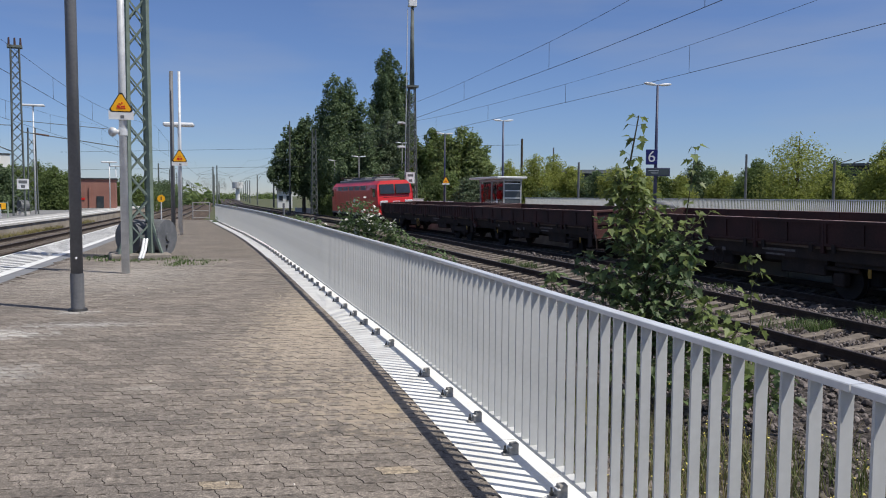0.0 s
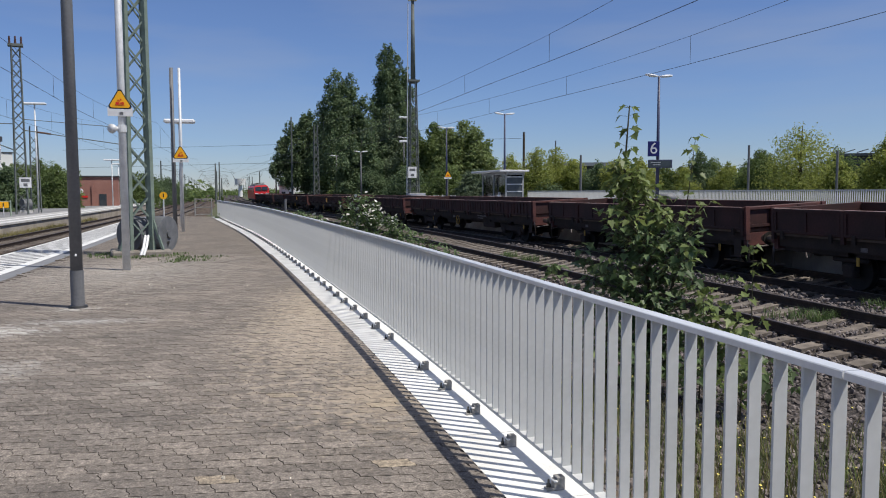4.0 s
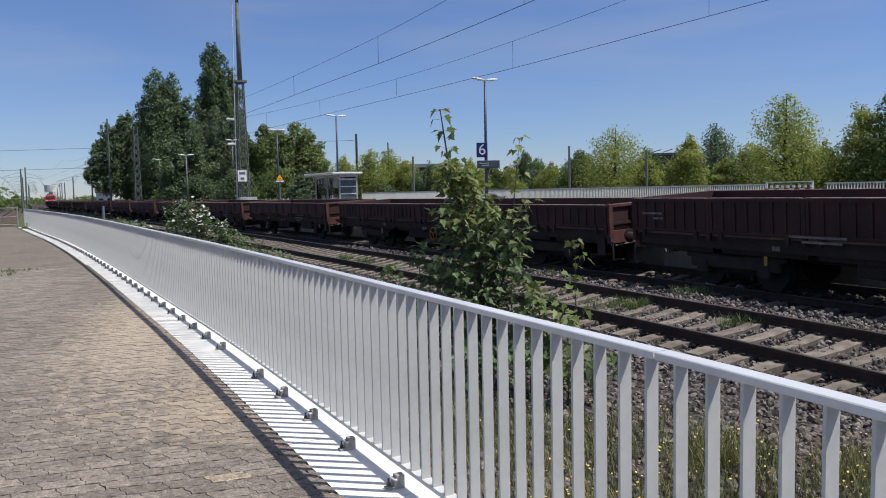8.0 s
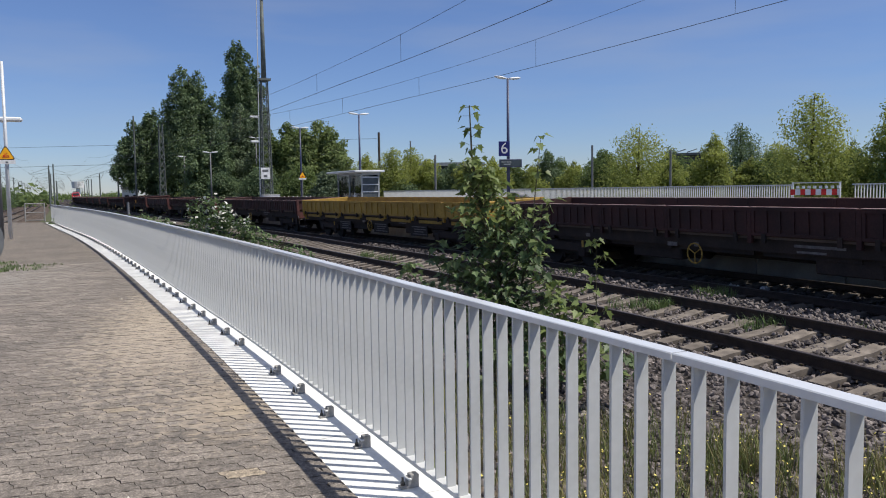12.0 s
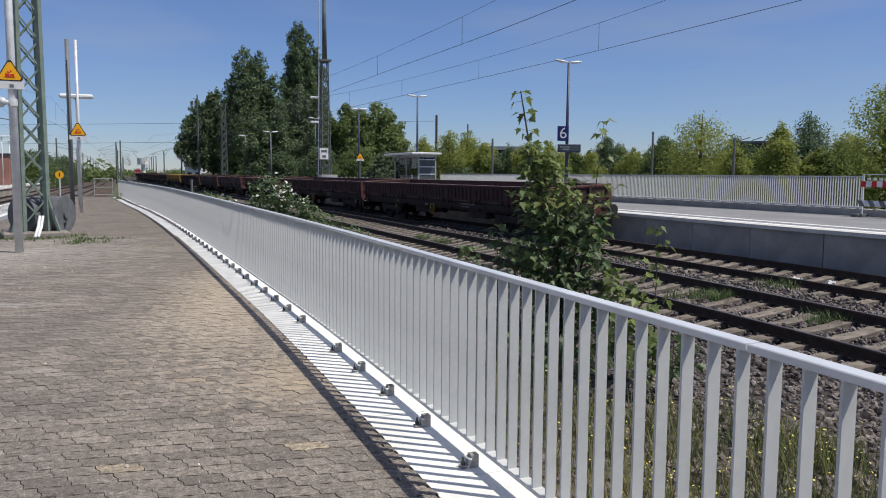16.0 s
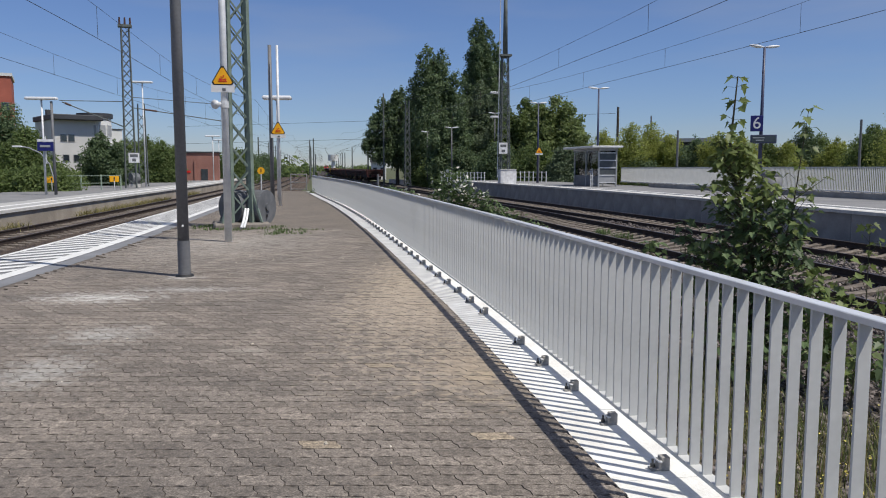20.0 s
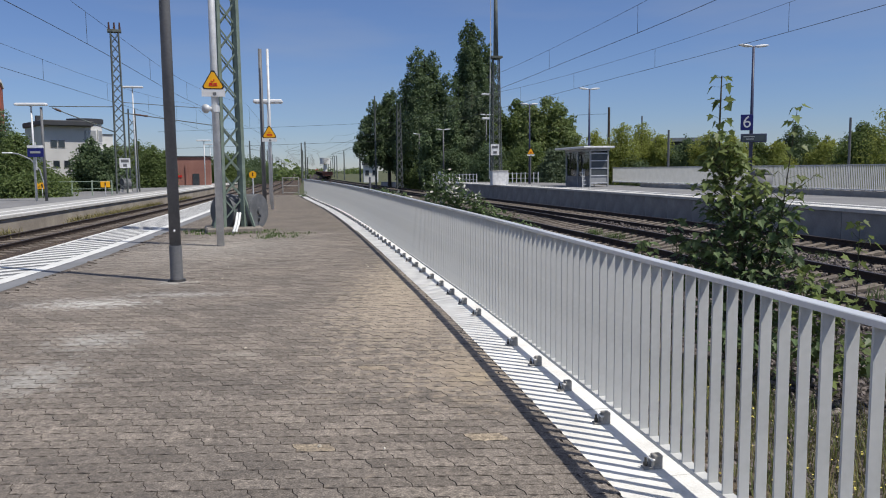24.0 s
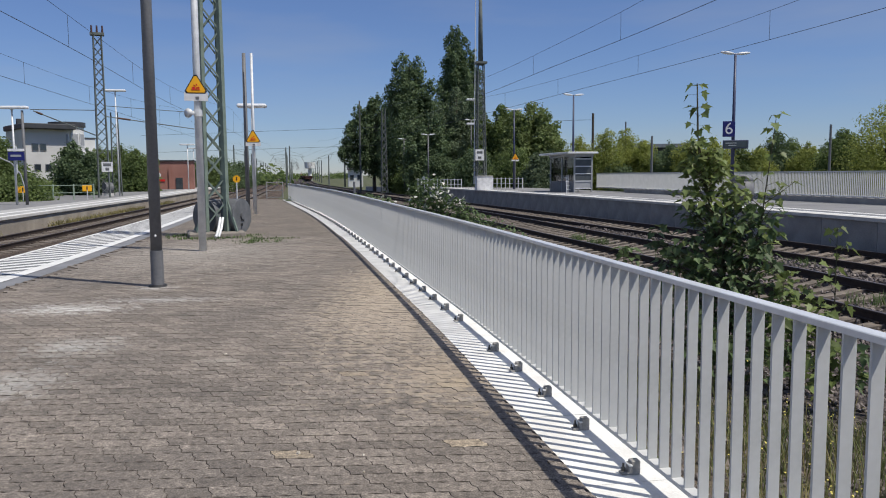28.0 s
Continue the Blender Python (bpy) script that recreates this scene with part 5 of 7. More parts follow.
# masts receding along the line
rnd = random.Random(5)
for k in range(10):
    for way, side, sgn, top in ((TRACK_C, -3.6, 1, 8.5), (TRACK_D, 3.0, -1, 8.0), (TRACK_A, -3.2, 1, 8.5), (TRACK_B, 3.6, -1, 7.6)):
        y = 165 + 41 * k + (14 if way is TRACK_A else 5 if way is TRACK_D else 0)
        x, yy, d = way.at(way.s_of(y), side)
        h = top + rnd.uniform(-0.6, 0.9)
        ob = thing("catenary_mast", "distant grey catenary mast with a cantilever arm", "catenary mast", pose(x, yy, -1.1, 0, 0, math.degrees(math.atan2(-d[0], d[1]))), "distant masts")
        part("shaft", rod(bmesh.new(), (0, 0, 0), (0, 0, h), 0.20, 0.14, 6), M["lattice_far"], ob)
        part("arm", rod(bmesh.new(), (0, 0, 7.1), (sgn * 3.4, 0, 6.7), 0.03, n=5), M["lattice_far"], ob)
        part("stay", rod(bmesh.new(), (0, 0, 8.0), (sgn * 3.2, 0, 6.9), 0.025, n=5), M["lattice_far"], ob)
        part("steady_arm", rod(bmesh.new(), (sgn * 2.6, 0, 6.6), (sgn * 3.3, 0, 5.4), 0.03, n=5), M["insulator"], ob)
lattice("catenary_mast", "dark lattice mast before the tall trees", pose(-3.1, 100.0, -1.0, 0, 0, 10), 10.8, 0.75, 0.4, M["lattice_far"], step=0.9, leg=0.08, brace=0.05)
p = thing("catenary_mast", "slim dark mast before the tall trees", "catenary mast", pose(-6.7, 109.5, -1.0))
part("shaft", rod(bmesh.new(), (0, 0, 0), (0, 0, 12.6), 0.14, 0.09, 8), M["lattice_far"], p)
part("cross_wire", rod(bmesh.new(), (-40, 30, 9.5), (30, -10, 9.2), 0.02, n=4), M["wire"], p)
part("cross_wire", rod(bmesh.new(), (-40, 30, 6.5), (22, -10, 6.6), 0.02, n=4), M["wire"], p)


# ---- buildings ----
def windows(parent, pts, size, m, frame="pole_dark", pane="glass_dark"):
    for x, z in pts:
        w = part("window", box(bmesh.new(), (x, -0.04, z), (size[0], 0.08, size[1]), m), M[frame], parent)
        part("pane", box(bmesh.new(), (x, -0.075, z), (size[0] * 0.84, 0.02, size[1] * 0.86), m), M[pane], w)


def house_white():
    ob = thing("house", "white and beige modern office house with a dark flat roof", "house", pose(-49.85, 113.5, -1.1, 0, 0, 40))
    part("wall", box(bmesh.new(), (-1.5, 3.0, 4.6), (6.2, 9.0, 9.2)), M["render_grey"], ob, "beige rendered wall")
    bay = bmesh.new()
    bmesh.ops.create_cone(bay, cap_ends=True, segments=20, radius1=2.2, radius2=2.2, depth=9.7, matrix=Matrix.Translation((1.7, 0.6, 4.85)))
    part("bay", bay, M["render_white"], ob, "white rounded bay")
    part("roof", box(bmesh.new(), (-1.5, 2.4, 9.45), (6.8, 10.4, 0.75), bevel=0.1), M["roof_dark"], ob)
    rb = bmesh.new()
    bmesh.ops.create_cone(rb, cap_ends=True, segments=20, radius1=2.45, radius2=2.45, depth=0.65, matrix=Matrix.Translation((1.7, 0.6, 9.92)))
    part("bay_roof", rb, M["roof_dark"], ob)
    part("annex", box(bmesh.new(), (4.35, 3.0, 4.0), (1.9, 6.0, 8.0)), M["render_white"], ob, "lower white annex")
    part("annex_roof", box(bmesh.new(), (4.35, 3.0, 8.08), (2.05, 6.2, 0.16)), M["roof_dark"], ob)
    windows(ob, [(-3.2, 6.6), (-2.2, 6.6), (-3.0, 3.8), (-1.6, 3.8)], (0.85, 1.0), pose(0, -1.5, 0))
    for k in range(4):
        a = radians(-150 + k * 34)
        m = pose(1.7, 0.6, 0) @ pose(0, 0, 0, 0, 0, math.degrees(a) + 90) @ pose(0, -2.17, 0)
        # opaque light grey panes stand for the bright reflection in the glass
        windows(ob, [(0, 7.75), (0, 5.2)], (1.12, 1.85), m, "sign_white", "panel")
    windows(ob, [(4.5, 5.6)], (1.0, 1.0), pose(0, 0.0, 0))
    part("chimney", box(bmesh.new(), (-3.8, 3.0, 10.0), (0.8, 0.8, 1.4)), M["roof_dark"], ob)


def house_brick():
    ob = thing("brick_building", "low red brick station building with a flat roof", "building", pose(-29.6, 97.0, -1.1, 0, 0, 14))
    part("wall", box(bmesh.new(), (-4.2, 4.0, 2.15), (14.8, 8.0, 4.3)), M["brick"], ob, "red brick wall")
    part("roof_edge", box(bmesh.new(), (-4.2, 4.0, 4.38), (15.1, 8.3, 0.16)), M["roof_dark"], ob)
    part("upper_block", box(bmesh.new(), (-6.6, 5.0, 4.75), (5.4, 5.0, 0.9)), M["brick"], ob)
    part("entrance", box(bmesh.new(), (1.5, -0.02, 1.2), (0.8, 0.12, 2.2)), M["glass_dark"], ob)
    part("pillar", box(bmesh.new(), (0.4, -0.06, 1.7), (0.22, 0.2, 3.3)), M["brick"], ob)
    part("sign_disc", rod(bmesh.new(), (-0.9, -0.06, 2.65), (-0.9, -0.12, 2.65), 0.3, n=16), M["sign_white"], ob)
    part("sign_bar", box(bmesh.new(), (-0.9, -0.06, 2.0), (1.5, 0.06, 0.25)), M["sign_red"], ob)
    part("pipe", rod(bmesh.new(), (-2.6, -0.08, 0), (-2.6, -0.08, 4.2), 0.06, n=8), M["pole_zinc"], ob)


def tower_red():
    ob = thing("apartment_tower", "tall orange-red apartment block with white roof edge", "apartment building", pose(-71.4, 131.0, -1.1, 0, 0, 26))
    part("wall", box(bmesh.new(), (-4, 5, 8.75), (12, 11, 17.5)), M["brick_orange"], ob, "orange-red brick wall")
    part("roof_edge", box(bmesh.new(), (-4, 5, 17.7), (12.4, 11.4, 0.5)), M["render_white"], ob)
    windows(ob, [(x, z) for x in (-7.5, -4.5, -1.5, 1.0) for z in (3.5, 6.5, 9.5, 12.5)], (1.2, 1.4), pose(0, -0.5, 0))


def house_far():
    ob = thing("house", "pale house with a dark roof behind the tall trees", "house", pose(-9.6, 162.0, -1.1, 0, 0, 6))
    part("wall", box(bmesh.new(), (-1.4, 3, 1.85), (3.0, 5, 3.7)), M["render_white"], ob)
    bm = bmesh.new()
    prism(bm, [(-3.1, -0.1), (0.3, -0.1), (0.3, 6.1), (-3.1, 6.1)], 3.6, 3.75)
    part("eaves", bm, M["roof_dark"], ob)
    bm = bmesh.new()
    v = [bm.verts.new(p) for p in ((-3.1, -0.1, 3.74), (0.3, -0.1, 3.74), (0.3, 6.1, 3.74), (-3.1, 6.1, 3.74), (-3.1, 3, 4.7), (0.3, 3, 4.7))]
    for f in ((0, 1, 5, 4), (2, 3, 4, 5), (1, 2, 5), (3, 0, 4)):
        bm.faces.new([v[i] for i in f])
    part("roof", bm, M["roof_dark"], ob)
    windows(ob, [(-2.2, 2.0), (-0.7, 2.0)], (0.8, 1.0), pose(0, 0.5, 0))


def deck_right():
    ob = thing("flat_building", "long dark flat-roofed building behind the trees", "building", pose(35, 108, -1.1, 0, 0, -18))
    part("wall", box(bmesh.new(), (0, 4, 3.0), (11, 8, 6.0)), M["roof_dark"], ob)
    part("roof", box(bmesh.new(), (0, 4, 6.25), (12, 9, 0.5)), M["panel"], ob)
    for k in range(4):
        part("window_band", box(bmesh.new(), (-3.9 + 2.6 * k, -0.03, 4.6), (2.3, 0.06, 0.9)), M["glass_dark"], ob)
    ob = thing("solar_building", "dark building with tilted solar panels on the roof", "building", pose(60.5, 86.0, -1.1, 0, 0, -36))
    part("wall", box(bmesh.new(), (0.1, 5, 3.3), (4.8, 9, 6.6)), M["roof_dark"], ob)
    part("roof", box(bmesh.new(), (0.1, 5, 6.7), (5.2, 9.6, 0.3)), M["weight"], ob)
    for k in range(4):
        part("solar_panel", box(bmesh.new(), (0, 0, 0), (1.3, 1.3, 0.06), pose(-2.0 + 1.4 * k, 1.5, 7.15, 0, -18, 0)), M["glass_dark"], ob)


house_white()
house_brick()
tower_red()
house_far()
deck_right()
p = thing("chimney", "slim dark brick chimney above the trees", "chimney", pose(20.8, 87.7, -1.1))
part("shaft", rod(bmesh.new(), (0, 0, 0), (0, 0, 9.2), 0.17, 0.13, 12), M["bark"], p)
for x, y, h in ((18.1, 57.4, 5.2), (29.0, 52.7, 5.7), (23.5, 84, 8.0), (34, 50, 5.2)):
    p = thing("post", "slim dark wooden post behind the far platform", "post", pose(x, y, -1.1))
    part("shaft", rod(bmesh.new(), (0, 0, 0), (0, 0, h), 0.10, 0.08, 8), M["pole_dark"], p)
p = thing("water_tower", "distant white water tower", "tower", pose(-50.3, 396.9, -1.1))
part("shaft", rod(bmesh.new(), (0, 0, 0), (0, 0, 6.5), 1.1, 0.9, 12), M["render_white"], p)
part("tank", rod(bmesh.new(), (0, 0, 6.0), (0, 0, 9.0), 2.6, 2.8, 16), M["render_white"], p)


# ---- trees ----
def leaf_cloud(name, lobes, count, size, material, seed, hollow=0.55):
    """Many small folded leaves in the outer part of the given lobes (centre, radii)."""
    g = np.random.RandomState(seed)
    vol = np.array([r[0] * r[1] * r[2] for c, r in lobes]) ** 0.67
    pick = g.choice(len(lobes), count, p=vol / vol.sum())
    d = g.normal(size=(count, 3))
    d /= np.linalg.norm(d, axis=1)[:, None]
    rad = hollow + (1 - hollow) * g.rand(count) ** 0.6
    bump = 1 + 0.22 * np.sin(d[:, 0] * 7 + pick) * np.sin(d[:, 1] * 6 + 2 * pick) + 0.16 * np.sin(d[:, 2] * 11 + pick)
    rad = np.where(g.rand(count) < 0.08, rad * 1.22, rad)
    c = np.array([lobes[i][0] for i in pick]) + d * np.array([lobes[i][1] for i in pick]) * (rad * bump)[:, None]
    n = d * 0.9 + np.array((0, 0, 0.45)) + 0.6 * g.normal(size=(count, 3))
    n /= np.linalg.norm(n, axis=1)[:, None] + 1e-9
    a = np.cross(n, g.normal(size=(count, 3)))
    a /= np.linalg.norm(a, axis=1)[:, None] + 1e-9
    b = np.cross(n, a)
    sz = (size * (0.6 + 0.8 * g.rand(count)))[:, None]
    v = np.stack([c - a * sz, c - b * sz * 0.55 + n * sz * 0.25, c + a * sz, c + b * sz * 0.55 + n * sz * 0.25], 1).reshape(-1, 3)
    i = np.arange(count)[:, None] * 4
    f = np.concatenate([i + [0, 1, 2], i + [0, 2, 3]], 0)
    return from_arrays(name, v.tolist(), f.tolist(), material)


def trunk_mesh(height, r, seed, spread=0.3):
    g = random.Random(seed)
    bm = bmesh.new()
    rod(bm, (0, 0, 0), (0, 0, height * 0.45), r, r * 0.7, 9)
    rod(bm, (0, 0, height * 0.44), (0.1, 0, height * 0.92), r * 0.7, r * 0.12, 7)
    for k in range(7):
        z = height * (0.22 + 0.09 * k)
        a = g.uniform(0, 6.28)
        ln = height * spread * (1 - 0.08 * k) * max(0.15, 1 - 1.25 * z / height)
        rod(bm, (0, 0, z), (math.cos(a) * ln, math.sin(a) * ln, z + ln * 0.7), r * 0.35, r * 0.06, 5)
    return link_mesh("trunk", bm, M["bark"])


def tree(label, x, y, z, height, width, shape, material, seed, count=5000, leaf=0.22, base=0.12, group=""):
    g = random.Random(seed)
    ob = thing("tree", label, "tree", pose(x, y, z), group)
    lobes = []
    h0 = height * base
    n = 22
    for k in range(n):
        t = (k + 0.5) / n
        zz = h0 + (height - h0) * t * 0.93
        if shape == "round":
            w = math.sin(math.pi * min(1, (0.12 + 0.88 * t)) ** 0.8) ** 0.6
        else:
            w = (1 - t) ** 0.5 * min(1, 0.75 + 1.2 * t) * 1.22
        w = max(0.16, w) * width / 2
        for j in range(4):
            a = g.uniform(0, 6.28)
            off = w * g.uniform(0.15, 0.68)
            r = w * g.uniform(0.28, 0.5)
            lobes.append(((math.cos(a) * off, math.sin(a) * off, zz + g.uniform(-0.3, 0.3)), (r, r, max(r * g.uniform(0.6, 1.1), height * 0.04))))
    cr = new("crown", leaf_cloud("crown", lobes, int(count * 1.9), leaf * 0.74, material, seed))
    cr.parent = ob
    tr = new("trunk", trunk_mesh(height, height * 0.022 + 0.03, seed, 0.22 * width / height * 2))
    tr.parent = ob
    return ob


DARK, MID, LIME = M["leaf_dark"], M["leaf_mid"], M["leaf_lime"]
G0 = -1.1
def plume_tree(label, x, y, plumes, material, seed, count, leaf=0.17, group="tall trees"):
    """A tree of upright ragged plumes: (dx, dy, foot, top, width) above the ground."""
    g = random.Random(seed)
    ob = thing("tree", label, "tree", pose(x, y, G0), group)
    lobes = []
    for dx, dy, z0, z1, w in plumes:
        n = max(6, int((z1 - z0) / 0.55))
        for k in range(n):
            t = (k + 0.5) / n
            half = 0.5 * w * max(0.12, min(1.0, 0.62 + 1.4 * t) * (1 - t) ** 0.34)
            for _ in range(5):
                a, q = g.uniform(0, 6.28), g.uniform(0.25, 0.92)
                r = half * g.uniform(0.20, 0.42)
                lobes.append(((dx + math.cos(a) * half * q, dy + math.sin(a) * half * q, z0 + (z1 - z0) * t + g.uniform(-0.4, 0.4)), (r, r, r * g.uniform(1.0, 1.9))))
    cr = new("crown", leaf_cloud("crown", lobes, count, leaf, material, seed, 0.35))
    cr.parent = ob
    top = max(q[3] for q in plumes)
    tr = new("trunk", trunk_mesh(top, top * 0.016 + 0.06, seed, 0.12))
    tr.parent = ob
    return ob


# the tall group behind the far platform
plume_tree("tall dense dark green tree with a ragged double top", 0.2, 108, [(-0.9, 0, 1.0, 19.0, 6.0), (1.1, 0.4, 1.0, 18.6, 6.0), (2.9, -0.5, 0.8, 15.6, 5.4), (-2.4, 0.6, 0.6, 15.8, 4.8), (0.2, 0.5, 8.0, 16.6, 7.0), (0.0, -1.5, 0.5, 11.5, 8.0), (3.9, 0.3, 0.5, 10.4, 4.6)], DARK, 11, 72000)
plume_tree("slim tall poplar above the other trees", 7.0, 112, [(-0.4, 0, 6.5, 23.4, 5.6), (1.0, 0.3, 6.0, 22.0, 4.8), (-0.9, 0.2, 4.0, 19.0, 5.2)], DARK, 14, 44000, 0.16)
plume_tree("slim tall poplar beside the taller one", 9.4, 113, [(-0.2, 0, 5.0, 20.2, 4.2), (0.3, 0.2, 4.0, 15.5, 4.0)], DARK, 15, 18000, 0.16)
plume_tree("broad dark green leafy tree", -5.2, 118, [(-2.2, 0, 3.6, 12.8, 5.0), (0.2, 0.4, 3.0, 14.2, 6.0), (2.2, -0.3, 2.4, 13.0, 5.4), (-3.4, 0.3, 4.0, 10.6, 4.2)], DARK, 16, 38000)
plume_tree("broad grey-green feathery tree", 6.0, 98, [(-2.2, 0, 0.4, 10.8, 5.4), (0.3, 0.6, 0.4, 13.0, 6.4), (2.6, -0.4, 0.4, 11.6, 5.2), (4.0, 0.2, 0.2, 8.6, 3.6), (0.0, -1.6, 0.0, 8.0, 8.0)], M["leaf_grey"], 18, 36000)
plume_tree("broad grey-green leafy tree", 2.4, 94, [(-1.2, 0, 0.2, 8.4, 4.6), (1.4, 0.3, 0.2, 9.4, 4.8)], DARK, 19, 17000)
plume_tree("rounded green tree beside the mast", 10.4, 93, [(-1.6, 0, 0, 9.2, 6.0), (0.6, 0.4, 0, 10.4, 6.6), (2.2, -0.4, 0, 9.6, 5.8)], MID, 20, 40000)
plume_tree("rounded bright green tree beside the mast", 13.6, 89, [(-1.4, 0, 0, 9.4, 5.6), (0.6, 0.4, 0, 10.4, 6.4), (2.2, -0.4, 0, 9.0, 5.6), (3.2, 0, 0, 7.0, 4.6)], M["leaf_fresh"], 21, 44000)
for label, x, y, h, w, mt, sd in (("broad dark green leafy tree", -1.6, 106, 6.5, 5.0, MID, 17), ("low bushy tree beside the shelter", 10.6, 79, 5.6, 6.0, MID, 22), ("low bushy tree beside the shelter", 13.2, 76, 4.8, 5.5, M["leaf_grey"], 23), ("low bushy tree behind the white fence", 7.2, 86, 5.6, 6.0, DARK, 24), ("low bushy tree behind the white fence", 3.6, 90, 5.0, 5.5, DARK, 25), ("low bushy tree behind the white fence", 1.0, 100, 4.6, 6.0, MID, 26)):
    tree(label, x, y, G0, h, w, "round", mt, sd, 7000, 0.18, 0.0, "tall trees")


def polar(bearing, dist):
    return math.sin(radians(bearing)) * dist, math.cos(radians(bearing)) * dist


# row of trees behind the far platform
row = [(11.2, 92, 4.4, 6, DARK), (12.4, 84, 5.6, 6, LIME), (14.2, 82, 6.2, 6, LIME), (15.6, 84, 6.4, 6, LIME), (17.0, 82, 5.0, 5, LIME), (18.8, 80, 4.6, 5, DARK), (20.2, 78, 4.9, 5, LIME), (21.6, 76, 4.8, 5, LIME),
       (23.2, 78, 4.3, 4.4, MID), (24.4, 78, 4.0, 4.0, LIME), (25.6, 80, 5.6, 4.4, DARK), (27.4, 78, 4.3, 4.6, LIME), (29.2, 84, 5.2, 4.8, DARK), (30.2, 78, 3.8, 4.0, LIME), (32.0, 66, 6.9, 8.4, LIME), (34.4, 64, 3.6, 3.6, LIME),
       (35.6, 70, 3.8, 4.0, MID)]
row += [(37.1, 62, 5.7, 4.6, LIME), (38.7, 76, 7.5, 7.5, DARK), (39.4, 62, 3.6, 3.4, LIME), (40.6, 62, 4.0, 4.0, MID), (43.2, 58, 8.0, 8.2, LIME),
       (45.6, 66, 4.8, 4.8, MID), (47.6, 58, 7.0, 5.6, LIME), (49.6, 58, 8.0, 6.4, MID), (51.4, 60, 7.4, 6.0, LIME), (53.5, 62, 8.0, 6.0, LIME), (29.6, 72, 5.2, 5.4, MID), (34.2, 74, 5.3, 5.0, MID), (41.2, 66, 4.9, 5.4, LIME), (26.4, 84, 5.0, 5.2, MID)]
for k, (b, dist, h, w, mt) in enumerate(row):
    x, y = polar(b, dist)
    lab = {id(DARK): "dark green tree behind the far platform fence", id(MID): "green tree behind the far platform fence", id(LIME): "yellow-green sunlit tree behind the far platform fence"}[id(mt)]
    tree(lab, x, y, G0, h + 1.1, w, "pyramid" if h > 5.4 else "round", mt, 100 + k, 10500, 0.122, 0.03, "trees behind the platform")
# low growth that closes the row
for k in range(26):
    b = 12.0 + 1.6 * k
    dist = 84 + 3 * math.sin(k * 2.3) - max(0, b - 28) * 0.6
    x, y = polar(b, dist)
    tree("low bushy growth behind the far platform fence", x, y, G0, 3.9 + 0.7 * math.sin(k * 1.7), 5.0, "round", (MID, LIME, DARK)[k % 3], 300 + k, 4200, 0.14, 0.0, "bushes behind the platform")
# trees on the other side
for k, (b, dist, h, w, mt) in enumerate([(-31.6, 70, 4.2, 4.2, DARK), (-28.6, 72, 7.2, 7, DARK), (-27.2, 66, 4.6, 6, MID), (-25.6, 74, 1.6, 6, MID), (-22.7, 78, 5.0, 4.4, DARK), (-21.7, 76, 4.0, 4.0, DARK), (-21.2, 92, 4.8, 6, MID), (-19.8, 96, 5.4, 6.5, MID), (-18.8, 90, 4.6, 6, MID),
                                         (-29.8, 62, 1.4, 6, MID), (-26.6, 60, 1.2, 6, MID), (-14.2, 120, 4.4, 8, MID), (-13.2, 140, 4.6, 8, DARK), (-12.0, 150, 4.2, 9, DARK), (-36.0, 60, 4.9, 6.5, DARK), (-33.4, 62, 2.8, 5, MID)]):
    x, y = polar(b, dist)
    tree("dark green tree beyond the platform across the tracks" if mt is DARK else "green tree beyond the platform across the tracks", x, y, G0, h + 1.1, w, "round", mt, 200 + k, 7600, 0.165, 0.0, "trees across the tracks")

# far woods near the horizon
g = random.Random(9)
lobes = []
for k in range(120):
    b = g.uniform(-34, -4.2)
    dist = g.uniform(190, 420)
    if -10.2 < b < -4.2:
        dist = g.uniform(600, 760)
    x, y = polar(b, dist)
    r = g.uniform(3.0, 6.5)
    lobes.append(((x, y, g.uniform(-0.5, 1.2)), (r * 1.6, r * 1.2, r * 0.5)))
for k in range(90):
    x, y = polar(g.uniform(9, 55), g.uniform(110, 170))
    r = g.uniform(3.0, 5.0)
    lobes.append(((x, y, g.uniform(-0.5, 0.6)), (r * 1.6, r * 1.2, r * 0.8)))
tagged(new("far_woods", leaf_cloud("far_woods", lobes, 26000, 0.75, M["leaf_mid"], 77)), "low green woods along the horizon", "woods", kind="stuff")


# ---- plants on the verge ----
MAPLE = [(0, 0), (0.10, 0.06), (0.36, 0.02), (0.30, 0.20), (0.52, 0.40), (0.27, 0.42), (0.22, 0.58), (0.0, 1.0), (-0.22, 0.58), (-0.27, 0.42), (-0.52, 0.40), (-0.30, 0.20), (-0.36, 0.02), (-0.10, 0.06)]


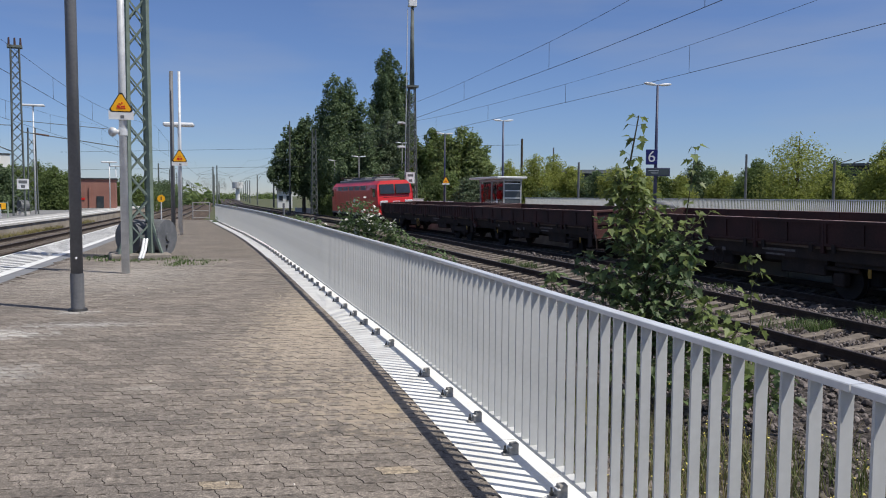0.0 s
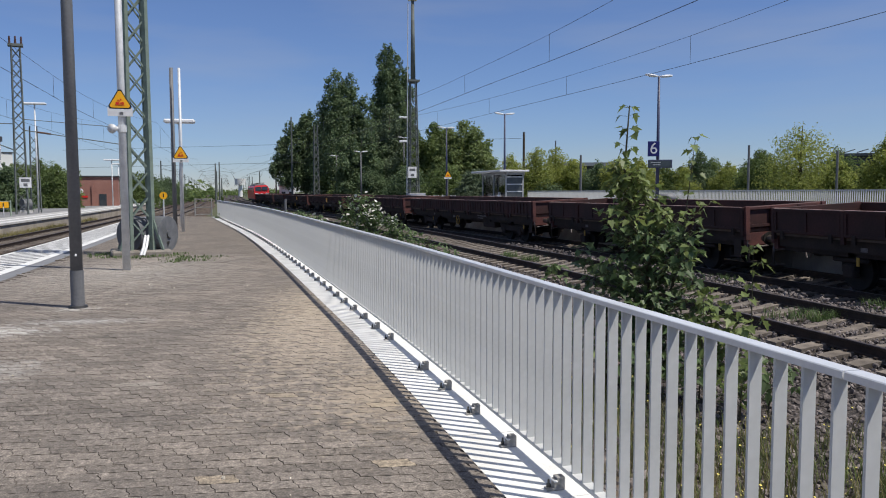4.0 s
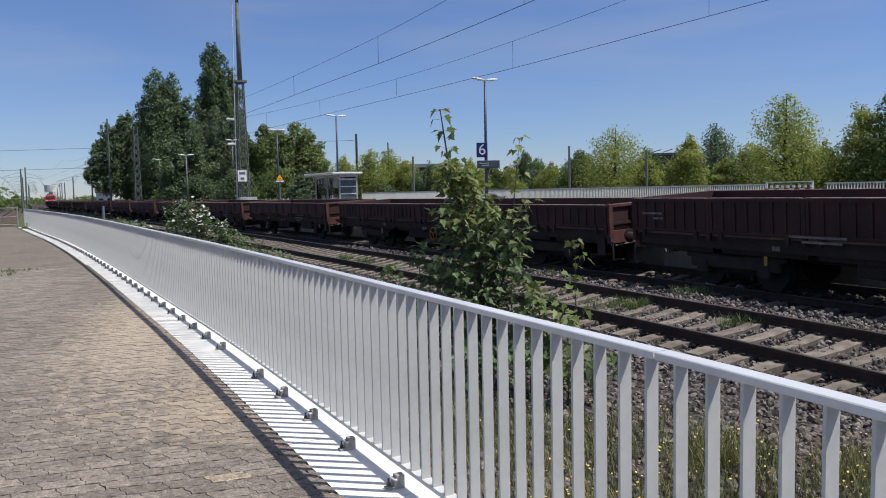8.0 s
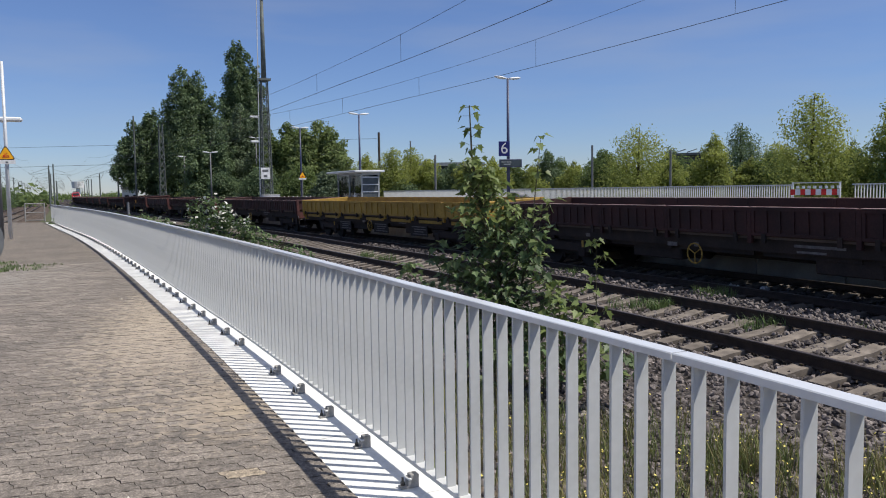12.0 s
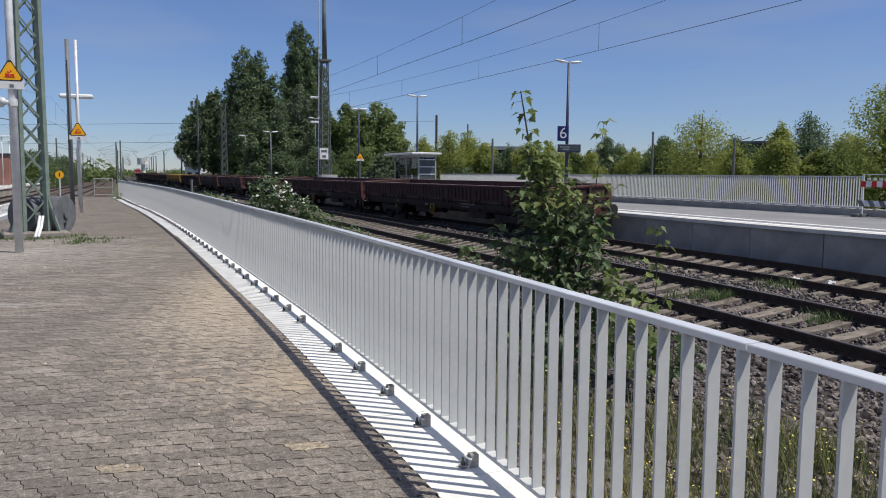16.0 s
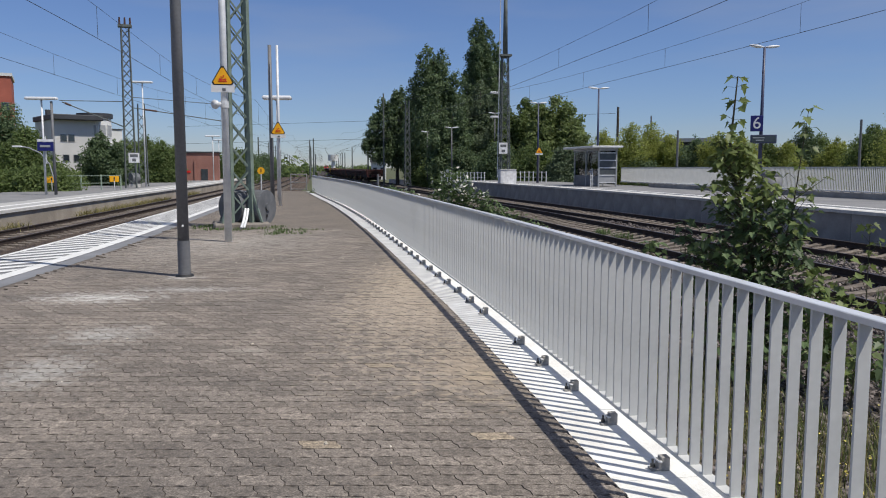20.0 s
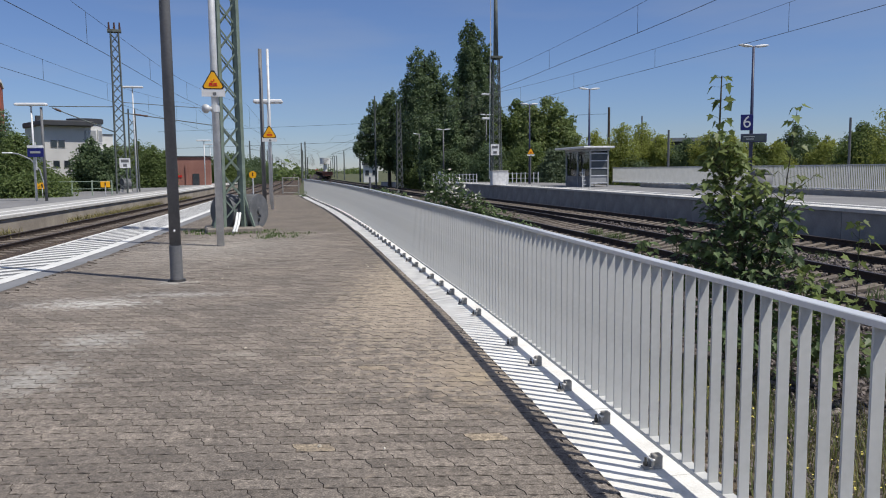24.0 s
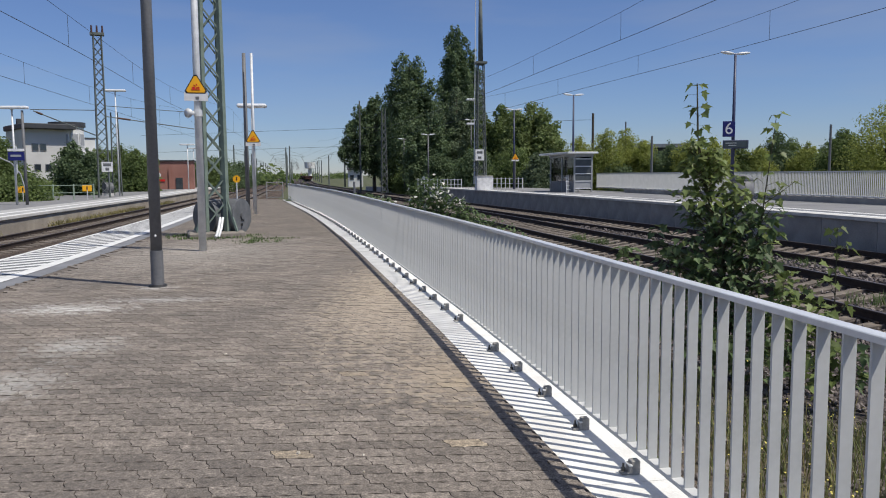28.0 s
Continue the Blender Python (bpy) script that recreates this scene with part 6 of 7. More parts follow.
def leaves(name, centres, size, material, seed, shape=MAPLE, droop=0.5, heading=None):
    """One mesh of flat lobed leaves at the given points, a little folded and drooping."""
    g = np.random.RandomState(seed)
    t = np.array(shape)
    c = np.array(centres, float)
    n, k = len(c), len(t)
    yaw = g.rand(n) * 6.283 if heading is None else np.array(heading) + g.normal(size=n) * 0.35
    pit = -droop + g.normal(size=n) * 0.45
    roll = g.normal(size=n) * 0.4
    f = np.stack([np.cos(yaw) * np.cos(pit), np.sin(yaw) * np.cos(pit), np.sin(pit)], 1)
    r = np.stack([-np.sin(yaw), np.cos(yaw), np.zeros(n)], 1)
    u = np.cross(r, f) * -1
    r = r * np.cos(roll)[:, None] + u * np.sin(roll)[:, None]
    sz = size * (0.65 + 0.7 * g.rand(n))
    fold = np.abs(t[:, 0]) * 0.25
    v = c[:, None] + sz[:, None, None] * (t[None, :, 0, None] * r[:, None] + t[None, :, 1, None] * f[:, None] + fold[None, :, None] * u[:, None])
    v = v.reshape(-1, 3)
    i = np.arange(n)[:, None] * k
    fan = [(0, j, j + 1) for j in range(1, k - 1)]
    faces = np.concatenate([i + np.array(q) for q in fan], 0)
    return from_arrays(name, v.tolist(), faces.tolist(), material)


def branchy(parent, stems, name="stem", r=0.018):
    for pts, r0 in stems:
        bm = bmesh.new()
        n = len(pts) - 1
        for k, (a, b) in enumerate(zip(pts, pts[1:])):
            rod(bm, a, b, r0 * (1 - k / (n + 0.5)), r0 * (1 - (k + 1) / (n + 0.5)), 6)
        part(name, bm, M["stem"], parent)


def in_lobes(lobes, count, seed):
    g = np.random.RandomState(seed)
    vol = np.array([r[0] * r[1] * r[2] for c, r in lobes]) ** 0.6
    pick = g.choice(len(lobes), count, p=vol / vol.sum())
    d = g.normal(size=(count, 3))
    d /= np.linalg.norm(d, axis=1)[:, None]
    rad = 0.30 + 0.75 * g.rand(count) ** 0.7
    return np.array([lobes[i][0] for i in pick]) + d * np.array([lobes[i][1] for i in pick]) * rad[:, None]


BX, BY = 3.95, 9.15
maple = thing("maple_sapling", "young maple with lobed green leaves growing behind the railing", "young tree", pose(BX, BY, -1.02, 0, 0, -22))
g = np.random.RandomState(8)


def leafy_branch(pts, gap, petiole, out):
    """Opposite leaves on stalks along a twig, with a rosette at its tip; out gathers stalks, places and headings."""
    p = np.array(pts, float)
    seg = np.linalg.norm(np.diff(p, axis=0), axis=1)
    run = np.r_[0, np.cumsum(seg)]
    d = p[-1] - p[0]
    turn = g.rand() * 3.14
    at = np.arange(run[-1], 0.06, -gap)
    for j, q in enumerate(at):
        c = np.array([np.interp(q, run, p[:, m]) for m in range(3)])
        n = 4 if j == 0 else 2
        base = math.atan2(d[1], d[0]) + (turn if j % 2 else turn + 1.57)
        for m in range(n):
            a = base + m * 6.283 / n + g.normal() * 0.25
            ln = petiole * (0.6 + 0.7 * g.rand()) * (1.0 if j else 0.6)
            tip = c + np.array((math.cos(a), math.sin(a), 0.35 + 0.3 * g.normal())) * ln
            out.append((c, tip, a))


MAIN = [(0, 0, 0), (0.02, 0, 0.8), (-0.03, 0, 1.6), (-0.20, 0.02, 2.1), (-0.30, 0.0, 2.45)]
SIDE = [(0, 0, 0.3), (0.25, 0.05, 1.1), (0.40, 0, 1.9), (0.52, 0, 3.05)]
stems = [(MAIN, 0.035), (SIDE, 0.020)]
twig_leaves = []
# half width of the crown at a height above the ground
HALF = [(0.1, 0.85), (0.5, 0.95), (0.9, 0.85), (1.3, 0.72), (1.6, 0.66), (1.9, 0.56), (2.2, 0.42), (2.5, 0.26), (2.75, 0.14)]
for k in range(160):
    z = 0.20 + 2.5 * (k + g.rand()) / 160
    xm = np.interp(z * 0.9, [q[2] for q in MAIN], [q[0] for q in MAIN])
    w = np.interp(z, [q[0] for q in HALF], [q[1] for q in HALF]) * (0.55 + 0.5 * g.rand())
    a = 2.4 * k + g.normal() * 0.3
    tip = (xm + math.cos(a) * w, math.sin(a) * w * 0.8, z + 0.10 * g.rand())
    root = (xm, 0, max(0.05, z - w * 0.55))
    mid = tuple(0.5 * (u + v) + (0.03 if m == 2 else 0) for m, (u, v) in enumerate(zip(root, tip)))
    stems.append(([root, mid, tip], 0.009))
    leafy_branch([root, mid, tip], 0.105, 0.09, twig_leaves)
for k in range(14):
    z = 1.2 + 1.0 * k / 14
    x0 = np.interp(z, [q[2] for q in SIDE], [q[0] for q in SIDE])
    a = 2.4 * k
    tip = (x0 + 0.26 * math.cos(a), 0.2 * math.sin(a), z + 0.12)
    stems.append(([(x0, 0, z - 0.08), tip], 0.006))
    leafy_branch([(x0, 0, z - 0.08), tip], 0.12, 0.09, twig_leaves)
branchy(maple, stems)


def hang_leaves(items, name, size, material, seed, parent, droop=0.45):
    """Lobed leaves at the ends of their stalks, headed outwards."""
    ob = new(name, leaves(name, [q[1] for q in items], size, M[material], seed, droop=droop, heading=[q[2] for q in items]))
    ob.parent = parent
    bm = bmesh.new()
    for c, t, a in items:
        bar(bm, c, t, 0.003, 0.003)
    tagged(part("leaf_stalk", bm, M["stem"], parent), kind="stuff")


upper = [q for q in twig_leaves if q[1][2] > 2.05 or g.rand() < 0.10]
lower = [q for q in twig_leaves if not any(q is u for u in upper)]
hang_leaves(lower, "foliage", 0.102, "maple", 3, maple, 0.6)
hang_leaves(upper, "young_leaves", 0.104, "maple_young", 6, maple, 0.6)
shoot = []
leafy_branch([(0.41, 0, 2.0), (0.46, 0, 2.5), (0.52, 0, 3.05)], 0.10, 0.09, shoot)
hang_leaves(shoot, "side_shoot_leaves", 0.110, "maple_young", 5, maple, 0.7)
leader = new("leader_shoot")
leader.parent = maple
leader.location = (-0.30, 0.0, 2.40)
leader["label"] = "slender swaying top shoot with young leaves"
bm = bmesh.new()
for a, b in (((0, 0, 0), (-0.01, 0, 0.5)), ((-0.01, 0, 0.5), (0.0, 0, 1.06))):
    rod(bm, a, b, 0.012, 0.007, 6)
part("shoot_stem", bm, M["stem"], leader)
shoot = []
for q in ([(0, 0, 0.0), (-0.01, 0, 0.5)], [(-0.01, 0, 0.45), (0, 0, 0.78)], [(0, 0, 0.80), (0.0, 0, 1.04)]):
    leafy_branch(q, 0.075 if q[0][2] > 0.8 else 0.11, 0.11 if q[0][2] < 0.8 else 0.08, shoot)
hang_leaves(shoot, "shoot_leaves", 0.115, "maple_young", 9, leader, 0.75)


def sapling(x, y, height, n, seed, material="maple", lean=0.05, size=0.10, spread=0.24):
    g = np.random.RandomState(seed)
    ob = thing("sapling", "small maple seedling with lobed leaves among the ballast", "seedling", pose(x, y, -1.05, 0, 0, g.rand() * 90), "seedlings")
    stems, items = [([(0, 0, 0), (lean * 0.5, 0, height * 0.5), (lean, 0.02, height)], 0.012)], []
    m = max(3, n // 6)
    for k in range(m):
        z = height * (0.22 + 0.74 * k / m)
        w, a = spread * (1.1 - 0.6 * z / height) * (0.6 + 0.6 * g.rand()), 2.4 * k + g.rand()
        root = (lean * z / height, 0, z)
        tip = (root[0] + math.cos(a) * w, math.sin(a) * w, z + 0.08 + 0.08 * g.rand())
        stems.append(([root, tip], 0.005))
        leafy_branch([root, tip], 0.10, 0.085, items)
    leafy_branch([(lean * 0.8, 0, height * 0.8), (lean, 0.02, height)], 0.09, 0.08, items)
    branchy(ob, stems)
    hang_leaves(items, "foliage", size, material, seed, ob, 0.6)


def shrub(label, x, y, z, lobes, count, size, material, seed, flowers=0):
    ob = thing("shrub", label, "shrub", pose(x, y, z), "shrubs")
    g = random.Random(seed)
    for k in range(7):
        a = g.uniform(0, 6.28)
        bm = bmesh.new()
        rod(bm, (0, 0, 0), (math.cos(a) * 0.5, math.sin(a) * 0.5, 1.0 + g.uniform(0, 0.4)), 0.02, 0.006, 5)
        part("stem", bm, M["stem"], ob)
    lf = new("foliage", leaves("foliage", in_lobes(lobes, count, seed), size, M[material], seed, shape=[(0, 0), (0.22, 0.3), (0.25, 0.6), (0, 1.0), (-0.25, 0.6), (-0.22, 0.3)]))
    lf.parent = ob
    if flowers:
        c = in_lobes([(p, tuple(1.02 * v for v in q)) for p, q in lobes[:2]], flowers, seed + 1)
        c = c[c[:, 2] > np.median(c[:, 2]) - 0.3]
        fl = new("blossom", leaves("blossom", c, size * 1.1, M["white_flower"], seed + 2, shape=[(0.3, 0), (0.4, 0.35), (0, 0.7), (-0.4, 0.35), (-0.3, 0)]))
        fl.parent = ob
        fl["label"] = "white blossom clusters"
    return ob


for x, y, h, n, sd, mt, sp, sz in ((4.88, 8.40, 1.80, 36, 31, "maple_young", 0.16, 0.11), (4.50, 8.55, 1.30, 54, 32, "maple_young", 0.30, 0.13), (4.62, 8.3, 1.05, 54, 33, "maple_young", 0.28, 0.13), (4.30, 8.45, 1.22, 54, 34, "maple_young", 0.30, 0.12), (3.3, 9.6, 1.75, 60, 36, "maple", 0.34, 0.12), (3.05, 10.2, 1.45, 66, 37, "maple", 0.36, 0.12), (2.8, 10.6, 1.15, 48, 38, "maple_young", 0.3, 0.12), (3.5, 9.35, 1.5, 60, 44, "maple", 0.36, 0.12),
                                   (3.5, 8.2, 0.7, 54, 39, "maple", 0.3, 0.10), (4.0, 8.0, 0.6, 54, 40, "maple", 0.3, 0.10), (4.75, 7.75, 0.62, 60, 41, "maple", 0.3, 0.11), (4.4, 7.7, 0.55, 48, 42, "maple_young", 0.3, 0.11)):
    sapling(x, y, h, n, sd, mt, size=sz, spread=sp)
shrub("flowering elder shrub with white blossom behind the railing", 0.75, 26.0, -1.02, [((0.0, 0, 1.75), (0.75, 0.7, 0.65)), ((0.75, 0.2, 1.25), (0.75, 0.6, 0.5)), ((-0.3, 0, 0.9), (0.9, 0.8, 0.7)), ((1.3, 0.3, 0.9), (0.6, 0.5, 0.5))], 1900, 0.14, "maple", 51, 150)
shrub("green shrub behind the railing", -0.95, 28.5, -1.02, [((0, 0, 0.9), (0.6, 0.6, 0.7)), ((0.3, 0, 1.3), (0.35, 0.35, 0.35))], 700, 0.14, "maple", 52, 80)
shrub("green shrub behind the railing", -3.2, 37.5, -1.02, [((0, 0, 1.0), (0.9, 0.8, 0.75)), ((0.9, 0.2, 0.8), (0.8, 0.7, 0.6))], 900, 0.17, "maple", 53, 20)
shrub("green shrub behind the railing", -5.2, 43.5, -1.02, [((0, 0, 1.0), (0.9, 0.8, 0.75)), ((-0.8, 0.2, 0.9), (0.8, 0.7, 0.6))], 800, 0.18, "maple", 54, 0)
shrub("low leafy shrub behind the railing", -2.0, 32.0, -1.02, [((0, 0, 1.0), (0.6, 0.6, 0.7)), ((0.5, 0, 1.35), (0.4, 0.4, 0.4))], 700, 0.15, "maple", 55, 0)
shrub("low leafy shrub behind the railing", -6.4, 49.5, -1.02, [((0, 0, 1.1), (0.8, 0.8, 0.8)), ((0.9, 0, 0.9), (0.7, 0.7, 0.7))], 700, 0.18, "maple", 56, 0)
shrub("low leafy shrub beside the siding", 2.3, 22.5, -1.05, [((0, 0, 0.7), (0.7, 0.7, 0.6)), ((0.7, 0.3, 0.5), (0.6, 0.6, 0.5))], 700, 0.13, "maple", 57, 0)
p = thing("post", "short dark steel post on the verge", "post", pose(-2.35, 36.0, -1.02))
part("shaft", rod(bmesh.new(), (0, 0, 0), (0, 0, 2.1), 0.06, 0.05, 8), M["pole_dark"], p)


def blades(name, spots, height, material, seed, per=14, spread=0.10, width=0.006):
    """Grass tufts: thin bent blades round the given points."""
    g = np.random.RandomState(seed)
    c = np.repeat(np.array(spots, float), per, 0)
    n = len(c)
    c[:, :2] += g.normal(size=(n, 2)) * spread
    a = g.rand(n) * 6.283
    d = np.stack([np.cos(a), np.sin(a), np.zeros(n)], 1)
    h = height * (0.4 + 0.9 * g.rand(n))
    w = np.stack([-np.sin(a), np.cos(a), np.zeros(n)], 1) * width
    mid = c + d * (h * 0.18)[:, None] + np.array((0, 0, 1)) * (h * 0.6)[:, None]
    tip = c + d * (h * 0.55)[:, None] + np.array((0, 0, 1)) * h[:, None]
    v = np.stack([c - w, c + w, mid + w * 0.8, mid - w * 0.8, tip], 1).reshape(-1, 3)
    i = np.arange(n)[:, None] * 5
    f4 = (i + [0, 1, 2, 3]).tolist()
    f3 = (i + [3, 2, 4]).tolist()
    return from_arrays(name, v.tolist(), f4 + f3, material)


g = np.random.RandomState(21)
spots, dry, flowers = [], [], []
for k in range(1800):
    y = 0.5 + 29 * g.rand() ** 1.9
    x0 = float(RAILING.at(RAILING.s_of(y), 0.3)[0])
    q = g.rand() ** 1.5 * (2.6 if y < 14 else 3.6)
    x = x0 + q
    patch = math.sin(x * 2.1 + 1.3) * math.sin(y * 1.7 + 0.6)
    if patch > (-0.15 if q < 0.9 else 0.28):
        (spots if g.rand() < 0.62 else dry).append((x, y, -1.02))
        if y < 9 and g.rand() < 0.14:
            flowers += [(x + g.normal() * 0.08, y + g.normal() * 0.08, -1.02 + 0.30 + 0.28 * g.rand()) for _ in range(3)]
# the flowering weed patch on the slope below the railing
patch_spots = []
for k in range(1000):
    a, b = g.rand(), g.rand()
    x, y = 2.5 + 3.1 * a, 4.6 + 5.2 * b
    if g.rand() < 0.7 and x + 0.45 * (y - 5) < 3.0 + 2.6 * g.rand() ** 0.6 + 0.4 * math.sin(3 * y):
        patch_spots.append((x, y, -1.03 - 0.04 * a))
for k in range(260):
    x, y = 4.6 + 1.3 * g.rand(), 3.6 + 2.6 * g.rand()
    if math.sin(x * 4.1) * math.sin(y * 3.3 + 1) > 0.1:
        patch_spots.append((x, y, -1.08))
for q in patch_spots:
    (spots if g.rand() < 0.6 else dry).append(q)
    if g.rand() < 0.5:
        flowers += [(q[0] + g.normal() * 0.07, q[1] + g.normal() * 0.07, q[2] + 0.16 + 0.28 * g.rand()) for _ in range(4)]
tagged(new("verge_grass", blades("verge_grass", spots, 0.22, M["grass"], 4, per=14, spread=0.12, width=0.0045)), "green grass and weeds on the verge", "grass", kind="stuff")
tagged(new("verge_weeds", blades("verge_weeds", dry, 0.30, M["dry_grass"], 5, per=10, width=0.004)), "dry yellowish weed stalks on the verge", "weeds", kind="stuff")
tagged(new("verge_blossom", leaves("verge_blossom", flowers, 0.016, M["yellow_flower"], 6, shape=[(0.4, 0), (0.5, 0.5), (0, 0.9), (-0.5, 0.5), (-0.4, 0)], droop=0)), "small yellow wild flowers on the verge", "flowers", kind="stuff")
tufts = []
for x, y in ((8.6, 13.3), (8.9, 13.0), (7.6, 19.5), (7.3, 21.3), (6.6, 26.0), (6.2, 27.5), (9.2, 10.6), (10.3, 9.3), (10.9, 14.2), (9.9, 19.0)):
    tufts += [(x + g.normal() * 0.16, y + g.normal() * 0.16, -0.97) for _ in range(7)]
tagged(new("track_weeds", blades("track_weeds", tufts, 0.20, M["weed_green"], 7, per=30, width=0.006)), "green weed tufts growing between the rails", "weeds", kind="stuff")
# weeds round the mast plinth and on the platform joints
tufts = [(-4.4 + math.cos(a) * r, 18.1 + math.sin(a) * r * 0.8, 0.0) for a, r in zip(g.rand(46) * 6.28, 0.75 + 0.35 * g.rand(46))]
tufts += [(-3.35 + 0.9 * g.rand(), 16.2 + 1.2 * g.rand(), 0.0) for _ in range(22)]
tagged(new("platform_weeds", blades("platform_weeds", tufts, 0.055, M["weed_green"], 8, per=12, spread=0.13, width=0.009)), "low weeds round the mast plinth", "weeds", kind="stuff")
strip_grass = []
for s in np.linspace(EDGE_P2.s_of(20), EDGE_P2.s_of(70), 420):
    x, y, d = EDGE_P2.at(s, 0.35 + 0.35 * g.rand())
    if math.sin(s * 0.5) + math.sin(s * 0.23) > -0.6:
        strip_grass.append((x, y, -1.0))
tagged(new("wall_grass", blades("wall_grass", strip_grass, 0.36, M["dry_grass"], 9, per=14, spread=0.15, width=0.012)), "tall grass along the platform wall across the tracks", "grass", kind="stuff")


# ---- ballast stones ----
def stones(name, spots, seed, lo=0.020, hi=0.045, material=M["stones"]):
    g = np.random.RandomState(seed)
    ph = (1 + 5**0.5) / 2
    v0 = np.array([(-1, ph, 0), (1, ph, 0), (-1, -ph, 0), (1, -ph, 0), (0, -1, ph), (0, 1, ph), (0, -1, -ph), (0, 1, -ph), (ph, 0, -1), (ph, 0, 1), (-ph, 0, -1), (-ph, 0, 1)]) / 1.9
    f0 = np.array([(0, 11, 5), (0, 5, 1), (0, 1, 7), (0, 7, 10), (0, 10, 11), (1, 5, 9), (5, 11, 4), (11, 10, 2), (10, 7, 6), (7, 1, 8), (3, 9, 4), (3, 4, 2), (3, 2, 6), (3, 6, 8), (3, 8, 9), (4, 9, 5), (2, 4, 11), (6, 2, 10), (8, 6, 7), (9, 8, 1)])
    c = np.array(spots, float)
    n = len(c)
    r = (lo + (hi - lo) * g.rand(n) ** 1.4)[:, None, None]
    v = v0[None] * (0.62 + 0.76 * g.rand(n, 12, 1)) * (0.7 + 0.6 * g.rand(n, 1, 3))
    a = g.rand(n) * 6.283
    ca, sa = np.cos(a)[:, None], np.sin(a)[:, None]
    v = np.stack([v[..., 0] * ca - v[..., 1] * sa, v[..., 0] * sa + v[..., 1] * ca, v[..., 2]], -1) * r + c[:, None]
    f = (np.arange(n)[:, None, None] * 12 + f0[None]).reshape(-1, 3)
    return from_arrays(name, v.reshape(-1, 3).tolist(), f.tolist(), material)


g = np.random.RandomState(33)
spots = []
N = 70000
ty = 1.0 + 31 * g.rand(N) ** 1.45
for y, u, keep in zip(ty, g.rand(N), g.rand(N)):
    xl = float(RAILING.at(RAILING.s_of(y), 0.35)[0])
    xr = float(TRACK_B.at(TRACK_B.s_of(y), 0.6)[0])
    x = xl + (xr - xl) * u
    xa = float(TRACK_A.at(TRACK_A.s_of(y))[0])
    q = x - xa
    if q < -2.3:
        patch = math.sin(x * 2.1 + 1.3) * math.sin(y * 1.7 + 0.6)
        if keep > (0.70 if patch > 0 else 0.97):
            continue
        z = -1.0 - 0.18 * max(0.0, min(1.0, (x - xl) / (xa - 1.95 - xl)))
    elif abs(q) < 1.7:
        z = (-0.996 if abs(q) > 0.86 else -1.002) + 0.1 * q + 0.012 * math.sin(9 * y) + (0.076 if q > 0.86 else 0.0)
    elif q < 0:
        z = -1.16
    else:
        r = x - float(TRACK_B.at(TRACK_B.s_of(y))[0])
        if r > -1.6:
            z = -1.128 + 0.087 * r
        else:
            z = -0.93 - 0.26 * min(1.0, (q - 1.7) / max(0.2, q - r - 3.3))
    if keep < (0.9 if y < 14 else 0.6):
        spots.append((x, y, z + g.normal() * 0.010))
tagged(new("ballast_stones", stones("ballast_stones", spots, 34)), "loose grey-brown ballast stones between the tracks", "ballast", kind="stuff")


g = np.random.RandomState(61)
for x, y, n in ((12.75, 15.75, 5), (13.2, 15.15, 4)):
    bits = [(x + g.normal() * 0.10, y + g.normal() * 0.16, -1.06 + 0.03 * g.rand()) for _ in range(n)]
    tagged(new("plastic_scrap", stones("plastic_scrap", bits, 62, 0.04, 0.085, M["sign_white"])), "crumpled white plastic scraps lying on the ballast", "litter", "scraps on the ballast")


# ---- freight train ----
def buffers(ob, y_end, sgn):
    for x in (-0.875, 0.875):
        b = part("buffer", rod(bmesh.new(), (x, y_end - sgn * 0.62, 1.05), (x, y_end - sgn * 0.03, 1.05), 0.10, 0.10, 12), M["rail_head"], ob)
        part("buffer_plate", rod(bmesh.new(), (x, y_end - sgn * 0.05, 1.05), (x, y_end, 1.05), 0.19, 0.18, 14), M["wheel"], b)
    part("coupling_hook", box(bmesh.new(), (0, y_end - sgn * 0.38, 1.02), (0.10, 0.5, 0.14)), M["wheel"], ob)
    part("brake_hose", rod(bmesh.new(), (0.3, y_end - sgn * 0.5, 0.95), (0.22, y_end - sgn * 0.25, 0.45), 0.025), M["lettering"], ob)


def wheelset(ob, y, r=0.46):
    for x in (-0.75, 0.75):
        bm = rod(bmesh.new(), (x - 0.065, y, r), (x + 0.065, y, r), r, r, 22)
        rod(bm, (x - 0.09 * (1 if x > 0 else -1), y, r), (x - 0.06 * (1 if x > 0 else -1), y, r), r + 0.03, r + 0.03, 22)
        part("wheel", bm, M["wheel"], ob)
    part("axle", rod(bmesh.new(), (-0.95, y, r), (0.95, y, r), 0.08, 0.08, 8), M["wheel"], ob)
    for x in (-1.0, 1.0):
        part("axle_box", box(bmesh.new(), (x, y, r + 0.02), (0.22, 0.34, 0.32), bevel=0.03), M["wagon_rust"], ob)
        part("leaf_spring", box(bmesh.new(), (x, y, r + 0.27), (0.10, 1.1, 0.12), bevel=0.03), M["wagon_rust"], ob)


